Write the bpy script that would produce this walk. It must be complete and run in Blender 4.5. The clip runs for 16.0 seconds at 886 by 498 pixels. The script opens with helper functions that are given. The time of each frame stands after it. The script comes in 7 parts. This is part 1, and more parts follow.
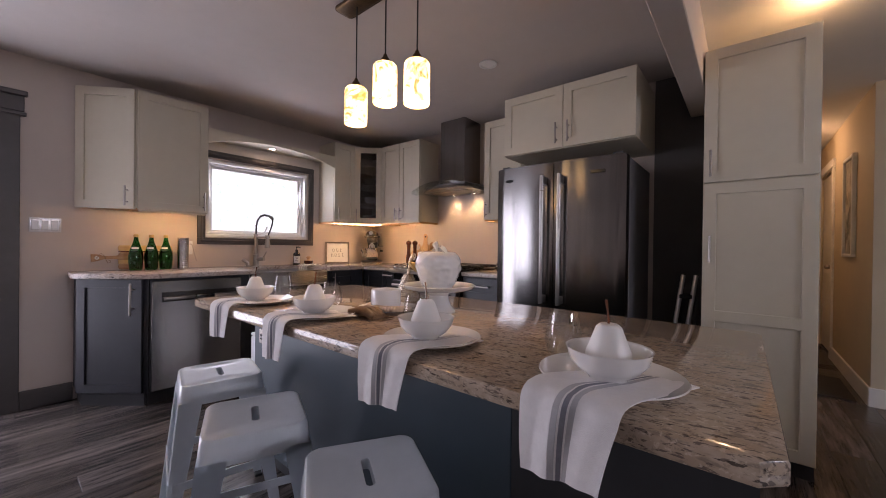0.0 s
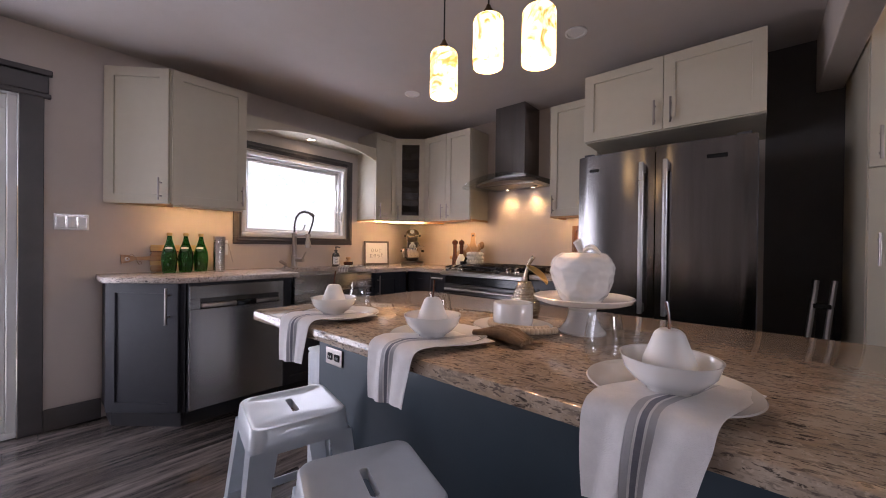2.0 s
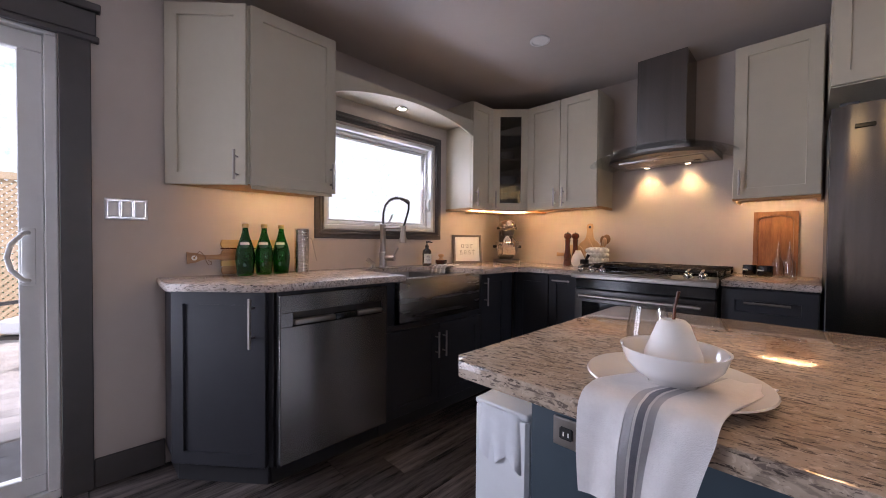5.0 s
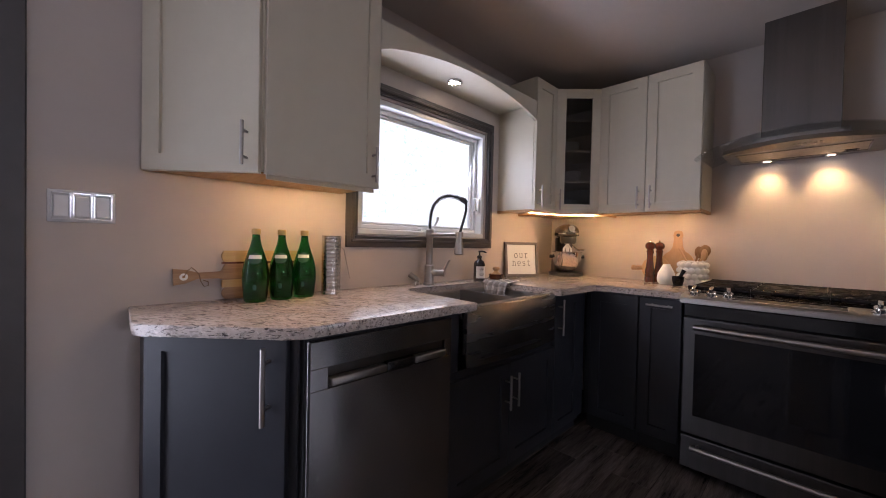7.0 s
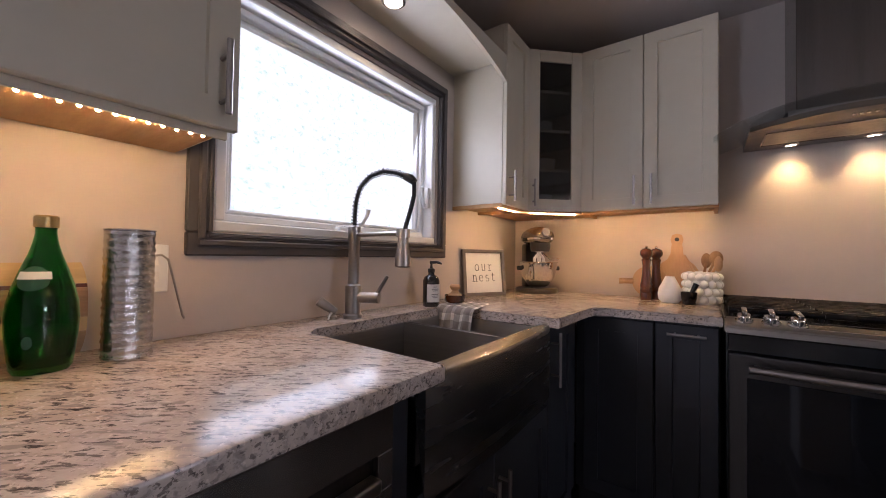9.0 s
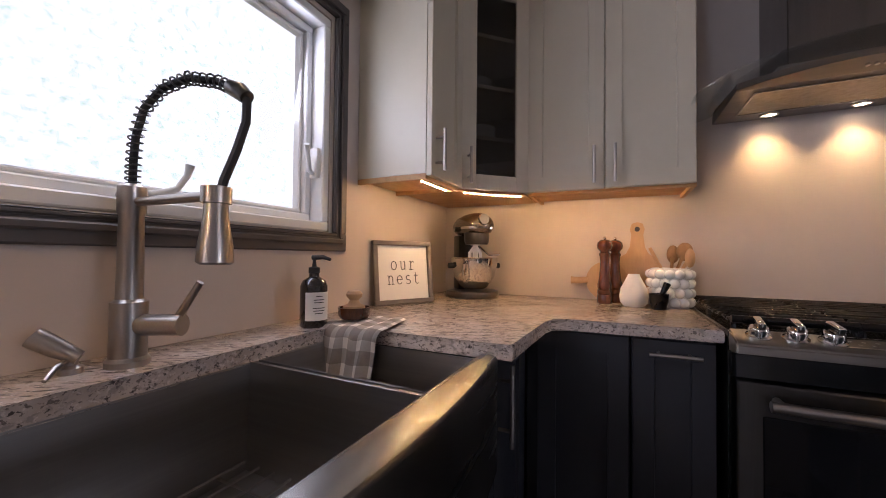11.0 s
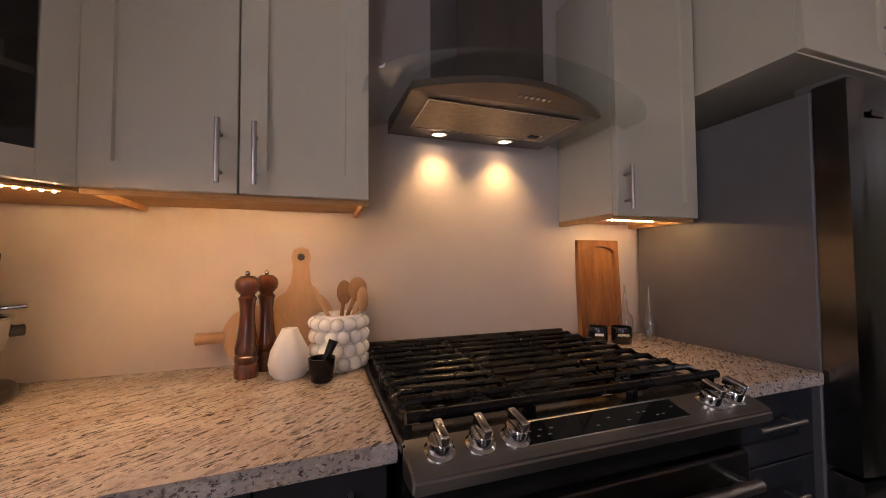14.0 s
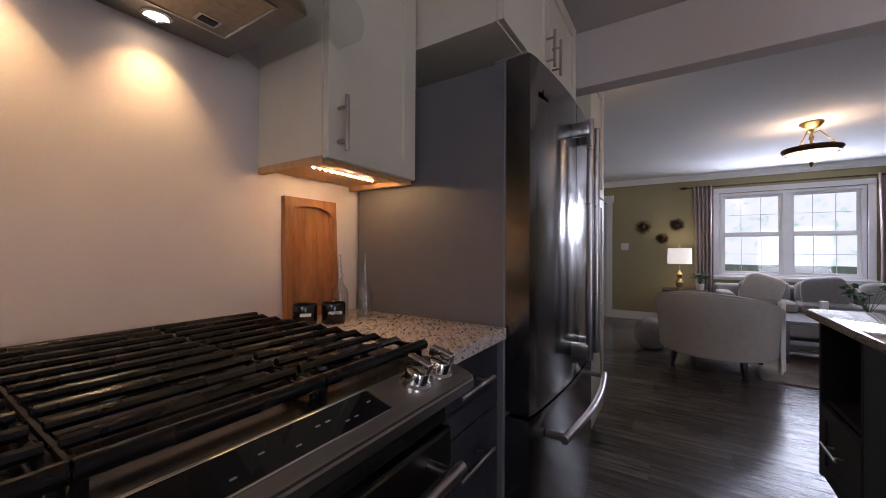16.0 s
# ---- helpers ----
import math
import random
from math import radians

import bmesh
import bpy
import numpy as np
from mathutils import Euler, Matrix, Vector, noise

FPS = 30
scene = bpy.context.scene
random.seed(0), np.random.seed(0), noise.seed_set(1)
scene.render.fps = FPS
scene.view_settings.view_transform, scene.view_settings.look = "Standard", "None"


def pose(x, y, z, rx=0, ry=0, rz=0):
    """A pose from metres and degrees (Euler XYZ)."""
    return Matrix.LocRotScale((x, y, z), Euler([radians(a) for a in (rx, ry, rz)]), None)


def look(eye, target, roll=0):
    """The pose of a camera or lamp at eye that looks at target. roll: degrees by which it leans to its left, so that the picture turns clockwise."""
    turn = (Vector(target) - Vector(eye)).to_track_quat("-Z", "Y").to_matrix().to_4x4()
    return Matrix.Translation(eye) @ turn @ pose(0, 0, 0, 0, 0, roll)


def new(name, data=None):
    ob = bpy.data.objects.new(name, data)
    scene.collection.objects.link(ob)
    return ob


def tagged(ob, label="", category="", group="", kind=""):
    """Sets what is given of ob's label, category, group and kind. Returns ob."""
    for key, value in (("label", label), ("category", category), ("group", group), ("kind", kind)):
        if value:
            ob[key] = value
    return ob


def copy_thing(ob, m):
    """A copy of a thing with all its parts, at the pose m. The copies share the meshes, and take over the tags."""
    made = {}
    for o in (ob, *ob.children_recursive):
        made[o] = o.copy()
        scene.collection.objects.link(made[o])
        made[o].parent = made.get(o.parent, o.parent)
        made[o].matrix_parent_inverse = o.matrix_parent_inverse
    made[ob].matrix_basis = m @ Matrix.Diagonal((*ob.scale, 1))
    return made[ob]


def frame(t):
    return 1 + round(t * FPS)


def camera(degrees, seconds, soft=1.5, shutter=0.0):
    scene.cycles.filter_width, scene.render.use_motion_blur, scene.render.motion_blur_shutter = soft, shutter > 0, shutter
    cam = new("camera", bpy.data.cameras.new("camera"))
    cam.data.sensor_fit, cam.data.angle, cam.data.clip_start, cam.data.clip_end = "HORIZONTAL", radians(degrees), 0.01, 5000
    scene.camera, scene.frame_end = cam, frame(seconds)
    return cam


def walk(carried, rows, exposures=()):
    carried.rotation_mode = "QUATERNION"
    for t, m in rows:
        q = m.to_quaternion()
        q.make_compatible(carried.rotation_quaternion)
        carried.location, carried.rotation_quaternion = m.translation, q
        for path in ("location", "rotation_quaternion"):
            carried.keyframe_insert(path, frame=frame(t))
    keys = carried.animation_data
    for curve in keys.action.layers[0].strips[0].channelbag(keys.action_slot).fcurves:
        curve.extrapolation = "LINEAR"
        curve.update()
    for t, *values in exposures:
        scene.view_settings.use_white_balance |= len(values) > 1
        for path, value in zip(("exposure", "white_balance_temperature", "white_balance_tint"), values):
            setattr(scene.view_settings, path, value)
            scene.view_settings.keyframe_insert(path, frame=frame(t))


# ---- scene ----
cam = camera(100.8, 16.0, soft=0.95)
PATH = [
    (0, (0.056, 0.191, 1.145), (-1.212, 1.738, 1.135), 0.7),
    (0.5, (-0.054, 0.186, 1.147), (-1.295, 1.754, 1.13), 0.7),
    (1, (-0.202, 0.205, 1.151), (-1.445, 1.771, 1.128), 0.8),
    (1.5, (-0.331, 0.21, 1.154), (-1.607, 1.75, 1.137), 0.8),
    (2, (-0.484, 0.201, 1.139), (-1.794, 1.712, 1.128), 0.7),
    (2.5, (-0.635, 0.195, 1.127), (-1.945, 1.707, 1.113), 0.6),
    (3, (-0.795, 0.203, 1.13), (-2.108, 1.712, 1.11), 0.6),
    (3.5, (-0.952, 0.228, 1.134), (-2.296, 1.708, 1.103), 0.7),
    (4, (-1.113, 0.234, 1.125), (-2.5, 1.674, 1.097), 0.7),
    (4.5, (-1.291, 0.229, 1.111), (-2.698, 1.65, 1.085), 0.4),
    (5, (-1.455, 0.242, 1.125), (-2.869, 1.656, 1.088), 0.5),
    (7.5, (-2.252, 0.535, 1.186), (-3.686, 1.929, 1.152), 1.3),
    (8, (-2.4, 0.685, 1.191), (-3.746, 2.164, 1.186), 1.3),
    (8.5, (-2.532, 0.822, 1.171), (-3.773, 2.39, 1.195), 1.1),
    (11, (-2.855, 1.456, 1.133), (-3.715, 3.261, 1.172), 0.6),
    (11.5, (-2.867, 1.549, 1.158), (-3.517, 3.44, 1.203), 0.7),
    (12, (-2.853, 1.658, 1.156), (-3.214, 3.623, 1.233), 0.5),
    (12.5, (-2.809, 1.786, 1.177), (-2.919, 3.781, 1.255), 0.3),
    (13, (-2.768, 1.891, 1.203), (-2.671, 3.887, 1.276), 0.1),
    (13.5, (-2.744, 1.977, 1.227), (-2.438, 3.953, 1.297), -0.1),
    (14, (-2.721, 2.062, 1.245), (-2.08, 3.955, 1.317), -0.3),
    (14.5, (-2.675, 2.126, 1.235), (-1.669, 3.853, 1.291), 0.1),
    (15, (-2.583, 2.183, 1.207), (-1.316, 3.731, 1.244), 0.3),
    (15.5, (-2.494, 2.238, 1.183), (-1.014, 3.583, 1.199), 0.4),
    (16, (-2.415, 2.268, 1.160), (-0.730, 3.346, 1.172), 0.3),
]
walk(cam, [(t, look(eye, target, roll)) for t, eye, target, roll in PATH], [(0.0, 0.03, 6320, 29), (5.0, 0.04, 5980, 25), (8.5, -0.08, 5900, 25), (12.0, -0.12, 5980, 27), (13.2, -0.28, 6480, 29), (14.5, -0.31, 6300, 28), (16.0, -0.27, 5880, 25)])

# ---- light ----
world = bpy.data.worlds.new("overcast_sky")
scene.world = world
world.use_nodes = True
_nt = world.node_tree
_sky = _nt.nodes.new("ShaderNodeTexSky")
_sky.sky_type, _sky.sun_disc = "NISHITA", False
_sky.sun_elevation, _sky.sun_rotation = radians(63), radians(119)
_bg = _nt.nodes["Background"]
_nt.links.new(_sky.outputs[0], _bg.inputs[0])
_bg.inputs[1].default_value = 0.15


def lamp(name, kind, energy, color, m, **k):
    d = bpy.data.lights.new(name, kind)
    d.energy, d.color = energy, color
    if kind == "AREA":
        d.shape = "RECTANGLE"
        d.size, d.size_y = k["size"]
    if kind == "SUN":
        d.angle = radians(k["angle"])
    if kind == "SPOT":
        d.spot_size, d.spot_blend, d.shadow_soft_size = radians(k["cone"]), k.get("blend", 0.6), k.get("radius", 0.02)
    if kind == "POINT":
        d.shadow_soft_size = k.get("radius", 0.03)
    ob = new(name, d)
    ob.matrix_world = m
    return ob


WARM = (1.0, 0.68, 0.36)
COOL = (0.86, 0.93, 1.0)
lamp("sun", "SUN", 4.8, (1.0, 0.96, 0.9), look((0, 0, 0), (-0.40, 0.22, -0.89)), angle=18)
# daylight standing in the glazed openings
lamp("patio_daylight", "AREA", 68, COOL, look((-3.80, -0.85, 1.05), (0, -0.6, 0.9)), size=(1.7, 1.9))
lamp("kitchen_window_daylight", "AREA", 6, COOL, look((-3.80, 1.9, 1.72), (0, 1.9, 1.1)), size=(0.86, 0.28))
lamp("living_window_daylight", "AREA", 52, COOL, look((4.72, 0.92, 1.78), (0, 0.92, 1.1)), size=(1.5, 0.5))
# lamps of the kitchen
for x, y, z in ((-1.505, 1.37, 1.85), (-1.282, 1.37, 1.90), (-1.072, 1.37, 1.85)):
    lamp("pendant_bulb", "POINT", 5.0, (1.0, 0.66, 0.34), pose(x, y, z), radius=0.025)
for x in (-2.326, -2.068):
    lamp("hood_bulb", "SPOT", 10.5, (1.0, 0.62, 0.24), look((x, 3.264, 1.690), (x + 0.012, 3.312, 1.15)), cone=100, blend=1.0, radius=0.010)
lamp("valance_bulb", "SPOT", 4.0, WARM, look((-3.58, 1.93, 2.075), (-3.6, 1.93, 1)), cone=120, blend=0.9, radius=0.03)
lamp("pantry_top_bulb", "POINT", 5.0, (1.0, 0.62, 0.25), pose(0.36, 2.72, 2.345), radius=0.03)
lamp("living_ceiling_bulb", "POINT", 9.0, (1.0, 0.72, 0.42), pose(2.43, 1.19, 2.20), radius=0.05)
# added fill for the hallway, no fixture stands there
lamp("hall_fill", "POINT", 8.0, (1.0, 0.60, 0.28), pose(0.35, 5.6, 2.2), radius=0.08)
lamp("table_lamp_bulb", "POINT", 3.0, (1.0, 0.78, 0.5), pose(4.42, 2.24, 1.16), radius=0.04)

# ---- materials ----
def material(name, c1, c2=None, rough=0.5, metal=0.0, scale=6.0, stretch=(1, 1, 1), bump=0.0, bscale=None, vary=0.0, coat=0.0, rvar=0.08, mid=(0.35, 0.65), coords="Object", emit=None, strength=0.0, trans=0.0, detail=6.0, island=False):
    """A principled material whose colour drifts between c1 and c2 by noise at two scales, with fine relief."""
    m = bpy.data.materials.new(name)
    m.use_nodes = True
    nt = m.node_tree
    n, l = nt.nodes, nt.links
    p = n["Principled BSDF"]
    p.inputs["Roughness"].default_value, p.inputs["Metallic"].default_value = rough, metal
    p.inputs["Coat Weight"].default_value = coat
    p.inputs["Transmission Weight"].default_value = trans
    c2 = c2 or tuple(v * 0.86 for v in c1)
    tc = n.new("ShaderNodeTexCoord")
    mp = n.new("ShaderNodeMapping")
    mp.inputs["Scale"].default_value = stretch
    l.new(tc.outputs[coords], mp.inputs[0])
    if vary or island:
        src = n.new("ShaderNodeNewGeometry").outputs["Random Per Island"] if island else n.new("ShaderNodeObjectInfo").outputs["Random"]
        mul = n.new("ShaderNodeMath")
        mul.operation = "MULTIPLY"
        mul.inputs[1].default_value = 37.0
        l.new(src, mul.inputs[0])
        l.new(mul.outputs[0], mp.inputs["Location"])
    a, b = n.new("ShaderNodeTexNoise"), n.new("ShaderNodeTexNoise")
    for t, s, d in ((a, scale, detail), (b, scale * 7.3, 3.0)):
        t.inputs["Scale"].default_value, t.inputs["Detail"].default_value = s, d
        l.new(mp.outputs[0], t.inputs["Vector"])
    mixf = n.new("ShaderNodeMath")
    mixf.operation = "MULTIPLY_ADD"
    mixf.inputs[1].default_value = 0.3
    l.new(b.outputs["Fac"], mixf.inputs[0])
    sc = n.new("ShaderNodeMath")
    sc.operation = "MULTIPLY"
    sc.inputs[1].default_value = 0.7
    l.new(a.outputs["Fac"], sc.inputs[0])
    l.new(sc.outputs[0], mixf.inputs[2])
    ramp = n.new("ShaderNodeValToRGB")
    ramp.color_ramp.elements[0].position, ramp.color_ramp.elements[1].position = mid
    ramp.color_ramp.elements[0].color, ramp.color_ramp.elements[1].color = (*c1, 1), (*c2, 1)
    l.new(mixf.outputs[0], ramp.inputs[0])
    out = ramp.outputs[0]
    if vary:
        hsv = n.new("ShaderNodeHueSaturation")
        mr = n.new("ShaderNodeMapRange")
        mr.inputs[3].default_value, mr.inputs[4].default_value = 1 - vary, 1 + vary
        l.new(src, mr.inputs[0])
        l.new(mr.outputs[0], hsv.inputs["Value"])
        l.new(out, hsv.inputs["Color"])
        out = hsv.outputs[0]
    l.new(out, p.inputs["Base Color"])
    if rvar:
        rr = n.new("ShaderNodeMapRange")
        rr.inputs[3].default_value, rr.inputs[4].default_value = max(0.02, rough - rvar), min(1, rough + rvar)
        l.new(a.outputs["Fac"], rr.inputs[0])
        l.new(rr.outputs[0], p.inputs["Roughness"])
    if bump:
        bt = n.new("ShaderNodeTexNoise")
        bt.inputs["Scale"].default_value, bt.inputs["Detail"].default_value = bscale or scale * 20, 4.0
        l.new(mp.outputs[0], bt.inputs["Vector"])
        bp = n.new("ShaderNodeBump")
        bp.inputs["Strength"].default_value, bp.inputs["Distance"].default_value = bump, 0.004
        l.new(bt.outputs["Fac"], bp.inputs["Height"])
        l.new(bp.outputs[0], p.inputs["Normal"])
    if emit:
        p.inputs["Emission Color"].default_value, p.inputs["Emission Strength"].default_value = (*emit, 1), strength
    return m


def glow(name, color, strength):
    m = bpy.data.materials.new(name)
    m.use_nodes = True
    p = m.node_tree.nodes["Principled BSDF"]
    p.inputs["Base Color"].default_value = (*color, 1)
    p.inputs["Emission Color"].default_value, p.inputs["Emission Strength"].default_value = (*color, 1), strength
    return m


def granite(name, light, grey, dark, turn, polish=0.06):
    """Polished granite: pale ground, tan clouds, and short dark dashes that run one way."""
    m = material(name, light, grey, rough=polish, scale=12.0, mid=(0.36, 0.64), rvar=0.02, coords="Object")
    nt = m.node_tree
    n, l = nt.nodes, nt.links
    p = n["Principled BSDF"]
    prev = p.inputs["Base Color"].links[0].from_socket
    tc, m1, m2 = n.new("ShaderNodeTexCoord"), n.new("ShaderNodeMapping"), n.new("ShaderNodeMapping")
    m1.inputs["Rotation"].default_value = (0, 0, radians(turn))
    m2.inputs["Scale"].default_value = (1.0, 3.4, 3.6)
    l.new(tc.outputs["Object"], m1.inputs[0])
    l.new(m1.outputs[0], m2.inputs[0])
    tan = tuple(v * k for v, k in zip(light, (0.72, 0.62, 0.52)))
    layers = ((3.2, 0.50, 0.66, tan, 0.55, 4.0), (21.0, 0.535, 0.61, tuple(v * 0.45 for v in light), 0.75, 5.0), (38.0, 0.57, 0.615, tuple(v * 2.6 for v in dark), 0.85, 4.0), (31.0, 0.61, 0.65, dark, 0.9, 4.0), (110.0, 0.58, 0.66, tuple(v * 1.18 for v in light), 0.7, 3.0), (140.0, 0.60, 0.67, tuple(v * 0.5 for v in light), 0.6, 3.0))
    for s, lo, hi, col, amount, det in layers:
        t = n.new("ShaderNodeTexNoise")
        t.inputs["Scale"].default_value, t.inputs["Detail"].default_value, t.inputs["Roughness"].default_value = s, det, 0.58
        t.inputs["Distortion"].default_value = 0.35
        l.new((m2 if s < 100 else tc).outputs[0 if s < 100 else 3], t.inputs["Vector"])
        r = n.new("ShaderNodeMapRange")
        r.inputs[1].default_value, r.inputs[2].default_value, r.inputs[4].default_value = lo, hi, amount
        l.new(t.outputs["Fac"], r.inputs[0])
        mx = n.new("ShaderNodeMix")
        mx.data_type = "RGBA"
        l.new(r.outputs[0], mx.inputs["Factor"])
        l.new(prev, mx.inputs[6])
        mx.inputs[7].default_value = (*col, 1)
        prev = mx.outputs[2]
    l.new(prev, p.inputs["Base Color"])
    return m


def glass(name, color=(1, 1, 1), rough=0.0):
    m = bpy.data.materials.new(name)
    m.use_nodes = True
    p = m.node_tree.nodes["Principled BSDF"]
    p.inputs["Base Color"].default_value = (*color, 1)
    p.inputs["Roughness"].default_value, p.inputs["Transmission Weight"].default_value, p.inputs["IOR"].default_value = rough, 1.0, 1.45
    return m


def pane_glass(name, tint=(1, 1, 1), gloss=0.05):
    """Thin window glass: clear with a faint mirror that grows at a slant."""
    m = bpy.data.materials.new(name)
    m.use_nodes = True
    nt = m.node_tree
    n, l = nt.nodes, nt.links
    n.remove(n["Principled BSDF"])
    t, g, mx, lw = n.new("ShaderNodeBsdfTransparent"), n.new("ShaderNodeBsdfGlossy"), n.new("ShaderNodeMixShader"), n.new("ShaderNodeLayerWeight")
    pw, ad = n.new("ShaderNodeMath"), n.new("ShaderNodeMath")
    pw.operation, ad.operation = "POWER", "MULTIPLY_ADD"
    pw.inputs[1].default_value = 4.0
    ad.inputs[1].default_value, ad.inputs[2].default_value = 0.6, gloss
    t.inputs[0].default_value = (*tint, 1)
    g.inputs["Roughness"].default_value = 0.03
    l.new(lw.outputs["Facing"], pw.inputs[0])
    l.new(pw.outputs[0], ad.inputs[0])
    l.new(ad.outputs[0], mx.inputs[0])
    l.new(t.outputs[0], mx.inputs[1])
    l.new(g.outputs[0], mx.inputs[2])
    l.new(mx.outputs[0], n["Material Output"].inputs[0])
    return m


M = {}
M["wall"] = material("wall_paint", (0.56, 0.49, 0.44), (0.52, 0.455, 0.41), 0.75, scale=1.6, bump=0.08, bscale=180)
M["accent"] = material("dark_grey_paint", (0.10, 0.092, 0.09), (0.08, 0.075, 0.073), 0.7, scale=2, bump=0.05, bscale=160)
M["olive"] = material("olive_wall_paint", (0.33, 0.29, 0.155), (0.30, 0.265, 0.14), 0.75, scale=1.5, bump=0.08, bscale=180)
M["beige"] = material("beige_wall_paint", (0.58, 0.50, 0.37), (0.54, 0.465, 0.34), 0.75, scale=1.5, bump=0.08, bscale=180)
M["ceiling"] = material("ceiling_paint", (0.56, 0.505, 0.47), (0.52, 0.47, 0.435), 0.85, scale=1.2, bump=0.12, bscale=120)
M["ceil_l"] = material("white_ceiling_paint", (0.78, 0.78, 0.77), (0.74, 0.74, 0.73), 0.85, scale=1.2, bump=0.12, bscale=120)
M["trim"] = material("charcoal_trim_paint", (0.075, 0.066, 0.064), (0.058, 0.052, 0.05), 0.45, scale=3, bump=0.05, bscale=90)
M["white"] = material("white_trim_paint", (0.80, 0.80, 0.79), (0.74, 0.74, 0.73), 0.4, scale=3, bump=0.03, bscale=80)
M["cream"] = material("cream_cabinet_paint", (0.60, 0.545, 0.43), (0.56, 0.505, 0.395), 0.42, scale=2.2, bump=0.04, bscale=70)
M["grey"] = material("charcoal_cabinet_paint", (0.026, 0.028, 0.034), (0.020, 0.021, 0.027), 0.40, scale=2.4, bump=0.05, bscale=70)
M["island"] = material("blue_grey_island_paint", (0.045, 0.066, 0.085), (0.038, 0.057, 0.073), 0.45, scale=2.0, bump=0.05, bscale=70)
M["toe"] = material("toe_kick_paint", (0.03, 0.03, 0.033), (0.022, 0.022, 0.025), 0.6, scale=3)
M["maple"] = material("maple_underside", (0.52, 0.30, 0.13), (0.42, 0.23, 0.09), 0.5, scale=5, stretch=(1, 8, 8))
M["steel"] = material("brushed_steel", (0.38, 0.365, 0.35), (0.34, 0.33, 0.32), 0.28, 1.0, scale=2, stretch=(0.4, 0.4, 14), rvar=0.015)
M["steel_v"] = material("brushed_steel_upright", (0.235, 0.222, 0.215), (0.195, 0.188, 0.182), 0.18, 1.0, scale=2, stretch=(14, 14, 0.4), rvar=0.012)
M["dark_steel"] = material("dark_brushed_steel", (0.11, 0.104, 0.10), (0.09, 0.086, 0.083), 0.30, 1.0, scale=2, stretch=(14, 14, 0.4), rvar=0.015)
M["sink"] = material("sink_steel", (0.40, 0.385, 0.375), (0.33, 0.32, 0.31), 0.29, 1.0, scale=2, stretch=(0.4, 0.4, 14), rvar=0.03)
# same steel as the bowls, darkened for the dimmer apron front
M["apron"] = material("shaded_sink_steel", (0.30, 0.285, 0.27), (0.25, 0.24, 0.23), 0.27, 1.0, scale=2, stretch=(14, 0.4, 14), rvar=0.03)
# plain steel; the warm tone is reflected lamp light put into the colour
M["hood_steel"] = material("lamp_tinted_hood_steel", (0.30, 0.27, 0.235), (0.25, 0.225, 0.20), 0.33, 1.0, scale=2, stretch=(0.4, 14, 14), rvar=0.03)
M["chrome"] = material("polished_chrome", (0.72, 0.71, 0.70), (0.66, 0.65, 0.64), 0.12, 1.0, scale=6, rvar=0.04)
M["pewter"] = material("pewter_enamel", (0.20, 0.175, 0.145), (0.16, 0.14, 0.115), 0.22, 0.9, scale=5, rvar=0.03)
M["nickel"] = material("brushed_nickel", (0.42, 0.385, 0.35), (0.37, 0.34, 0.31), 0.30, 1.0, scale=5, stretch=(4, 4, 1), rvar=0.02)
M["fridge_side"] = material("grey_painted_steel", (0.105, 0.10, 0.105), (0.09, 0.086, 0.09), 0.5, scale=3, bump=0.12, bscale=220)
M["black"] = material("black_enamel", (0.006, 0.006, 0.006), (0.010, 0.010, 0.010), 0.16, scale=6)
M["iron"] = material("cast_iron", (0.005, 0.0045, 0.0045), (0.008, 0.007, 0.007), 0.27, scale=14, bump=0.06, bscale=300)
M["black_glass"] = material("black_oven_glass", (0.006, 0.006, 0.007), (0.008, 0.008, 0.009), 0.05, scale=3, rvar=0.01)
M["rubber"] = material("black_rubber", (0.015, 0.015, 0.015), (0.025, 0.025, 0.025), 0.7, scale=8)
M["granite"] = granite("pale_granite", (0.62, 0.54, 0.485), (0.48, 0.40, 0.345), (0.05, 0.040, 0.037), -38, 0.15)
M["granite_i"] = granite("brown_granite", (0.52, 0.42, 0.33), (0.40, 0.30, 0.215), (0.05, 0.038, 0.032), -8, 0.06)
M["plank"] = material("dark_vinyl_plank", (0.165, 0.138, 0.126), (0.034, 0.028, 0.026), 0.20, scale=3.4, stretch=(10, 0.8, 1), vary=0.35, bump=0.25, bscale=16, rvar=0.12, mid=(0.34, 0.62), detail=9.0)
M["subfloor"] = material("floor_joint", (0.02, 0.017, 0.015), (0.03, 0.025, 0.022), 0.8)
M["porcelain"] = material("white_porcelain", (0.86, 0.84, 0.815), (0.83, 0.81, 0.785), 0.10, scale=4, coat=0.8, rvar=0.03)
M["pear"] = material("matte_white_ceramic", (0.86, 0.835, 0.80), (0.81, 0.785, 0.75), 0.4, scale=6, rvar=0.05)
M["linen"] = material("white_linen", (0.84, 0.815, 0.81), (0.77, 0.745, 0.74), 0.85, scale=30, bump=0.5, bscale=700)
M["stripe"] = material("grey_linen_stripe", (0.20, 0.20, 0.24), (0.26, 0.26, 0.30), 0.85, scale=30, bump=0.5, bscale=700)
M["stripe_pale"] = material("pale_grey_linen_stripe", (0.46, 0.45, 0.47), (0.52, 0.51, 0.53), 0.85, scale=30, bump=0.5, bscale=700)
M["stool"] = material("white_powder_coat", (0.62, 0.66, 0.70), (0.56, 0.60, 0.64), 0.3, scale=5, coat=0.3, rvar=0.06)
M["bottle"] = glass("green_bottle_glass", (0.03, 0.38, 0.08))
M["pane"] = pane_glass("window_glass")
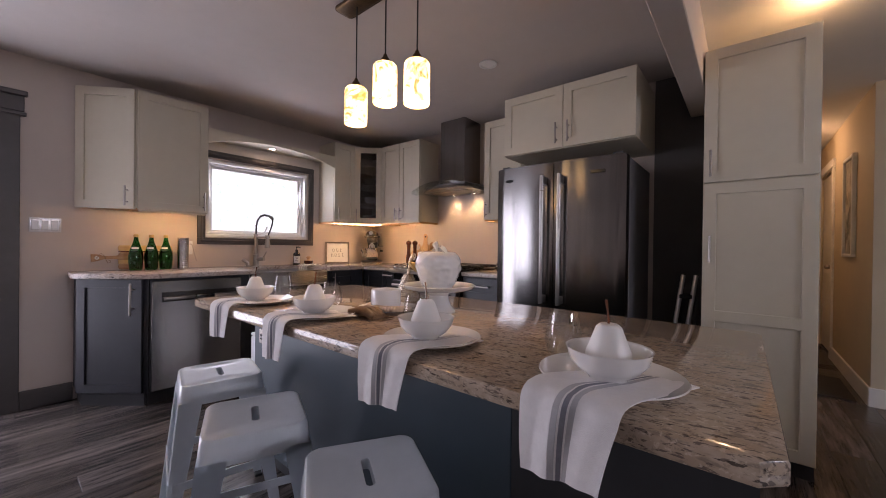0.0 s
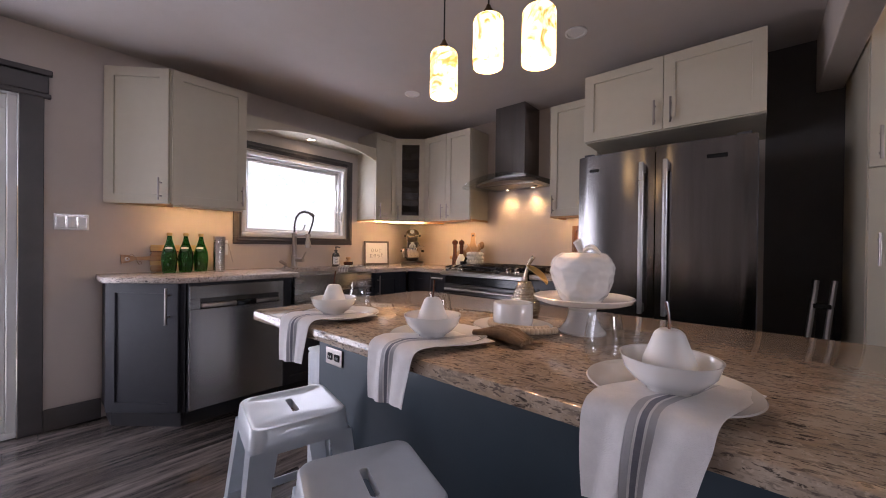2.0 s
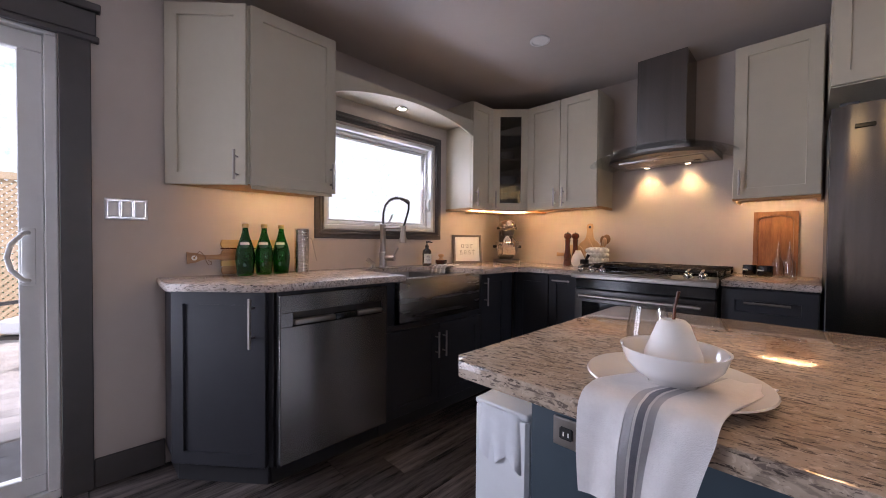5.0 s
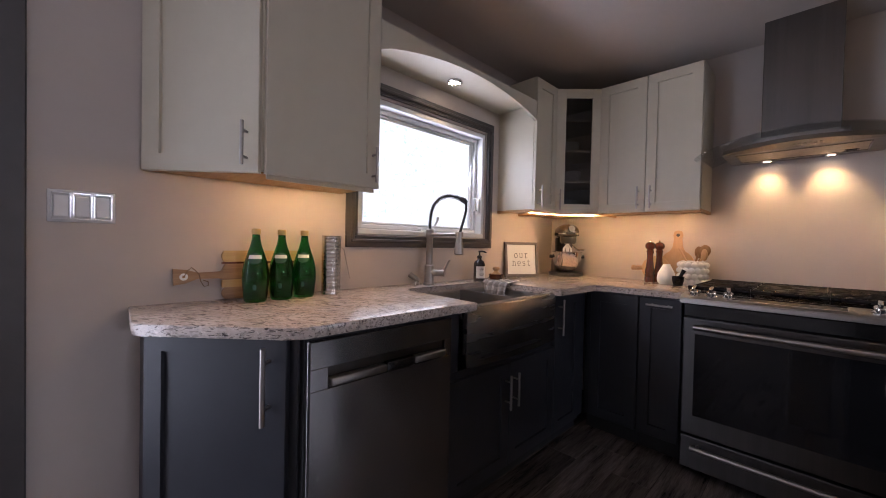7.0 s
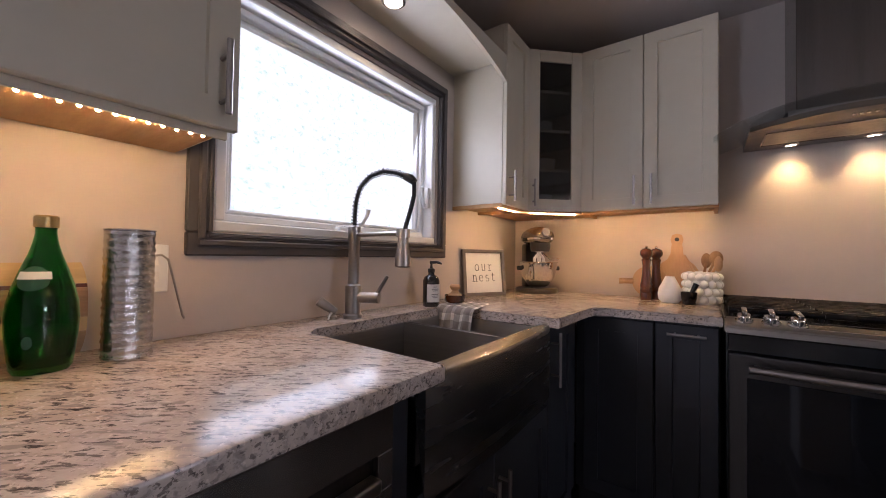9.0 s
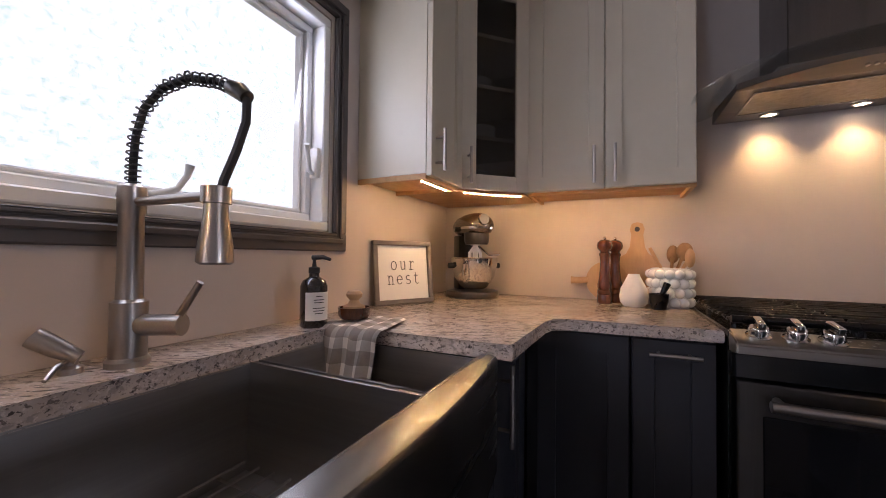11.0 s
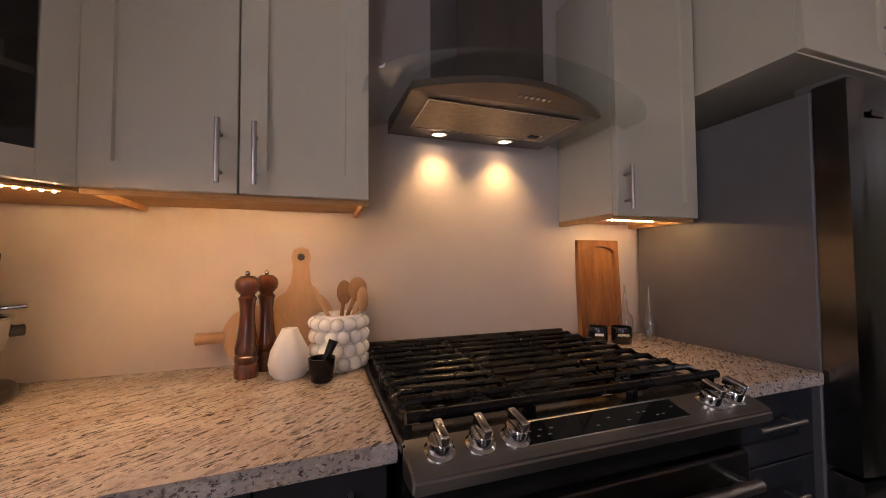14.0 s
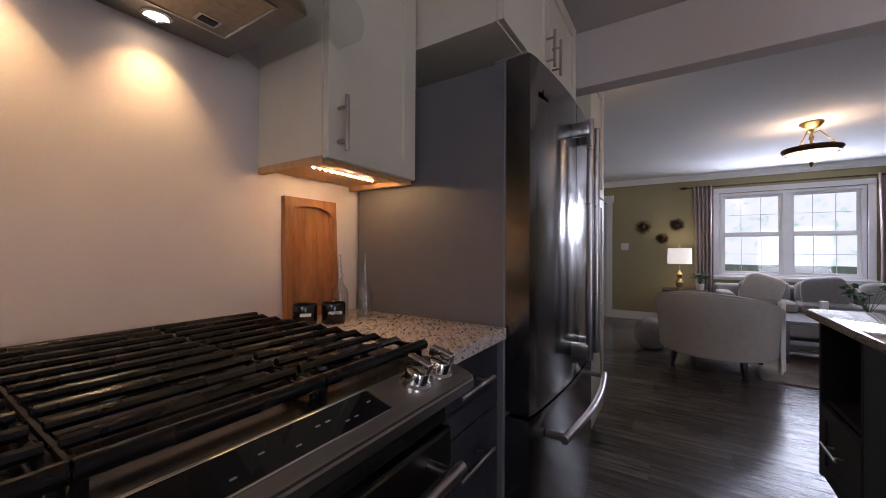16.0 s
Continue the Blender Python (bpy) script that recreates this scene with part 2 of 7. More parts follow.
M["thin_glass"] = pane_glass("thin_clear_glass", (0.96, 0.965, 0.965), 0.07)
# the grey tint puts the cabinet's inner shade into clear glass
M["cab_glass"] = pane_glass("shaded_cabinet_glass", (0.64, 0.63, 0.61), 0.04)
M["smoke"] = pane_glass("hood_glass", (0.92, 0.94, 0.93))
M["walnut"] = material("walnut", (0.13, 0.036, 0.014), (0.05, 0.015, 0.008), 0.24, scale=4, stretch=(8, 8, 1), rvar=0.05, coat=0.7)
M["acacia"] = material("acacia", (0.36, 0.155, 0.05), (0.15, 0.055, 0.018), 0.34, scale=5, stretch=(7, 7, 0.9), mid=(0.3, 0.7))
M["beech"] = material("pale_wood", (0.52, 0.33, 0.18), (0.43, 0.26, 0.135), 0.55, scale=3, stretch=(7, 7, 1))
M["spoon"] = material("brown_spoon_wood", (0.30, 0.17, 0.075), (0.20, 0.105, 0.045), 0.5, scale=4, stretch=(5, 5, 1))
M["board"] = material("striped_board_wood", (0.40, 0.25, 0.13), (0.22, 0.12, 0.06), 0.5, scale=2.5, stretch=(2, 1, 12))
M["maple_pale"] = material("pale_maple_strip", (0.62, 0.44, 0.20), (0.50, 0.33, 0.14), 0.5, scale=2.5, stretch=(6, 1, 14))
M["driftwood"] = material("grey_wood_frame", (0.20, 0.165, 0.14), (0.14, 0.115, 0.10), 0.6, scale=3, stretch=(2, 9, 9))
# golden base colour stands for lamp light bounced onto the steel mesh
M["filter"] = material("lamp_tinted_filter_mesh", (0.50, 0.42, 0.31), (0.40, 0.33, 0.24), 0.42, 0.9, scale=60, bump=0.3, bscale=420)
M["legend"] = material("grey_legend", (0.22, 0.21, 0.20), (0.18, 0.17, 0.16), 0.5)
M["paper"] = material("white_paper", (0.80, 0.78, 0.75), (0.77, 0.75, 0.72), 0.7, scale=4)
M["ink"] = material("dark_ink", (0.06, 0.05, 0.05), (0.08, 0.07, 0.07), 0.7)
M["bead"] = material("pale_wood_bead", (0.62, 0.49, 0.36), (0.54, 0.41, 0.29), 0.5, scale=20, island=True)
M["jute"] = material("brown_ribbon", (0.27, 0.175, 0.10), (0.15, 0.095, 0.055), 0.75, scale=12, bump=0.5, bscale=200)
M["silver"] = material("hammered_silver", (0.62, 0.56, 0.47), (0.45, 0.39, 0.31), 0.22, 1.0, scale=14, bump=0.8, bscale=120)
M["hammered"] = material("hammered_steel", (0.66, 0.64, 0.62), (0.52, 0.50, 0.48), 0.14, 1.0, scale=12, bump=0.5, bscale=160, rvar=0.05)
M["gold"] = material("pale_gold", (0.65, 0.48, 0.22), (0.5, 0.35, 0.15), 0.3, 1.0, scale=14, bump=0.4, bscale=100)
M["bag"] = material("white_bin_bag", (0.74, 0.76, 0.80), (0.66, 0.68, 0.72), 0.4, scale=9, bump=0.3, bscale=30)
M["bin"] = material("white_plastic", (0.70, 0.72, 0.75), (0.66, 0.68, 0.71), 0.35, scale=5)
M["amber"] = material("dark_amber_glass", (0.012, 0.010, 0.009), (0.02, 0.015, 0.012), 0.1, scale=3, coat=0.5)
M["gasket"] = material("grey_door_edge", (0.07, 0.055, 0.045), (0.05, 0.04, 0.034), 0.5, scale=5)
M["sofa"] = material("grey_upholstery", (0.30, 0.28, 0.27), (0.25, 0.235, 0.225), 0.9, scale=20, bump=0.4, bscale=400)
M["chair"] = material("ivory_upholstery", (0.52, 0.48, 0.43), (0.46, 0.42, 0.375), 0.9, scale=16, bump=0.4, bscale=400)
M["pillow"] = material("cream_cushion", (0.60, 0.55, 0.49), (0.54, 0.49, 0.43), 0.9, scale=18, bump=0.5, bscale=400)
M["curtain"] = material("taupe_curtain", (0.42, 0.345, 0.31), (0.35, 0.285, 0.255), 0.85, scale=20, bump=0.3, bscale=300)
M["darkwood"] = material("dark_stained_wood", (0.035, 0.024, 0.018), (0.022, 0.015, 0.012), 0.3, scale=4, stretch=(1, 8, 8))
M["rug"] = material("taupe_rug", (0.30, 0.25, 0.20), (0.13, 0.10, 0.08), 0.95, scale=2.2, bump=0.6, bscale=160)
M["leaf"] = material("green_leaf", (0.06, 0.12, 0.055), (0.035, 0.075, 0.03), 0.5, scale=8, island=True)
M["bronze"] = material("antique_bronze", (0.16, 0.10, 0.05), (0.07, 0.045, 0.025), 0.4, 1.0, scale=10, bump=0.2, bscale=100)
M["deck"] = material("weathered_deck", (0.62, 0.58, 0.54), (0.48, 0.44, 0.41), 0.8, scale=3, stretch=(1, 8, 1), vary=0.15)
M["lattice"] = material("cedar_lattice", (0.72, 0.56, 0.38), (0.62, 0.46, 0.30), 0.8, scale=5)
M["paver"] = material("grey_paver", (0.30, 0.29, 0.28), (0.22, 0.21, 0.20), 0.85, scale=8, bump=0.4, bscale=60)
M["lawn"] = material("lawn_grass", (0.09, 0.13, 0.05), (0.05, 0.085, 0.03), 0.9, scale=3, bump=0.5, bscale=60)
M["patio_metal"] = material("dark_patio_metal", (0.06, 0.05, 0.045), (0.04, 0.035, 0.03), 0.45, scale=6)
M["cushion"] = material("white_outdoor_cushion", (0.72, 0.74, 0.76), (0.66, 0.68, 0.70), 0.85, scale=12, bump=0.3, bscale=200)
M["label_green"] = material("dark_green_label", (0.02, 0.085, 0.045), (0.015, 0.065, 0.035), 0.4, scale=30)
M["check"] = material("checked_towel", (0.80, 0.76, 0.70), (0.74, 0.70, 0.64), 0.9, scale=30, bump=0.5, bscale=500)
M["check_d"] = material("grey_check_stripe", (0.22, 0.19, 0.17), (0.28, 0.25, 0.22), 0.9, scale=30, bump=0.5, bscale=500)
M["check_m"] = material("mid_grey_check", (0.42, 0.385, 0.35), (0.36, 0.33, 0.30), 0.9, scale=30, bump=0.5, bscale=500)
M["shade"] = material("linen_lampshade", (0.8, 0.76, 0.66), (0.74, 0.70, 0.6), 0.8, scale=20, emit=(1.0, 0.9, 0.72), strength=0.8)
M["led"] = glow("led_dot", (1.0, 0.62, 0.24), 840)
M["switch"] = material("clear_glossy_plate", (0.70, 0.69, 0.68), (0.64, 0.63, 0.62), 0.08, scale=3, coat=1.0)
M["panel"] = material("satin_panel_steel", (0.40, 0.365, 0.33), (0.34, 0.31, 0.28), 0.33, 1.0, scale=3, stretch=(0.4, 14, 14), rvar=0.02)
M["door_steel"] = material("brushed_dishwasher_steel", (0.36, 0.345, 0.335), (0.31, 0.30, 0.29), 0.24, 1.0, scale=2, stretch=(14, 14, 0.4), rvar=0.012)
M["alu"] = material("aluminium", (0.62, 0.62, 0.63), (0.52, 0.52, 0.53), 0.35, 1.0, scale=6)


def backdrop_glow(name, sky, green, amount, strength):
    """Bright hazy distance: pale sky with soft pale greenery."""
    m = bpy.data.materials.new(name)
    m.use_nodes = True
    n, l = m.node_tree.nodes, m.node_tree.links
    n.remove(n["Principled BSDF"])
    e = n.new("ShaderNodeEmission")
    tc, t, r = n.new("ShaderNodeTexCoord"), n.new("ShaderNodeTexNoise"), n.new("ShaderNodeValToRGB")
    t.inputs["Scale"].default_value, t.inputs["Detail"].default_value = 0.9, 9.0
    t.inputs["Roughness"].default_value = 0.72
    r.color_ramp.elements[0].position, r.color_ramp.elements[1].position = amount, amount + 0.16
    r.color_ramp.elements[0].color, r.color_ramp.elements[1].color = (*sky, 1), (*green, 1)
    l.new(tc.outputs["Object"], t.inputs["Vector"])
    l.new(t.outputs["Fac"], r.inputs[0])
    l.new(r.outputs[0], e.inputs[0])
    e.inputs[1].default_value = strength
    l.new(e.outputs[0], n["Material Output"].inputs[0])
    return m


def art_glass(name):
    """Glowing pendant glass: cream with amber marbling."""
    m = material(name, (0.9, 0.8, 0.55), (0.8, 0.55, 0.2), 0.2, scale=9, vary=0.01)
    n, l = m.node_tree.nodes, m.node_tree.links
    p = n["Principled BSDF"]
    tc, oi, ad, t, r = n.new("ShaderNodeTexCoord"), n.new("ShaderNodeObjectInfo"), n.new("ShaderNodeVectorMath"), n.new("ShaderNodeTexNoise"), n.new("ShaderNodeValToRGB")
    l.new(tc.outputs["Object"], ad.inputs[0])
    l.new(oi.outputs["Location"], ad.inputs[1])
    l.new(ad.outputs[0], t.inputs["Vector"])
    t.inputs["Scale"].default_value, t.inputs["Detail"].default_value, t.inputs["Distortion"].default_value = 11.0, 4.0, 2.2
    cr = r.color_ramp
    cr.elements[0].position, cr.elements[1].position = 0.37, 0.45
    cr.elements[0].color, cr.elements[1].color = (0.26, 0.115, 0.012, 1), (0.85, 0.55, 0.20, 1)
    cr.elements.new(0.60).color = (1.0, 0.80, 0.46, 1)
    l.new(t.outputs["Fac"], r.inputs[0])
    l.new(r.outputs[0], p.inputs["Emission Color"])
    p.inputs["Emission Strength"].default_value = 3.0
    return m


for key in ("steel_v", "dark_steel", "door_steel"):
    # brushed along the level, so that lights draw out upright
    nt = M[key].node_tree
    pr, tg = nt.nodes["Principled BSDF"], nt.nodes.new("ShaderNodeTangent")
    tg.direction_type, tg.axis = "RADIAL", "Z"
    nt.links.new(tg.outputs[0], pr.inputs["Tangent"])
    pr.inputs["Anisotropic"].default_value, pr.inputs["Anisotropic Rotation"].default_value = 0.8, 0.25
M["art_glass"] = art_glass("pendant_art_glass")
M["granite"].node_tree.nodes["Principled BSDF"].inputs["Specular IOR Level"].default_value = 0.34
M["iron"].node_tree.nodes["Principled BSDF"].inputs["Specular IOR Level"].default_value = 0.22
M["black_glass"].node_tree.nodes["Principled BSDF"].inputs["Specular IOR Level"].default_value = 0.3


# ---- small mesh tools ----
def box(bm, lo, hi, bev=0.0, seg=1):
    r = bmesh.ops.create_cube(bm, size=1.0)
    lo, hi = Vector(lo), Vector(hi)
    for v in r["verts"]:
        v.co = Vector([lo[i] + (v.co[i] + 0.5) * (hi[i] - lo[i]) for i in range(3)])
    if bev:
        es = list({e for v in r["verts"] for e in v.link_edges})
        bmesh.ops.bevel(bm, geom=es, offset=bev, segments=seg, affect="EDGES", profile=0.5)
    return bm


def lathe(bm, prof, n=28, c=(0, 0, 0), closed=False):
    """Spin (radius, height) pairs round the upright axis at c."""
    rings = []
    for r, z in prof:
        if r < 1e-5:
            rings.append([bm.verts.new((c[0], c[1], c[2] + z))])
        else:
            rings.append([bm.verts.new((c[0] + r * math.cos(2 * math.pi * k / n), c[1] + r * math.sin(2 * math.pi * k / n), c[2] + z)) for k in range(n)])
    pairs = list(zip(rings, rings[1:])) + ([(rings[-1], rings[0])] if closed else [])
    for a, b in pairs:
        for k in range(n):
            q = [a[k % len(a)], a[(k + 1) % len(a)], b[(k + 1) % len(b)], b[k % len(b)]]
            q = list(dict.fromkeys(q))
            if len(q) > 2:
                bm.faces.new(q)
    return bm


def tube(bm, pts, r, n=10, cap=True):
    """A round bar along a line of points; r is one radius or one for each point."""
    pts = [Vector(p) for p in pts]
    rs = r if isinstance(r, (list, tuple)) else [r] * len(pts)
    rings = []
    up = Vector((0, 0, 1))
    for i, p in enumerate(pts):
        d = (pts[min(i + 1, len(pts) - 1)] - pts[max(i - 1, 0)]).normalized()
        if abs(d.dot(up)) > 0.98:
            up = Vector((1, 0, 0))
        a = d.cross(up).normalized()
        b = d.cross(a).normalized()
        up = -b if b.dot(up) < 0 else b
        b = up
        a = d.cross(b).normalized()
        rings.append([bm.verts.new(p + rs[i] * (a * math.cos(2 * math.pi * k / n) + b * math.sin(2 * math.pi * k / n))) for k in range(n)])
    for q, s in zip(rings, rings[1:]):
        for k in range(n):
            bm.faces.new((q[k], q[(k + 1) % n], s[(k + 1) % n], s[k]))
    if cap:
        bm.faces.new(rings[0][::-1])
        bm.faces.new(rings[-1])
    return bm


def prism(bm, outline, z0, z1, bev=0.0, seg=2):
    """An upright block over a plan outline."""
    a = [bm.verts.new((x, y, z0)) for x, y in outline]
    b = [bm.verts.new((x, y, z1)) for x, y in outline]
    n = len(a)
    fs = [bm.faces.new(a[::-1]), bm.faces.new(b)]
    fs += [bm.faces.new((a[i], a[(i + 1) % n], b[(i + 1) % n], b[i])) for i in range(n)]
    if bev:
        es = list({e for f in fs[:2] for e in f.edges})
        bmesh.ops.bevel(bm, geom=es, offset=bev, segments=seg, affect="EDGES", profile=0.5)
    return bm


def ball(bm, c, r, n=12, s=(1, 1, 1)):
    q = bmesh.ops.create_uvsphere(bm, u_segments=n, v_segments=max(6, n * 2 // 3), radius=r)
    for v in q["verts"]:
        v.co = Vector((v.co.x * s[0] + c[0], v.co.y * s[1] + c[1], v.co.z * s[2] + c[2]))
    return bm


def grid(bm, f, nu, nv, thick=0.0):
    """A sheet of nu by nv cells over the unit square, bent by f(u, v)."""
    vs = [[bm.verts.new(f(i / nu, j / nv)) for j in range(nv + 1)] for i in range(nu + 1)]
    fs = [bm.faces.new((vs[i][j], vs[i + 1][j], vs[i + 1][j + 1], vs[i][j + 1])) for i in range(nu) for j in range(nv)]
    if abs(thick) > 0.05:
        bmesh.ops.recalc_face_normals(bm, faces=fs)
        bmesh.ops.solidify(bm, geom=fs, thickness=thick)
    elif thick:
        # a second sheet one thickness below, joined along the border
        for face in fs:
            face.normal_update()
        under = []
        for row in vs:
            under.append([])
            for v in row:
                nv0 = sum((face.normal for face in v.link_faces), Vector())
                under[-1].append(bm.verts.new(v.co - nv0.normalized() * thick))
        for i in range(nu):
            for j in range(nv):
                bm.faces.new((under[i][j], under[i][j + 1], under[i + 1][j + 1], under[i + 1][j]))
        rim = [(i, 0) for i in range(nu)] + [(nu, j) for j in range(nv)] + [(i, nv) for i in range(nu, 0, -1)] + [(0, j) for j in range(nv, 0, -1)]
        for (i, j), (k, l) in zip(rim, rim[1:] + rim[:1]):
            bm.faces.new((vs[i][j], under[i][j], under[k][l], vs[k][l]))
    return bm


def mesh_of(name, bm, mat, smooth=False):
    bmesh.ops.recalc_face_normals(bm, faces=bm.faces[:])
    me = bpy.data.meshes.new(name)
    bm.to_mesh(me)
    bm.free()
    me.materials.append(M[mat] if isinstance(mat, str) else mat)
    if smooth:
        for p in me.polygons:
            p.use_smooth = True
        me.set_sharp_from_angle(angle=radians(38))
    return me


def part(name, bm, mat, parent, label="", m=None, smooth=False):
    ob = new(name, mesh_of(name, bm, mat, smooth))
    ob.parent = parent
    if m is not None:
        ob.matrix_local = m
    return tagged(ob, label)


def thing(name, m, label, category, group="", kind=""):
    ob = new(name)
    ob.empty_display_size = 0.05
    ob.matrix_world = m
    return tagged(ob, label, category, group, kind)


def solid(name, bm, mat, label, category, m=None, smooth=False, group="", kind=""):
    ob = new(name, mesh_of(name, bm, mat, smooth))
    if m is not None:
        ob.matrix_world = m
    return tagged(ob, label, category, group, kind)


def setting(name, bm, mat, label, category, smooth=False):
    return solid(name, bm, mat, label, category, smooth=smooth, kind="structure")


def new_bm():
    return bmesh.new()


def bar_handle(parent, x, z0, z1, y=0.0, flat=False, r=0.006, out=0.034):
    """A bar pull with two posts on a front that faces -y; flat: it lies level from z0 to z1 along x at height x."""
    bm = new_bm()
    a, b = ((z0, x), (z1, x)) if flat else ((x, z0), (x, z1))
    tube(bm, [(a[0], y - out, a[1]), (b[0], y - out, b[1])], r, 10)
    for k in (0.2, 0.8):
        px, pz = a[0] + (b[0] - a[0]) * k, a[1] + (b[1] - a[1]) * k
        tube(bm, [(px, y, pz), (px, y - out, pz)], r * 0.8, 8)
    return part("handle", bm, "nickel", parent, "brushed nickel bar handle", smooth=True)


def shaker(parent, name, x0, z0, w, h, mat, y=0.0, t=0.02, stile=0.058):
    """A shaker front: one slab whose face is sunk inside a frame, looking to -y."""
    bm = new_bm()
    o = [(x0, z0), (x0 + w, z0), (x0 + w, z0 + h), (x0, z0 + h)]
    i = [(x0 + stile, z0 + stile), (x0 + w - stile, z0 + stile), (x0 + w - stile, z0 + h - stile), (x0 + stile, z0 + h - stile)]
    e = 0.002
    c = [(x0 + e, z0 + e), (x0 + w - e, z0 + e), (x0 + w - e, z0 + h - e), (x0 + e, z0 + h - e)]
    rings = [[bm.verts.new((px, py, pz)) for px, pz in q] for q, py in ((o, y), (o, y - t + e), (c, y - t), (i, y - t), ([(a + (0.002 if k in (0, 3) else -0.002), b + (0.002 if k < 2 else -0.002)) for k, (a, b) in enumerate(i)], y - t + 0.010))]
    for p, q in zip(rings, rings[1:]):
        for k in range(4):
            bm.faces.new((p[k], p[(k + 1) % 4], q[(k + 1) % 4], q[k]))
    bm.faces.new(rings[0])
    bm.faces.new(rings[-1])
    return part(name, bm, mat, parent)

# ---- the room ----
XW, YN, ZC = -3.73, 3.33, 2.41
XE, YS, YH = 4.75, -2.7, 4.32


def wall_with_hole(name, x0, x1, ya, yb, z1, holes, mat, label):
    """A wall along y, with rectangular openings (y0, y1, z0, z1)."""
    bm = new_bm()
    y = ya
    for h0, h1, b, t in sorted(holes):
        box(bm, (x0, y, 0), (x1, h0, z1))
        if b > 0:
            box(bm, (x0, h0, 0), (x1, h1, b))
        box(bm, (x0, h0, t), (x1, h1, z1))
        y = h1
    box(bm, (x0, y, 0), (x1, yb, z1))
    return setting(name, bm, mat, label, "wall")


wall_with_hole("wall_west", XW - 0.15, XW, YS, YN, ZC, [(-1.72, 0.19, 0.0, 2.03), (1.40, 2.40, 1.21, 1.93)], "wall", "greige painted kitchen wall with window and patio door")
bm = new_bm()
box(bm, (XW - 0.15, YN, 0), (-0.47, YN + 0.14, ZC))
setting("wall_north", bm, "wall", "greige painted kitchen wall behind the range", "wall")
bm = new_bm()
box(bm, (-0.47, YN, 0), (-0.09, YN + 0.14, ZC))
setting("wall_alcove", bm, "accent", "dark painted wall at the back of the ladder alcove", "wall")
bm = new_bm()
box(bm, (-0.23, YN + 0.14, 0), (-0.09, 7.4, ZC))
setting("wall_hall_west", bm, "beige", "beige painted hallway wall", "wall")
bm = new_bm()
box(bm, (-0.23, 7.4, 0), (0.98, 7.5, ZC))
setting("wall_hall_end", bm, "beige", "beige wall closing the hallway", "wall")
wall_with_hole("wall_hall_east", 0.80, 0.92, YH + 0.12, 7.4, ZC, [(5.9, 6.7, 0.0, 2.04)], "beige", "beige painted hallway wall with a doorway")
bm = new_bm()
box(bm, (0.80, YH, 0), (XE, YH + 0.12, ZC))
setting("wall_living_north", bm, "beige", "beige painted living room wall", "wall")
wall_with_hole("wall_east", XE, XE + 0.15, YS, YH + 0.12, ZC, [(0.13, 1.72, 0.80, 2.08), (3.35, 4.22, 0.0, 2.04)], "olive", "olive green living room wall with a wide window")
bm = new_bm()
box(bm, (XW - 0.15, YS - 0.12, 0), (XE + 0.15, YS, ZC))
setting("wall_south", bm, "wall", "greige painted wall", "wall")
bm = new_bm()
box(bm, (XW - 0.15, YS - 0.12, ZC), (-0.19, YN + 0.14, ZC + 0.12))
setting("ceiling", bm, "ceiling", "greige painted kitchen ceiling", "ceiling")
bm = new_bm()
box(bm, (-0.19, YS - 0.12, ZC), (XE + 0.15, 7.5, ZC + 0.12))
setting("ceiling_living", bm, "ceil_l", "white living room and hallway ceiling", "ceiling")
bm = new_bm()
box(bm, (-0.245, YS, 2.09), (-0.131, YN, ZC - 0.001), 0.004)
setting("beam", bm, "wall", "painted header beam between kitchen and living room", "beam")
bm = new_bm()
box(bm, (XW - 0.15, YS - 0.12, -0.15), (XE + 0.15, 7.5, -0.006))
floor = setting("floor", bm, "subfloor", "dark wood-look vinyl plank floor", "floor")

# crown moulding and baseboards
bm = new_bm()
for k, (d, z) in enumerate(((0.075, 2.38), (0.05, 2.345), (0.025, 2.315))):
    box(bm, (XE - d, YS, z), (XE, YH, z + 0.035 if k else ZC - 0.001))
setting("crown_moulding", bm, "white", "white crown moulding of the living room", "moulding")


def baseboard(name, lo, hi, mat, label):
    bm = new_bm()
    box(bm, lo, hi, 0.004)
    setting(name, bm, mat, label, "baseboard")


baseboard("baseboard", (XW, 0.292, 0), (XW + 0.016, 0.550, 0.13), "trim", "charcoal painted baseboard")
baseboard("baseboard_east", (XE - 0.018, YS, 0), (XE, 3.25, 0.14), "white", "white painted baseboard")
baseboard("baseboard_living_north", (0.785, YH - 0.018, 0), (XE - 0.02, YH, 0.14), "white", "white painted baseboard")
baseboard("baseboard_hall", (0.782, YH, 0), (0.80, 5.82, 0.14), "white", "white painted baseboard of the hallway")

# ---- kitchen window ----
win = thing("window_1", pose(XW, 1.9, 1.57), "white casement window in a charcoal moulded frame", "window", kind="structure")


def picture_frame(bm, y0, y1, z0, z1, w, x0, x1, bev=0.004):
    box(bm, (x0, y0, z0), (x1, y1, z0 + w), bev)
    box(bm, (x0, y0, z1 - w), (x1, y1, z1), bev)
    box(bm, (x0, y0, z0 + w), (x1, y0 + w, z1 - w), bev)
    box(bm, (x0, y1 - w, z0 + w), (x1, y1, z1 - w), bev)


bm = new_bm()
picture_frame(bm, -0.57, 0.572, -0.425, 0.435, 0.062, 0.0, 0.016)
picture_frame(bm, -0.545, 0.547, -0.40, 0.41, 0.018, 0.016, 0.026)
picture_frame(bm, -0.522, 0.524, -0.377, 0.387, 0.012, 0.016, 0.021)
part("window_trim", bm, "trim", win, "charcoal moulded casing")
bm = new_bm()
picture_frame(bm, -0.499, 0.499, -0.358, 0.358, 0.03, -0.11, -0.002)
part("window_frame", bm, "white", win)
bm = new_bm()
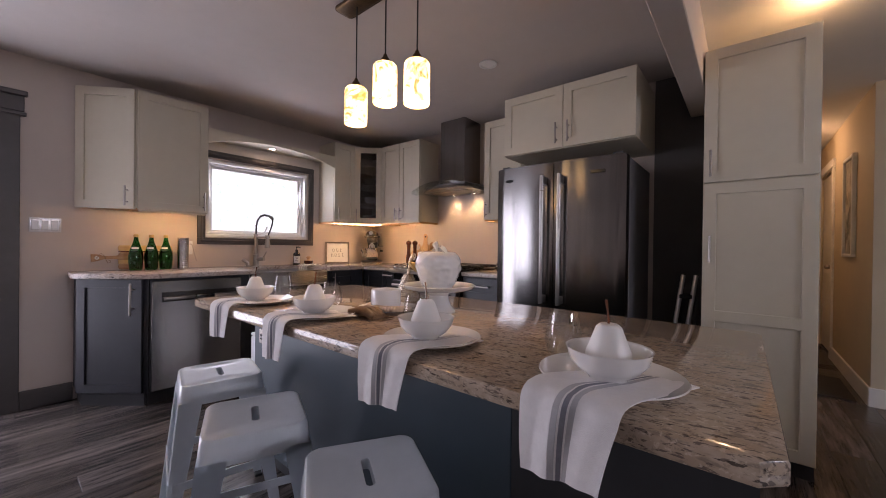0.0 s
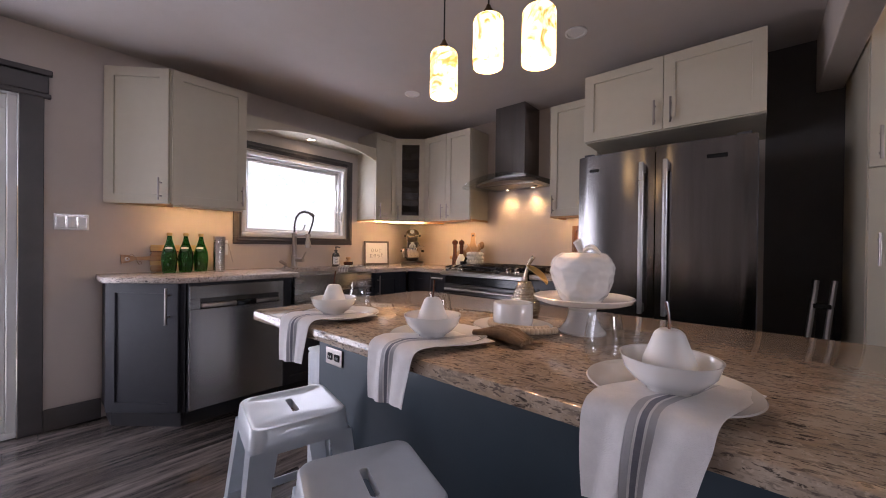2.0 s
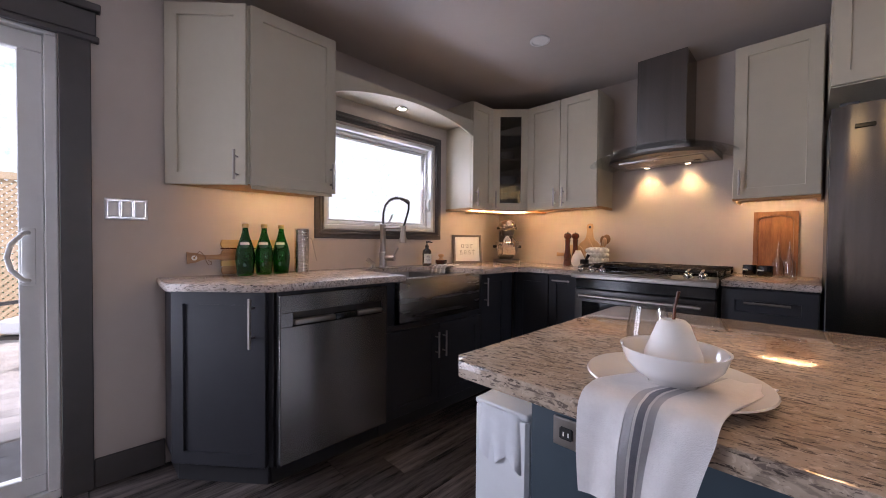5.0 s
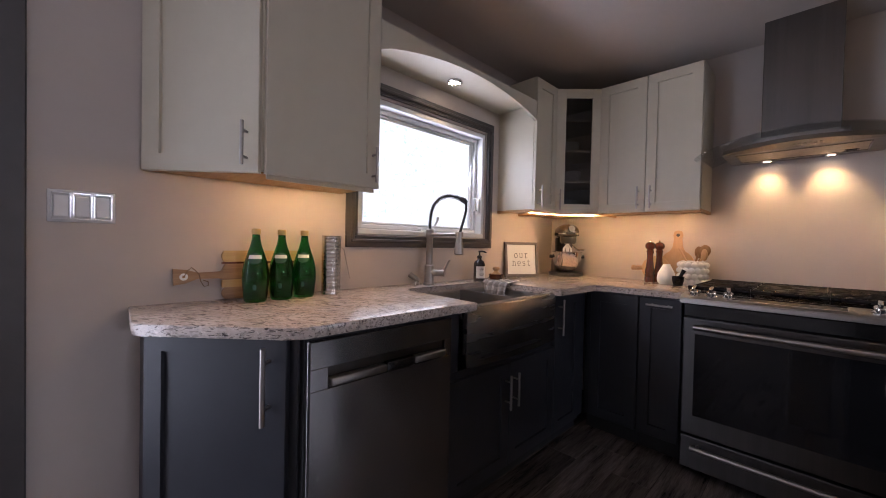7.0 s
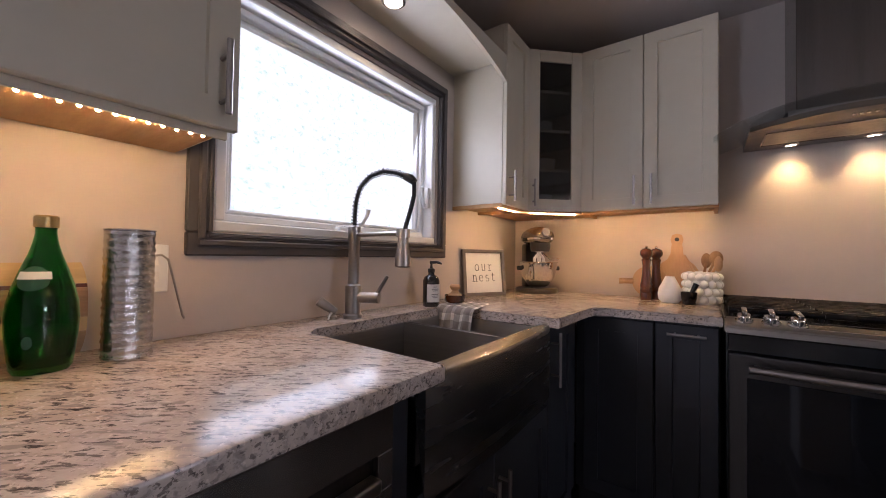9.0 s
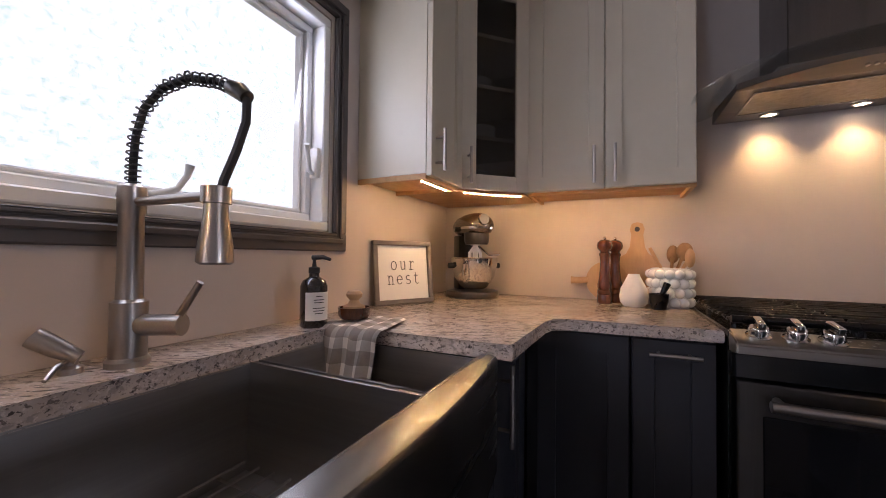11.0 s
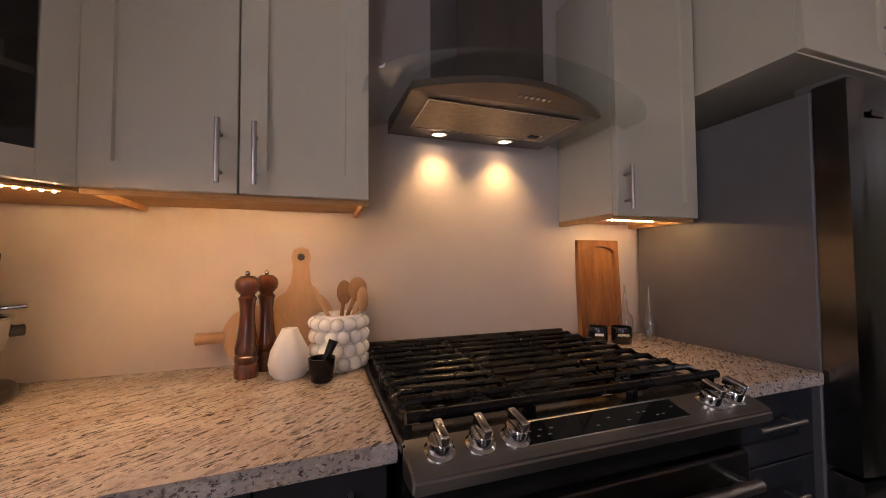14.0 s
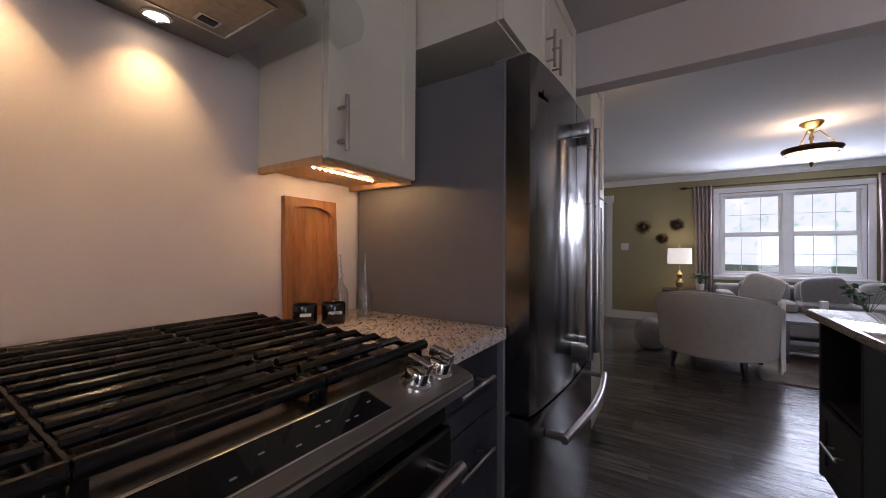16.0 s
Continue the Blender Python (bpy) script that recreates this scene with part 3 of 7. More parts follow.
picture_frame(bm, -0.466, 0.466, -0.326, 0.326, 0.024, -0.10, -0.05)
picture_frame(bm, -0.440, 0.440, -0.300, 0.300, 0.012, -0.095, -0.065)
part("sash", bm, "white", win)
bm = new_bm()
box(bm, (-0.086, -0.43, -0.29), (-0.080, 0.43, 0.29))
pane = part("pane", bm, "pane", win, "clear glass")
pane.visible_shadow = False
bm = new_bm()
box(bm, (-0.058, -0.06, -0.335), (-0.02, 0.06, -0.312), 0.006, 2)
tube(bm, [(-0.03, -0.03, -0.315), (-0.015, 0.0, -0.31), (0.0, 0.03, -0.295), (0.008, 0.045, -0.265), (0.010, 0.050, -0.24)], [0.008, 0.009, 0.007, 0.007, 0.010], 10)
part("crank", bm, "white", win, "white folding crank", smooth=True)
bm = new_bm()
box(bm, (-0.045, 0.452, -0.185), (-0.012, 0.4685, -0.085), 0.004, 2)
tube(bm, [(-0.028, 0.452, -0.17), (-0.026, 0.435, -0.165), (-0.022, 0.428, -0.14), (-0.018, 0.418, -0.105), (-0.008, 0.405, -0.088)], [0.007, 0.008, 0.0075, 0.007, 0.008], 10)
part("lock", bm, "white", win, "white sash lock lever", smooth=True)

# ---- patio door ----
door = thing("door_1", pose(XW, 0.0, 0.0), "white sliding glass patio door in a charcoal casing", "door", kind="structure")
bm = new_bm()
box(bm, (0, 0.192, 0), (0.02, 0.292, 2.02), 0.003)
box(bm, (0, -1.84, 0), (0.02, -1.722, 2.02), 0.003)
box(bm, (0, -1.86, 2.022), (0.024, 0.31, 2.125), 0.003)
box(bm, (0, -1.88, 2.127), (0.04, 0.325, 2.16), 0.004)
box(bm, (0, -1.88, 1.995), (0.03, 0.32, 2.02), 0.004)
part("door_casing", bm, "trim", door, "charcoal craftsman casing")
bm = new_bm()
picture_frame(bm, -1.715, 0.188, 0.001, 2.025, 0.04, -0.13, -0.005)
part("door_frame", bm, "white", door)
for k, (a, b, x) in enumerate(((-0.78, 0.146, -0.045), (-1.672, -0.72, -0.09))):
    bm = new_bm()
    picture_frame(bm, a, b, 0.043, 1.98, 0.075, x - 0.02, x + 0.02)
    leaf = part("sliding_panel", bm, "white", door)
    bm = new_bm()
    box(bm, (x - 0.003, a + 0.07, 0.11), (x + 0.003, b - 0.07, 1.91))
    g = part("pane", bm, "pane", leaf, "clear glass")
    g.visible_shadow = False
    if k == 0:
        bm = new_bm()
        box(bm, (x + 0.02, b - 0.065, 0.93), (x + 0.03, b - 0.025, 1.17), 0.004, 2)
        tube(bm, [(x + 0.03, b - 0.045, 1.15), (x + 0.055, b - 0.06, 1.145), (x + 0.075, b - 0.09, 1.10), (x + 0.078, b - 0.10, 1.05), (x + 0.075, b - 0.09, 1.0), (x + 0.055, b - 0.06, 0.955), (x + 0.03, b - 0.045, 0.95)], 0.009, 10)
        part("door_handle", bm, "white", leaf, "white D-shaped pull", smooth=True)

# ---- living room window ----
lw = thing("window_2", pose(XE, 0.925, 0.0), "white double-hung living room window pair with grilles", "window", kind="structure")
bm = new_bm()
picture_frame(bm, -0.87, 0.87, 0.74, 2.16, 0.075, -0.02, 0.0)
box(bm, (-0.06, -0.89, 0.775), (0.02, 0.89, 0.80), 0.004)
part("window_trim", bm, "white", lw)
bm = new_bm()
picture_frame(bm, -0.79, 0.79, 0.802, 2.078, 0.04, 0.01, 0.12)
box(bm, (0.01, -0.05, 0.842), (0.12, 0.05, 2.038), 0.003)
part("window_frame", bm, "white", lw)
for a, b in ((-0.75, -0.05), (0.05, 0.75)):
    for z0, z1, x in ((0.842, 1.44, 0.04), (1.44, 2.038, 0.075)):
        bm = new_bm()
        picture_frame(bm, a, b, z0, z1, 0.035, x, x + 0.03, 0.002)
        for k in (1, 2):
            y = a + (b - a) * k / 3
            box(bm, (x + 0.010, y - 0.003, z0 + 0.035), (x + 0.02, y + 0.003, z1 - 0.035))
        zm = (z0 + z1) / 2
        box(bm, (x + 0.011, a + 0.035, zm - 0.003), (x + 0.019, b - 0.035, zm + 0.003))
        s = part("sash", bm, "white", lw)
        bm = new_bm()
        box(bm, (x + 0.013, a + 0.03, z0 + 0.03), (x + 0.017, b - 0.03, z1 - 0.03))
        g = part("pane", bm, "pane", s, "clear glass")
        g.visible_shadow = False

# front door at the end of the olive wall
d2 = thing("door_2", pose(XE, 3.785, 0.0), "white panelled entrance door in white casing", "door", kind="structure")
bm = new_bm()
for a, b in ((-0.535, -0.437), (0.437, 0.53)):
    box(bm, (-0.022, a, 0), (0, b, 2.05), 0.003)
box(bm, (-0.03, -0.56, 2.052), (0, 0.53, 2.17), 0.003)
part("door_casing", bm, "white", d2)
bm = new_bm()
box(bm, (0.03, -0.432, 0.01), (0.07, 0.432, 2.03), 0.002)
for z0, z1 in ((0.15, 0.75), (0.9, 1.85)):
    for a, b in ((-0.32, -0.05), (0.05, 0.32)):
        box(bm, (0.022, a, z0), (0.031, b, z1), 0.004)
leaf = part("door_leaf", bm, "white", d2)
bm = new_bm()
ball(bm, (-0.02, -0.36, 1.0), 0.03, 12)
tube(bm, [(0.03, -0.36, 1.0), (-0.02, -0.36, 1.0)], 0.012, 10)
tube(bm, [(0.03, -0.36, 1.14), (0.012, -0.36, 1.14)], 0.026, 14)
part("door_knob", bm, "nickel", leaf, "nickel knob and deadbolt", smooth=True)

# hallway door, ajar towards the far room
d3 = thing("door_3", pose(0.80, 6.3, 0.0), "white hallway door in white casing", "door", kind="structure")
bm = new_bm()
for a, b in ((-0.48, -0.402), (0.402, 0.48)):
    box(bm, (-0.02, a, 0), (0, b, 2.05), 0.003)
box(bm, (-0.024, -0.5, 2.052), (0, 0.5, 2.14), 0.003)
part("door_casing", bm, "white", d3)
bm = new_bm()
box(bm, (0.02, -0.395, 0.01), (0.06, 0.395, 2.03), 0.002)
box(bm, (0.014, -0.28, 0.2), (0.021, 0.28, 0.9), 0.003)
box(bm, (0.014, -0.28, 1.05), (0.021, 0.28, 1.85), 0.003)
leaf = part("door_leaf", bm, "white", d3)
bm = new_bm()
ball(bm, (-0.03, -0.33, 0.98), 0.028, 12)
tube(bm, [(0.02, -0.33, 0.98), (-0.03, -0.33, 0.98)], 0.01, 8)
part("door_knob", bm, "nickel", leaf, "nickel knob", smooth=True)

# ---- cabinets ----
UZ, UH = 1.395, 0.893


def cabinet(name, m, w, d, h, label, fronts, mat="cream", under="maple", lift=0.02):
    """A box cabinet; the face looks to -y of its own frame. fronts: (name, x0, z0, w, h, handle)."""
    c = thing(name, m, label, "cabinet")
    bm = new_bm()
    box(bm, (0, 0, lift), (w, d, h), 0.001)
    part("body", bm, mat, c)
    if under:
        bm = new_bm()
        box(bm, (0.014, 0.02, lift - 0.004), (w - 0.014, d, lift - 0.0005))
        part("underside", bm, under, c, "bare maple underside")
        for lo, hi in (((0, 0, 0), (w, 0.016, lift - 0.001)), ((0, 0.016, 0), (0.014, d, lift - 0.001)), ((w - 0.014, 0.016, 0), (w, d, lift - 0.001))):
            bm = new_bm()
            box(bm, lo, hi)
            part("light_rail", bm, under, c)
    for nm, x0, z0, fw, fh, hd in fronts:
        f = shaker(c, nm, x0, z0, fw, fh, mat, y=-0.001)
        if hd:
            bar_handle(f, *hd[:3], y=-0.021, flat=len(hd) > 3)
    return c


g = 0.003
cabinet("wall_cabinet", pose(-3.203, 3.04, UZ), 0.606, 0.288, UH, "cream shaker wall cabinet with two doors beside the hood",
        [("door", g, 0.012, 0.297, UH - 0.014, (0.265, 0.03, 0.175)), ("door", 0.304, 0.012, 0.299, UH - 0.014, (0.34, 0.03, 0.175))])
cabinet("wall_cabinet", pose(-1.790, 3.04, UZ - 0.008), 0.375, 0.288, UH + 0.008, "narrow cream shaker wall cabinet between hood and fridge",
        [("door", g, 0.012, 0.369, UH - 0.006, (0.035, 0.03, 0.175))])
cabinet("wall_cabinet", pose(-3.442, 2.545, UZ, 0, 0, 90), 0.275, 0.286, UH, "narrow cream shaker wall cabinet beside the window",
        [("door", g, 0.012, 0.269, UH - 0.014, (0.035, 0.03, 0.175))])
cabinet("fridge_cabinet", pose(-1.402, 2.728, 1.855), 0.932, 0.600, 0.448, "cream shaker cabinet with two doors over the fridge",
        [("door", g, 0.004, 0.463, 0.438, (0.425, 0.03, 0.175)), ("door", 0.469, 0.004, 0.463, 0.438, (0.51, 0.03, 0.175))], under=None, lift=0.0)

# angled end cabinet left of the window
c = thing("wall_cabinet", pose(0, 0, UZ - 0.004), "cream shaker wall cabinet with an angled end door", "cabinet")
bm = new_bm()
prism(bm, [(-3.728, 0.562), (-3.715, 0.562), (-3.442, 0.852), (-3.442, 1.318), (-3.728, 1.318)], 0.02, UH + 0.004)
part("body", bm, "cream", c)
bm = new_bm()
prism(bm, [(-3.728, 0.58), (-3.45, 0.872), (-3.45, 1.304), (-3.728, 1.304)], 0.012, 0.0195)
part("underside", bm, "maple", c, "bare maple underside")
bm = new_bm()
prism(bm, [(-3.452, 0.866), (-3.443, 0.866), (-3.443, 1.304), (-3.452, 1.304)], -0.006, 0.0118)
part("light_rail", bm, "cream", c)
ang = math.degrees(math.atan2(0.852 - 0.562, -3.442 + 3.715))
f = shaker(c, "door", 0.002, 0.01, 0.392, UH - 0.008, "cream")
f.matrix_local = pose(-3.715, 0.562, 0, 0, 0, ang) @ pose(0, -0.001, 0)
bar_handle(f, 0.355, 0.03, 0.175, y=-0.02)
f = shaker(c, "door", 0.004, 0.01, 0.46, UH - 0.008, "cream")
f.matrix_local = pose(-3.441, 0.852, 0, 0, 0, 90)
bar_handle(f, 0.43, 0.03, 0.175, y=-0.02)

# corner cabinet with the glass door
c = thing("corner_cabinet", pose(0, 0, UZ), "cream corner wall cabinet with a glass door and shelves of dishes", "cabinet")
P = [(-3.728, 2.824), (-3.442, 2.824), (-3.207, 3.045), (-3.207, 3.328), (-3.728, 3.328)]
bm = new_bm()
prism(bm, P, 0.02, 0.04)
prism(bm, P, UH - 0.02, UH)
box(bm, (-3.728, 2.826, 0.041), (-3.716, 3.326, UH - 0.021))
box(bm, (-3.715, 3.316, 0.041), (-3.21, 3.326, UH - 0.021))
box(bm, (-3.715, 2.824, 0.041), (-3.444, 2.834, UH - 0.021))
box(bm, (-3.217, 3.047, 0.041), (-3.207, 3.315, UH - 0.021))
part("body", bm, "cream", c)
bm = new_bm()
prism(bm, [(-3.71, 2.84), (-3.45, 2.84), (-3.222, 3.055), (-3.222, 3.31), (-3.71, 3.31)], 0.008, 0.0195)
part("underside", bm, "maple", c, "bare maple underside")
for z in (0.235, 0.455, 0.675):
    bm = new_bm()
    prism(bm, [(-3.71, 2.84), (-3.455, 2.845), (-3.23, 3.06), (-3.225, 3.31), (-3.71, 3.31)], z, z + 0.016)
    part("shelf", bm, "cream", c)
W = math.hypot(0.235, 0.221)
ang = math.degrees(math.atan2(0.221, 0.235))
bm = new_bm()
for a, b, z0, z1 in ((0.004, 0.07, 0.012, UH - 0.004), (W - 0.07, W - 0.004, 0.012, UH - 0.004), (0.07, W - 0.07, 0.012, 0.075), (0.07, W - 0.07, UH - 0.067, UH - 0.004)):
    box(bm, (a, -0.022, z0), (b, -0.002, z1), 0.0015)
f = part("door", bm, "cream", c, "cream glazed door")
f.matrix_local = pose(-3.442, 2.824, 0, 0, 0, ang)
bm = new_bm()
box(bm, (0.068, -0.014, 0.073), (W - 0.068, -0.010, UH - 0.065))
# tint darkens the inside in place of real shade
gp = part("pane", bm, "cab_glass", f, "clear glass, tinted to stand for the shade inside")
bar_handle(f, 0.035, 0.03, 0.175, y=-0.022)
for z, r, x, y in ((0.042, 0.085, -3.47, 3.07), (0.252, 0.08, -3.45, 3.08), (0.472, 0.075, -3.46, 3.07)):
    b = thing("dish_stack", pose(x, y, UZ + z), "stack of pale patterned dishes inside the glazed cabinet", "dishes", "dishes in the corner cabinet")
    for k in range(3):
        bm = new_bm()
        lathe(bm, [(0, 0), (r * 0.55, 0), (r, 0.05), (r * 1.02, 0.052), (r * 0.97, 0.05), (r * 0.5, 0.008), (0, 0.008)], 20)
        part("bowl", bm, "porcelain", b, m=pose(0, 0, 0.016 * k), smooth=True)

# arched valance and its soffit over the window
v = thing("window_valance", pose(-3.442, 1.318, 1.985), "cream arched valance over the kitchen window", "valance")
bm = new_bm()
n, w = 28, 1.226
arc = [(w * k / n, 0.012 + 0.098 * math.sin(math.pi * k / n) ** 0.75) for k in range(n + 1)]
for x0, x1 in ((-0.0, 0.018),):
    fa = [[bm.verts.new((x, y + 0.001, z)) for y, z in arc] for x in (x0, x1)]
    ta = [[bm.verts.new((x, y + 0.001, 0.14)) for y, z in arc] for x in (x0, x1)]
    for k in range(n):
        bm.faces.new((fa[1][k], fa[1][k + 1], ta[1][k + 1], ta[1][k]))
        bm.faces.new((fa[0][k], ta[0][k], ta[0][k + 1], fa[0][k + 1]))
        bm.faces.new((fa[0][k], fa[0][k + 1], fa[1][k + 1], fa[1][k]))
        bm.faces.new((ta[0][k], ta[1][k], ta[1][k + 1], ta[0][k + 1]))
part("arch", bm, "cream", v)
bm = new_bm()
box(bm, (-0.284, 0.003, 0.118), (-0.002, w - 0.003, 0.138))
part("soffit", bm, "cream", v)
p = thing("puck_light", pose(-3.585, 1.93, 2.103), "small round recessed light over the sink", "light")
bm = new_bm()
lathe(bm, [(0.045, 0), (0.045, -0.008), (0.034, -0.012), (0.032, -0.004)], 24)
part("ring", bm, "chrome", p, smooth=True)
bm = new_bm()
lathe(bm, [(0, -0.005), (0.031, -0.005), (0.031, -0.003), (0, -0.003)], 20)
part("lens", bm, glow("warm_lens", (1.0, 0.82, 0.55), 30), p, "glowing lens")

# pantry
c = cabinet("pantry_cabinet", pose(-0.124, 2.722, 0.0), 0.466, 0.606, 2.258, "tall cream shaker pantry cabinet with bar handles",
            [("door", g, 0.10, 0.46, 1.415, (0.035, 1.08, 1.225)), ("door", g, 1.522, 0.46, 0.732, (0.035, 1.55, 1.695))], under=None, lift=0.09)
bm = new_bm()
box(bm, (0.058, -0.0205, 0.755), (0.407, -0.010, 0.815), 0.0015)
part("door_rail", bm, "cream", c)
bm = new_bm()
box(bm, (0.0, 0.045, 0), (0.466, 0.60, 0.0895))
part("toe_kick", bm, "toe", c, "dark toe kick")

# base cabinets, west run
def base(name, m, w, d, label, fronts, h=0.80):
    c = cabinet(name, m @ pose(0, 0, 0.10), w, d, h, label, fronts, "grey", None, 0.0)
    bm = new_bm()
    box(bm, (0, 0.05, -0.10), (w, d, -0.001))
    part("toe_kick", bm, "toe", c, "dark recessed toe kick")
    return c


c = thing("base_cabinet", pose(0, 0, 0), "charcoal shaker base cabinet with an angled end door", "cabinet")
bm = new_bm()
prism(bm, [(-3.728, 0.553), (-3.515, 0.553), (-3.15, 0.862), (-3.15, 0.868), (-3.728, 0.868)], 0.10, 0.90)
part("body", bm, "grey", c)
bm = new_bm()
prism(bm, [(-3.728, 0.575), (-3.535, 0.575), (-3.20, 0.858), (-3.20, 0.868), (-3.728, 0.868)], 0.0, 0.099)
part("toe_kick", bm, "toe", c, "dark toe kick")
L = math.hypot(0.365, 0.309)
f = shaker(c, "door", 0.006, 0.105, L - 0.03, 0.79, "grey")
f.matrix_local = pose(-3.515, 0.553, 0, 0, 0, math.degrees(math.atan2(0.309, 0.365))) @ pose(0, -0.001, 0)
bar_handle(f, L - 0.075, 0.65, 0.87, y=-0.02, r=0.0075)
W9 = lambda y: pose(-3.14, y, 0, 0, 0, 90)
skc = base("sink_cabinet", W9(1.462), 0.838, 0.585, "charcoal shaker sink base with two doors under the apron sink",
     [("door", g, 0.008, 0.414, 0.50, (0.385, 0.30, 0.46)), ("door", 0.421, 0.008, 0.414, 0.50, (0.45, 0.30, 0.46))], h=0.54)
for lo, hi in (((0.0, -0.002, 0.541), (0.073, 0.02, 0.80)), ((0.788, -0.002, 0.541), (0.838, 0.02, 0.80))):
    bm = new_bm()
    box(bm, lo, hi, 0.0015)
    part("stile", bm, "grey", skc)
base("base_cabinet", W9(2.302), 0.41, 0.585, "narrow charcoal shaker base cabinet beside the sink",
     [("door", g, 0.008, 0.30, 0.784, (0.035, 0.57, 0.77))])
base("base_cabinet", pose(-3.138, 2.735, 0), 0.318, 0.59, "charcoal shaker corner base cabinet", [("door", 0.04, 0.008, 0.275, 0.784, None)])
base("base_cabinet", pose(-2.817, 2.735, 0), 0.215, 0.59, "narrow charcoal pull-out base cabinet beside the range", [("drawer_front", g, 0.008, 0.209, 0.784, (0.755, 0.045, 0.175, 1))])
base("drawer_cabinet", pose(-1.792, 2.735, 0), 0.378, 0.59, "charcoal drawer cabinet between range and fridge",
     [("drawer_front", g, 0.615, 0.372, 0.178, (0.725, 0.10, 0.28, 1)), ("drawer_front", g, 0.31, 0.372, 0.30, (0.535, 0.10, 0.28, 1)), ("drawer_front", g, 0.008, 0.372, 0.297, (0.23, 0.10, 0.28, 1))])

# worktops
def worktop(name, outline, z0, z1, mat, label):
    bm = new_bm()
    prism(bm, outline, z0, z1, 0.006, 2)
    return solid(name, bm, mat, label, "worktop", smooth=True)


worktop("worktop", [(-3.729, 0.520), (-3.415, 0.508), (-3.385, 0.520), (-3.100, 0.800), (-3.070, 0.855), (-3.062, 1.556), (-3.52, 1.556), (-3.56, 1.60), (-3.56, 2.21), (-3.52, 2.25), (-3.062, 2.25), (-3.058, 2.60),
                    (-3.045, 2.655), (-2.99, 2.685), (-2.592, 2.69), (-2.592, 3.329), (-3.729, 3.329)], 0.902, 0.938, "granite", "polished pale speckled granite worktop")
worktop("worktop", [(-1.788, 2.69), (-1.41, 2.69), (-1.41, 3.329), (-1.788, 3.329)], 0.902, 0.938, "granite", "polished granite worktop beside the fridge")

# island
IX0, IX1, IY0, IY1, IZ = -1.985, 0.105, 0.79, 1.735, 0.885
isl = thing("kitchen_island", pose(0, 0, 0), "blue-grey painted kitchen island with open end shelves", "island")
bm = new_bm()
box(bm, (IX0 + 0.03, 1.07, 0.09), (-0.42, IY1 - 0.05, IZ - 0.037), 0.002)
part("body", bm, "island", isl)
x0, x1 = -0.418, 0.085
for nm, lo, hi in (("shelf_back", (x0, 1.07, 0.09), (x1, 1.09, IZ - 0.037)), ("shelf_side", (x1 - 0.03, 1.091, 0.09), (x1, IY1 - 0.05, IZ - 0.037)),
                   ("shelf", (x0, 1.091, 0.09), (x1 - 0.031, IY1 - 0.07, 0.11)), ("shelf", (x0, 1.091, 0.45), (x1 - 0.031, IY1 - 0.07, 0.47)),
                   ("shelf_rail", (x0, 1.091, IZ - 0.057), (x1 - 0.031, IY1 - 0.05, IZ - 0.037)), ("shelf_side", (x0, 1.091, 0.111), (x0 + 0.02, IY1 - 0.05, IZ - 0.058))):
    bm = new_bm()
    box(bm, lo, hi)
    part(nm, bm, "toe", isl, "dark open shelving")
f = shaker(isl, "drawer_front", 0, 0.11, 0.46, 0.33, "grey")
f.matrix_local = pose(x1 - 0.03, IY1 - 0.068, 0, 0, 0, 180)
bar_handle(f, 0.30, 0.14, 0.32, y=-0.02, flat=True)
bm = new_bm()
box(bm, (IX0 + 0.07, 1.11, 0), (0.04, IY1 - 0.12, 0.089))
part("toe_kick", bm, "toe", isl, "dark toe kick")
worktop("island_worktop", [(IX0, IY0 + 0.03), (IX0 + 0.03, IY0), (IX1 - 0.03, IY0), (IX1, IY0 + 0.03), (IX1, IY1 - 0.03), (IX1 - 0.03, IY1), (IX0 + 0.03, IY1), (IX0, IY1 - 0.03)], IZ - 0.036, IZ, "granite_i", "polished brown granite island worktop with rough edge")
o = thing("power_outlet", pose(-1.83, 1.068, 0.672), "grey double power outlet plate on the island", "outlet")
bm = new_bm()
box(bm, (-0.06, -0.006, -0.035), (0.06, 0, 0.035), 0.003, 2)
part("plate", bm, "nickel", o)
for x in (-0.025, 0.025):
    bm = new_bm()
    box(bm, (x - 0.016, -0.009, -0.014), (x + 0.016, -0.0062, 0.014), 0.003)
    q = part("socket", bm, "rubber", o)
    bm = new_bm()
    for dx in (-0.006, 0.006):
        box(bm, (x + dx - 0.0015, -0.0105, -0.006), (x + dx + 0.0015, -0.0092, 0.004))
    part("slots", bm, "white", q)

# ---- appliances ----
d = thing("dishwasher", pose(-3.135, 0.874, 0, 0, 0, 90), "brushed steel dishwasher with a pocket handle", "dishwasher")
bm = new_bm()
box(bm, (0, 0.002, 0.10), (0.585, 0.56, 0.898))
part("body", bm, "toe", d)
bm = new_bm()
box(bm, (0.006, -0.012, 0.115), (0.585, 0.0, 0.880), 0.004, 2)
for lo, hi in (((0.006, -0.028, 0.115), (0.585, -0.0121, 0.735)), ((0.006, -0.028, 0.800), (0.585, -0.0121, 0.880)), ((0.006, -0.028, 0.7351), (0.062, -0.0121, 0.7999)), ((0.548, -0.028, 0.7351), (0.585, -0.0121, 0.7999))):
    box(bm, lo, hi, 0.0015)
dd = part("door", bm, "door_steel", d, "brushed steel door with a sunken handle pocket")
# a darker sheet paints the shade in the handle pocket
bm = new_bm()
box(bm, (0.063, -0.014, 0.7355), (0.547, -0.0122, 0.7995))
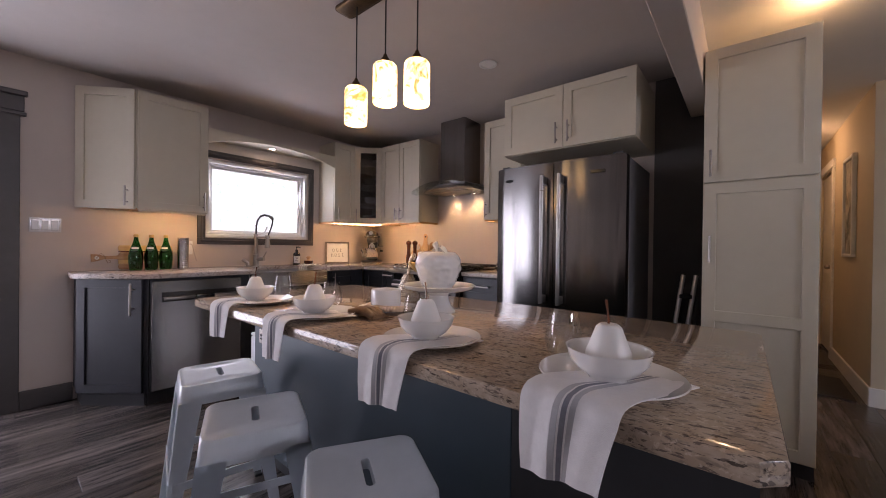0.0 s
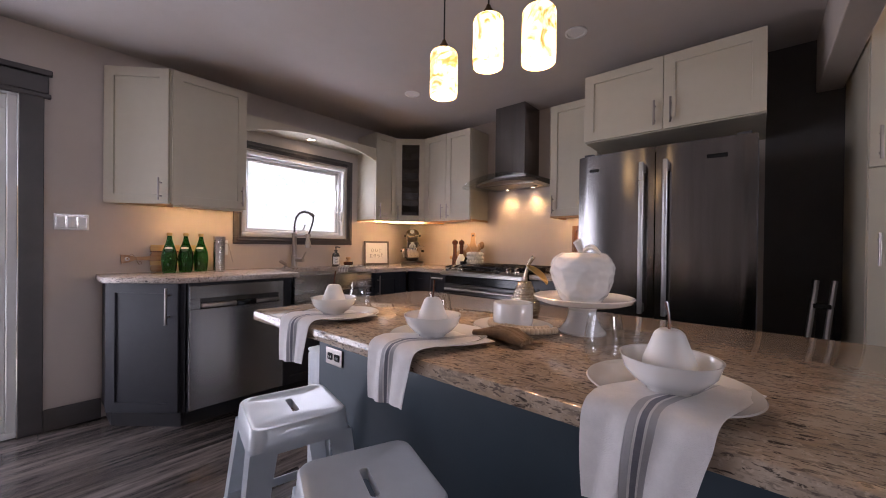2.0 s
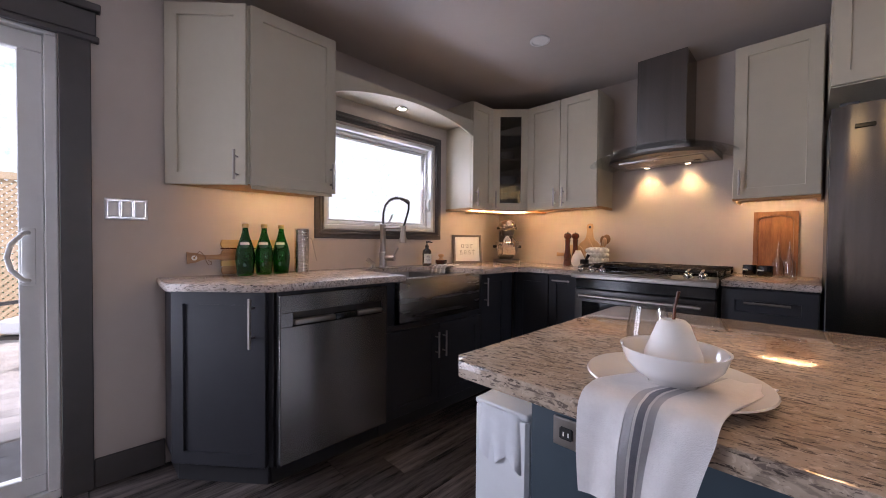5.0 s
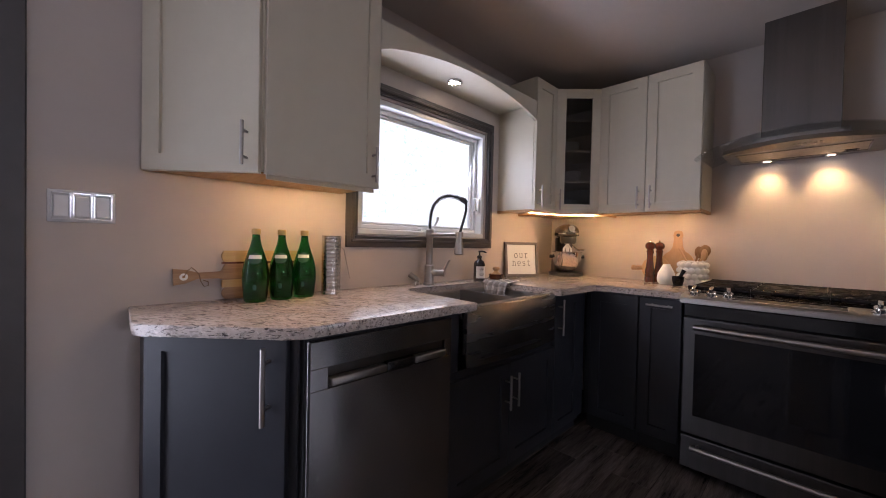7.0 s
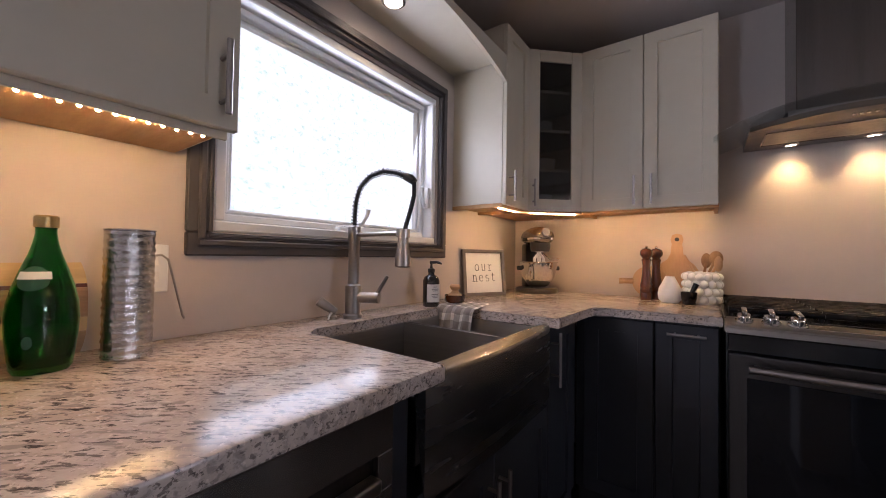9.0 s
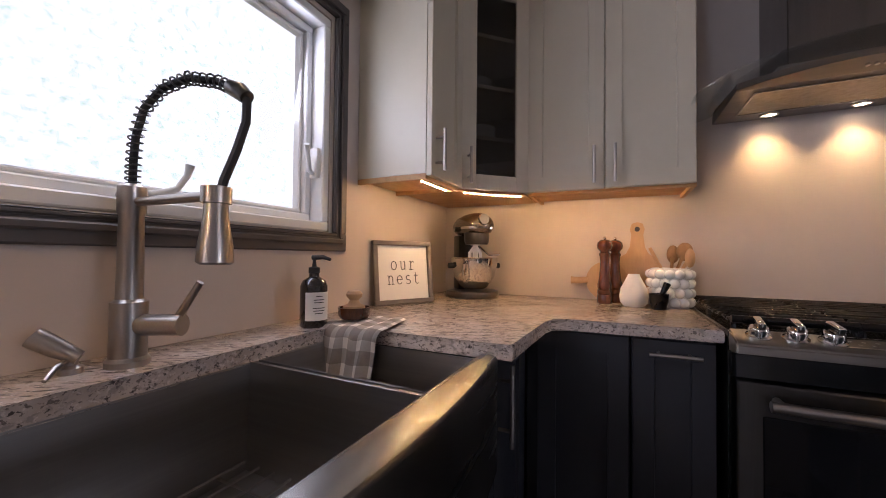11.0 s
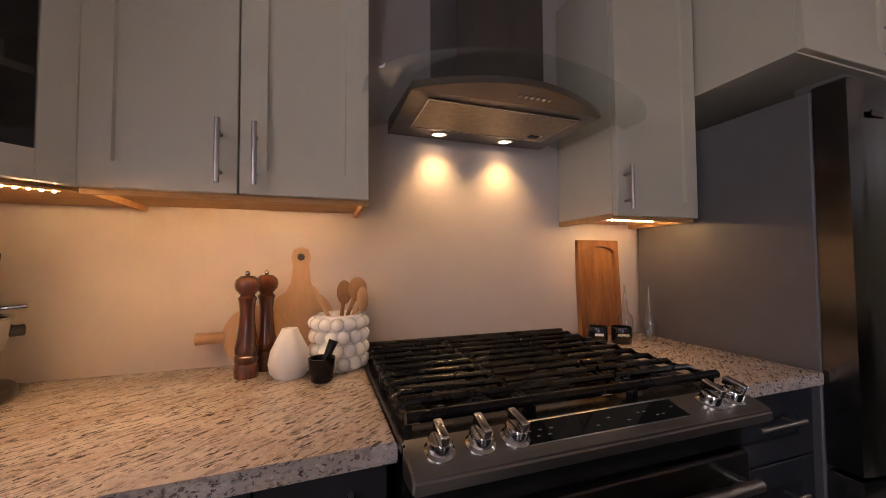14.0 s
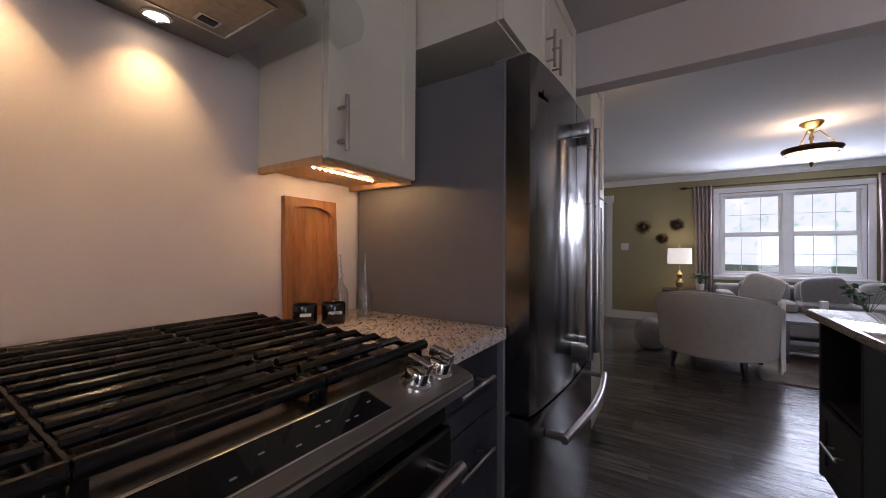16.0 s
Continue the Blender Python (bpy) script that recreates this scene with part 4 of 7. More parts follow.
part("pocket", bm, "dark_steel", dd, "pocket back, darker steel standing for its shade")
for x0, x1 in ((0.066, 0.268), (0.392, 0.545)):
    bm = new_bm()
    box(bm, (x0, -0.044, 0.742), (x1, -0.0145, 0.768), 0.006, 3)
    part("handle", bm, "nickel", dd, "steel bar handle", smooth=True)
bm = new_bm()
box(bm, (0.269, -0.040, 0.738), (0.391, -0.0145, 0.772), 0.005, 2)
part("latch_cover", bm, "black", dd, "black latch cover", smooth=True)
bm = new_bm()
box(bm, (0, 0.06, 0.0), (0.585, 0.5, 0.0995))
part("toe_kick", bm, "toe", d, "dark toe kick")

# apron sink
s = thing("apron_sink", pose(-3.30, 1.89, 0.66), "steel double-bowl apron sink with a curved front", "sink")
bm = new_bm()
Y0, Y1 = -0.352, 0.357


def basin(bm, x0, x1, y0, y1, top, bot):
    t = [bm.verts.new(v) for v in ((x0, y0, top), (x1, y0, top), (x1, y1, top), (x0, y1, top))]
    k = 0.02
    b = [bm.verts.new(v) for v in ((x0 + k, y0 + k, bot), (x1 - k, y0 + k, bot), (x1 - k, y1 - k, bot), (x0 + k, y1 - k, bot))]
    for i in range(4):
        bm.faces.new((t[i], t[(i + 1) % 4], b[(i + 1) % 4], b[i]))
    bm.faces.new(b)


for y0, y1, nm in ((Y0 + 0.02, 0.095, "large_bowl"), (0.115, Y1 - 0.02, "small_bowl")):
    bm = new_bm()
    basin(bm, -0.255, 0.166, y0, y1, 0.245, 0.035)
    bw = part(nm, bm, "sink", s)
    bm = new_bm()
    yc = (y0 + y1) / 2
    lathe(bm, [(0, 0.0375), (0.035, 0.0375), (0.05, 0.042), (0.056, 0.037), (0.056, 0.0355)], 20, (-0.06, yc, 0))
    part("drain", bm, "chrome", bw, "chrome drain strainer", smooth=True)
bm = new_bm()
ny = 20
prof = [(0.0, 0.205), (0.243, 0.205), (0.252, 0.20), (0.254, 0.19), (0.254, 0.168)]
rows = []
for k in range(ny + 1):
    y = Y0 + (Y1 - Y0) * k / ny
    bulge = 0.026 * math.sin(math.pi * k / ny)
    rows.append([bm.verts.new((x + (bulge if i < 4 else 0), y, z)) for i, (z, x) in enumerate(prof)])
for a, b in zip(rows, rows[1:]):
    for i in range(len(prof) - 1):
        bm.faces.new((a[i], b[i], b[i + 1], a[i + 1]))
for r in (rows[0], rows[-1]):
    bm.faces.new(r)
part("apron", bm, "apron", s, "curved brushed steel apron front", smooth=True)
bm = new_bm()
box(bm, (-0.256, 0.097, 0.05), (0.166, 0.113, 0.243), 0.004, 2)
box(bm, (-0.27, Y0, 0.235), (-0.256, Y1, 0.2405))
box(bm, (-0.256, Y0, 0.20), (0.168, Y0 + 0.019, 0.2405))
box(bm, (-0.256, Y1 - 0.019, 0.20), (0.168, Y1, 0.2405))
part("rim", bm, "sink", s)
for k in range(12):
    x, y = -0.22 + 0.042 * k, Y0 + 0.08 + 0.14 * (k - 9)
    bm = new_bm()
    tube(bm, [(x, Y0 + 0.06, 0.062), (x, 0.06, 0.062)] if k < 9 else [(-0.23, y, 0.057), (0.125, y, 0.057)], 0.0025, 6)
    part("grid_wire", bm, "nickel", s, smooth=True)

# spring faucet
f = thing("faucet", pose(-3.624, 1.800, 0.938), "brushed nickel spring faucet with pull-down spray head", "faucet")
bm = new_bm()
lathe(bm, [(0, 0), (0.032, 0), (0.032, 0.01), (0.027, 0.016), (0.027, 0.11), (0.02, 0.115), (0.018, 0.26), (0.021, 0.265), (0.021, 0.31), (0.015, 0.315), (0, 0.315)], 24)
part("body", bm, "nickel", f, smooth=True)
path = [(0.0, 0, 0.31), (0, 0, 0.35), (0.004, 0.001, 0.40), (0.020, 0.005, 0.448), (0.055, 0.015, 0.482), (0.105, 0.030, 0.496), (0.158, 0.045, 0.486), (0.203, 0.056, 0.464)]
fine = []
for a, b in zip(path, path[1:]):
    for k in range(6):
        fine.append(Vector(a).lerp(Vector(b), k / 6))
fine.append(Vector(path[-1]))
bm = new_bm()
tube(bm, fine, 0.0065, 8)
hose = [(0.203, 0.056, 0.464), (0.216, 0.058, 0.448), (0.220, 0.054, 0.41), (0.218, 0.040, 0.36), (0.216, 0.022, 0.31), (0.214, 0.012, 0.27)]
tube(bm, hose, 0.007, 8)
part("hose", bm, "rubber", f, "black hose", smooth=True)
bm = new_bm()
coil = []
turns = 27
for k in range(turns * 10 + 1):
    q = k / (turns * 10) * (len(fine) - 1)
    i = min(int(q), len(fine) - 2)
    c0 = fine[i].lerp(fine[i + 1], q - i)
    dv = (fine[i + 1] - fine[i]).normalized()
    a = Vector((0, 1, 0))
    b = dv.cross(a).normalized()
    th = 2 * math.pi * k / 10
    coil.append(c0 + 0.0108 * (a * math.cos(th) + b * math.sin(th)))
tube(bm, coil, 0.0017, 5)
part("spring", bm, "dark_steel", f, "steel spring coil", smooth=True)
bm = new_bm()
tube(bm, [(0.182, 0.051, 0.475), (0.202, 0.056, 0.465), (0.216, 0.058, 0.453)], [0.0125, 0.0150, 0.012], 14)
part("hose_end", bm, "dark_steel", f, smooth=True)
bm = new_bm()
tube(bm, [(0, 0, 0.284), (0.214, 0.012, 0.284)], 0.008, 10)
tube(bm, [(0.214, 0.012, 0.272), (0.214, 0.012, 0.297)], 0.0215, 16)
part("holder", bm, "nickel", f, "docking arm", smooth=True)
bm = new_bm()
lathe(bm, [(0, 0.271), (0.0165, 0.271), (0.018, 0.245), (0.0245, 0.205), (0.0255, 0.182), (0.020, 0.178), (0, 0.178)], 28, (0.214, 0.012, 0))
part("spray_head", bm, "nickel", f, "tapered spray head", smooth=True)
bm = new_bm()
tube(bm, [(0.018, 0.009, 0.07), (0.082, 0.042, 0.07)], 0.019, 16)
tube(bm, [(0.074, 0.038, 0.082), (0.108, 0.055, 0.145)], [0.007, 0.006], 10)
part("lever", bm, "nickel", f, "side lever", smooth=True)
sd = thing("soap_dispenser", pose(-3.65, 1.735, 0.938) @ Matrix.Scale(0.8, 4), "nickel deck soap pump beside the faucet", "dispenser")
bm = new_bm()
lathe(bm, [(0, 0), (0.02, 0), (0.02, 0.012), (0.012, 0.018), (0.012, 0.04), (0, 0.04)], 18)
tube(bm, [(0.01, 0.01, 0.03), (-0.012, -0.02, 0.055), (-0.032, -0.045, 0.078)], [0.014, 0.019, 0.021], 14)
tube(bm, [(0.0, 0.0, 0.03), (0.02, -0.03, 0.02), (0.04, -0.05, 0.005)], [0.006, 0.005, 0.004], 8)
part("pump", bm, "nickel", sd, smooth=True)

# range
RX0, RX1 = -2.585, -1.797
r = thing("gas_range", pose(RX0, 2.68, 0), "slide-in gas range, steel front with black grates", "range")
RW = RX1 - RX0
bm = new_bm()
box(bm, (0.002, 0.02, 0.02), (RW - 0.002, 0.645, 0.925))
part("body", bm, "black", r)
bm = new_bm()
box(bm, (-0.006, -0.02, 0.926), (RW + 0.006, 0.645, 0.944), 0.004, 2)
part("cooktop", bm, "black", r, "black enamel cooktop")
bm = new_bm()
ys = [(-0.005, 0.950), (-0.078, 0.930), (-0.088, 0.922), (-0.088, 0.900), (-0.02, 0.89)]
a = [bm.verts.new((-0.004, y, z)) for y, z in ys]
b = [bm.verts.new((RW + 0.004, y, z)) for y, z in ys]
for i in range(len(ys)):
    j = (i + 1) % len(ys)
    bm.faces.new((a[i], a[j], b[j], b[i]))
bm.faces.new(a)
bm.faces.new(b)
bmesh.ops.bevel(bm, geom=bm.edges[:], offset=0.004, segments=2, affect="EDGES")
cp = part("control_panel", bm, "panel", r, "sloping steel control panel", smooth=True)
bm = new_bm()
tilt = math.degrees(math.atan2(0.020, 0.073))
box(bm, (-0.185, -0.026, 0.0), (0.185, 0.026, 0.0015), 0.0006)
dp = part("display", bm, "black_glass", cp, "black glass display", m=pose(RW * 0.5 - 0.005, -0.041, 0.9402, tilt))
bm = new_bm()
for lo, hi in (((-0.188, -0.029, 0), (0.188, -0.0262, 0.003)), ((-0.188, 0.0262, 0), (0.188, 0.029, 0.003)), ((-0.188, -0.0261, 0), (-0.1852, 0.0261, 0.003)), ((0.1852, -0.0261, 0), (0.188, 0.0261, 0.003))):
    box(bm, lo, hi, 0.0005)
part("display_bezel", bm, "chrome", cp, "bright display bezel", m=pose(RW * 0.5 - 0.005, -0.041, 0.9401, tilt))
for k in range(14):
    bm = new_bm()
    x = -0.172 + 0.0115 * (k % 5) + (0.14 if k >= 5 else 0) + (0.025 * (k - 5) if k >= 5 else 0)
    y = 0.004 - 0.014 * (k % 2)
    box(bm, (x, y - 0.0012, 0.0016), (x + 0.007, y + 0.0012, 0.0019))
    part("legend", bm, "legend", dp, "small grey legend bar")
for k, x in enumerate((0.050, 0.122, 0.188, RW - 0.128, RW - 0.062)):
    bm = new_bm()
    lathe(bm, [(0, 0), (0.026, 0), (0.026, 0.004), (0.021, 0.007), (0.0205, 0.022), (0.0185, 0.0255), (0, 0.026)], 28)
    kb = part("knob", bm, "chrome", cp, "steel burner knob", m=pose(x, -0.045, 0.9395, tilt, 0, (0, 0, 8, -4, 3)[k]), smooth=True)
    bm = new_bm()
    box(bm, (-0.0075, -0.0235, 0.0), (0.0075, 0.0235, 0.019), 0.003, 3)
    part("grip", bm, "chrome", kb, m=pose(0, 0, 0.0262), smooth=True)

# grates: three frames of bars
gw = RW / 3
for k in range(3):
    x0 = k * gw + (0.010 if k == 0 else 0.0015)
    x1 = (k + 1) * gw - (0.0015 if k < 2 else 0.010)
    bm = new_bm()

    def bar(ya, za, xa, xb, w=0.0076):
        """A cast bar along x with a rounded top and drooping outer ends."""
        lo, hi = (xa + 0.004, xb - 0.004)
        pts = [(lo if k else xa, ya, za - (0 if k else 0.012))] + [(xa + 0.016 if k == 0 else lo, ya, za), (xb - 0.016 if k == 2 else hi, ya, za)] + [(xb if k == 2 else hi, ya, za - (0.012 if k == 2 else 0))]
        tube(bm, list(dict.fromkeys(pts)), w, 8)
    for y in (0.022, 0.622):
        tube(bm, [(x0, y, 0.971), (x1, y, 0.971)], 0.0105, 10)
    for x in (x0 + 0.005, x1 - 0.005):
        tube(bm, [(x, 0.02, 0.966), (x, 0.624, 0.966)], 0.0055, 8)
    for j in range(1, 10):
        bar(0.022 + 0.60 * j / 10, 0.975, x0, x1)
    for x in (x0 + 0.006, x1 - 0.006):
        for y in (0.03, 0.32, 0.61):
            tube(bm, [(x, y, 0.9445), (x, y, 0.966)], 0.007, 6)
    part("grate", bm, "iron", r, "cast iron grate", smooth=True)
for x, y, rr in ((0.13, 0.16, 0.05), (0.13, 0.47, 0.04), (RW / 2, 0.32, 0.055), (RW - 0.13, 0.16, 0.045), (RW - 0.13, 0.47, 0.04)):
    bm = new_bm()
    lathe(bm, [(rr + 0.012, 0.9445), (rr + 0.01, 0.95), (rr, 0.952), (rr, 0.959), (rr - 0.006, 0.962), (0, 0.962)], 22, (x, y, 0))
    part("burner", bm, "iron", r, "black burner cap", smooth=True)
bm = new_bm()
box(bm, (0.006, -0.045, 0.225), (RW - 0.006, 0.019, 0.822), 0.006, 2)
od = part("oven_door", bm, "dark_steel", r, "steel oven door")
bm = new_bm()
box(bm, (0.058, -0.049, 0.325), (RW - 0.058, -0.0455, 0.742), 0.002)
part("oven_window", bm, "black_glass", od, "black glass")
bm = new_bm()
tube(bm, [(0.06, -0.095, 0.783), (RW - 0.06, -0.095, 0.783)], 0.013, 14)
for x in (0.085, RW - 0.085):
    tube(bm, [(x, -0.045, 0.783), (x, -0.095, 0.783)], 0.010, 10)
part("handle", bm, "nickel", od, "steel bar handle", smooth=True)
bm = new_bm()
box(bm, (0.006, -0.03, 0.826), (RW - 0.006, 0.019, 0.889), 0.003)
part("vent_panel", bm, "black", r, "black vent strip")
bm = new_bm()
box(bm, (0.006, -0.045, 0.05), (RW - 0.006, 0.019, 0.215), 0.006, 2)
wd = part("warming_drawer", bm, "dark_steel", r)
bm = new_bm()
tube(bm, [(0.06, -0.09, 0.175), (RW - 0.06, -0.09, 0.175)], 0.012, 12)
for x in (0.085, RW - 0.085):
    tube(bm, [(x, -0.045, 0.175), (x, -0.09, 0.175)], 0.009, 8)
part("handle", bm, "nickel", wd, smooth=True)
for x in (0.06, RW - 0.06):
    bm = new_bm()
    lathe(bm, [(0, 0), (0.02, 0), (0.02, 0.03), (0, 0.03)], 12, (x, 0.06, 0))
    part("foot", bm, "rubber", r)

# hood
HZ = 1.697
h = thing("range_hood", pose(-2.188, YN, HZ), "steel chimney range hood with curved glass canopy", "range hood")
bm = new_bm()
box(bm, (-0.150, -0.275, 0.085), (0.150, -0.001, ZC - HZ - 0.001), 0.003)
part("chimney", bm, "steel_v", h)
# the body: level underside, a lip that rises to a bowed front edge
bm = new_bm()
nb = 20
HW, HF = 0.307, -0.345
low = [(-HW, -0.003), (-HW, HF)] + [(-HW + 2 * HW * k / nb, HF - 0.010 * math.sin(math.pi * k / nb)) for k in range(1, nb)] + [(HW, HF), (HW, -0.003)]
lip = [(-HW, -0.003, 0.030), (-HW, HF - 0.004, 0.004)] + [(-HW + 2 * HW * k / nb, HF - 0.004 - 0.085 * math.sin(math.pi * k / nb) ** 0.9, 0.004 + 0.012 * math.sin(math.pi * k / nb)) for k in range(1, nb)] + [(HW, HF - 0.004, 0.004), (HW, -0.003, 0.030)]
top = [(x * 0.985, y * 0.99, z + (0.022 if k not in (0, len(lip) - 1) else 0.028)) for k, (x, y, z) in enumerate(lip)]
rings = [[bm.verts.new((x, y, 0.0)) for x, y in low], [bm.verts.new(v) for v in lip], [bm.verts.new(v) for v in top]]
for p, q in zip(rings, rings[1:]):
    for k in range(len(p)):
        j = (k + 1) % len(p)
        bm.faces.new((p[k], p[j], q[j], q[k]))
bm.faces.new(rings[0][::-1])
bm.faces.new(rings[-1])
part("canopy_body", bm, "hood_steel", h)
bm = new_bm()
prism(bm, [(-0.20, -0.005), (-0.18, -0.30), (0.18, -0.30), (0.20, -0.005)], 0.060, 0.0845, 0.003)
part("collar", bm, "steel", h)
bm = new_bm()


def hood_glass(u, v):
    q = abs(2 * u - 1)
    x = (2 * u - 1) * 0.428
    y = -0.006 - (0.475 - 0.030 * q ** 2 - 0.055 * q ** 14) * v
    z = 0.078 - 0.088 * q ** 2.1 - 0.004 * v
    return Vector((x, y, z))


grid(bm, hood_glass, 48, 10, 0.006)
part("glass_canopy", bm, "smoke", h, "curved glass canopy", smooth=True)
bm = new_bm()
box(bm, (-0.245, -0.315, -0.004), (0.245, -0.108, -0.0005))
part("filter", bm, "filter", h, "fine mesh grease filter")
for a, b, c0, d0 in ((-0.252, -0.322, 0.252, -0.316), (-0.252, -0.107, 0.252, -0.101), (-0.252, -0.3155, -0.246, -0.1075), (0.246, -0.3155, 0.252, -0.1075)):
    bm = new_bm()
    box(bm, (a, b, -0.006), (c0, d0, -0.0005), 0.001)
    part("filter_rail", bm, "chrome", h)
bm = new_bm()
box(bm, (0.165, -0.165, -0.007), (0.215, -0.125, -0.0045), 0.001)
lt = part("filter_latch", bm, "chrome", h)
bm = new_bm()
box(bm, (0.172, -0.158, -0.0085), (0.208, -0.134, -0.0072), 0.0005)
part("latch_slot", bm, "black", lt)
for x in (-0.138, 0.120):
    bm = new_bm()
    lathe(bm, [(0.030, -0.0005), (0.030, -0.006), (0.024, -0.009), (0.022, -0.003)], 22, (x, -0.062, 0))
    rg = part("lamp_ring", bm, "chrome", h, smooth=True)
    bm = new_bm()
    lathe(bm, [(0, -0.004), (0.0215, -0.004), (0.0215, -0.002), (0, -0.002)], 18, (x, -0.062, 0))
    part("lamp_lens", bm, glow("hood_lens", (1.0, 0.80, 0.5), 25), rg, "glowing lens")
for k in range(6):
    bm = new_bm()
    x = -0.012 + 0.019 * k
    tube(bm, [(x, -0.395, 0.012), (x, -0.397, 0.002)], 0.0055, 12)
    part("button", bm, "chrome", h, "small round button", smooth=True)

# fridge
FX0, FX1 = -1.402, -0.495
FWd = FX1 - FX0
f = thing("fridge", pose(FX0, 2.70, 0), "french-door steel fridge with bar handles and bottom freezer drawer", "fridge")
bm = new_bm()
box(bm, (0.002, 0.0, 0.03), (FWd - 0.002, 0.61, 1.725), 0.004)
part("body", bm, "fridge_side", f, "dark grey painted case")


def curved_front(x0, x1, z0, z1, depth=0.075, crown=0.028):
    bm = new_bm()
    n = 14
    pts = []
    for k in range(n + 1):
        x = x0 + (x1 - x0) * k / n
        s = (x - FWd / 2) / (FWd / 2)
        pts.append((x, -depth - crown * (1 - s * s)))
    prism(bm, pts + [(x1, -0.004), (x0, -0.004)], z0, z1, 0.006, 2)
    return bm


mid = FWd / 2
for a, b, hx, nm in ((0.004, mid - 0.003, mid - 0.06, "left"), (mid + 0.003, FWd - 0.004, mid + 0.06, "right")):
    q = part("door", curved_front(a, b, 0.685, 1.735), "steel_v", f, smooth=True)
    bm = new_bm()
    tube(bm, [(hx, -0.165, 0.77), (hx, -0.165, 1.64)], 0.013, 14)
    for z in (0.80, 1.61):
        box(bm, (hx - 0.013, -0.165, z - 0.025), (hx + 0.013, -0.10, z + 0.025), 0.004, 2)
    part("handle", bm, "steel", q, "upright steel bar handle", smooth=True)
bm = new_bm()
box(bm, (0.075, -0.0925, 1.63), (0.135, -0.088, 1.648), 0.002)
part("badge", bm, "black", f, "small dark badge", m=pose(0, 0.0, 0))
bm = new_bm()
box(bm, (mid + 0.24, -0.098, 1.63), (mid + 0.33, -0.090, 1.65), 0.002)
part("badge", bm, "black", f, "small dark badge")
bm = new_bm()
box(bm, (0.006, -0.0035, 0.062), (FWd - 0.006, -0.0005, 1.73))
part("gasket", bm, "gasket", f, "dark door gasket")
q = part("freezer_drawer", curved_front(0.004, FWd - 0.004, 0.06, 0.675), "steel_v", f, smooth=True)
bm = new_bm()
hp = [(0.10 + (FWd - 0.2) * k / 12, -0.15 - 0.028 * math.sin(math.pi * k / 12), 0.60) for k in range(13)]
tube(bm, hp, 0.013, 12)
for x in (0.12, FWd - 0.12):
    tube(bm, [(x, -0.09, 0.60), (x, -0.155, 0.60)], 0.012, 10)
part("handle", bm, "nickel", q, "curved steel bar handle", smooth=True)
for x in (0.03, FWd - 0.09):
    bm = new_bm()
    box(bm, (x, -0.06, 1.7255), (x + 0.06, 0.05, 1.755), 0.006, 2)
    part("hinge_cover", bm, "fridge_side", f, smooth=True)
bm = new_bm()
box(bm, (0.01, 0.01, 0), (FWd - 0.01, 0.58, 0.0295))
part("base_grille", bm, "rubber", f)

# ---- on the island ----
def spun(name, prof, mat, n=28):
    bm = new_bm()
    lathe(bm, prof, n)
    return mesh_of(name, bm, mat, True)


PLATE = [(0, 0), (0.08, 0), (0.085, 0.004), (0.130, 0.015), (0.135, 0.017), (0.133, 0.019), (0.085, 0.008), (0.075, 0.005), (0, 0.005)]
BOWL = [(0.0, 0.0), (0.0355, 0.0), (0.0375, 0.005), (0.0552, 0.016), (0.07, 0.0339), (0.076, 0.0539), (0.077, 0.056), (0.0731, 0.0549), (0.0662, 0.036), (0.0494, 0.021), (0.0296, 0.012), (0.0, 0.01)]
PEAR = [(0.0, 0.0), (0.0256, 0.0), (0.0348, 0.0059), (0.0412, 0.0215), (0.0403, 0.0371), (0.0339, 0.0538), (0.0275, 0.0713), (0.0229, 0.084), (0.0165, 0.0899), (0.0, 0.0908)]
TUMBLER = [(0, 0), (0.026, 0), (0.034, 0.012), (0.041, 0.035), (0.042, 0.055), (0.037, 0.085), (0.032, 0.112), (0.0305, 0.112), (0.0355, 0.085), (0.0403, 0.055), (0.0393, 0.036), (0.032, 0.015), (0, 0.008)]


def napkin_sheet(u, v):
    """Folded napkin that lies on the plate and hangs over the worktop's edge: u across, v along from the plate."""
    s = v * 0.358
    wob = 0.004 * math.sin(9 * u + 2.0 * v) + 0.003 * math.sin(17 * u + 5 * v)
    w = (u - 0.5) * (0.155 + 0.012 * math.sin(3 * v))
    skew = 0.075 * (1 - v) ** 2 - 0.012
    if s < 0.20:
        return Vector((w + skew, -s + 0.10, 0.012 + 0.010 * min(1, max(0, (s - 0.08) / 0.09)) + abs(wob) * 0.5))
    a = min((s - 0.20) / 0.04, 1.0) * math.pi / 2
    hang = max(0, s - 0.24)
    y = -0.10 - 0.026 * math.sin(a)
    z = 0.022 - 0.026 * (1 - math.cos(a)) - hang * (1.0 + 0.10 * (0.5 - u))
    return Vector((w * (1 - 1.1 * hang) - 0.03 * hang + skew, y - 0.004 + wob * min(1, 0.4 + 2 * (v - 0.45)), z))


def napkin_parts(parent):
    bands = ((0.0, 0.39, "linen"), (0.39, 0.455, "stripe_pale"), (0.455, 0.475, "linen"), (0.475, 0.525, "stripe"), (0.525, 0.545, "linen"), (0.545, 0.60, "stripe_pale"), (0.60, 1.0, "linen"))
    for a, b, mt in bands:
        bm = new_bm()
        grid(bm, lambda u, v: napkin_sheet(a + (b - a) * u, v), max(1, round((b - a) * 16)), 34, 0.0022)
        part("cloth" if mt == "linen" else "stripe", bm, mt, parent, "" if mt == "linen" else "grey woven stripe", smooth=True)


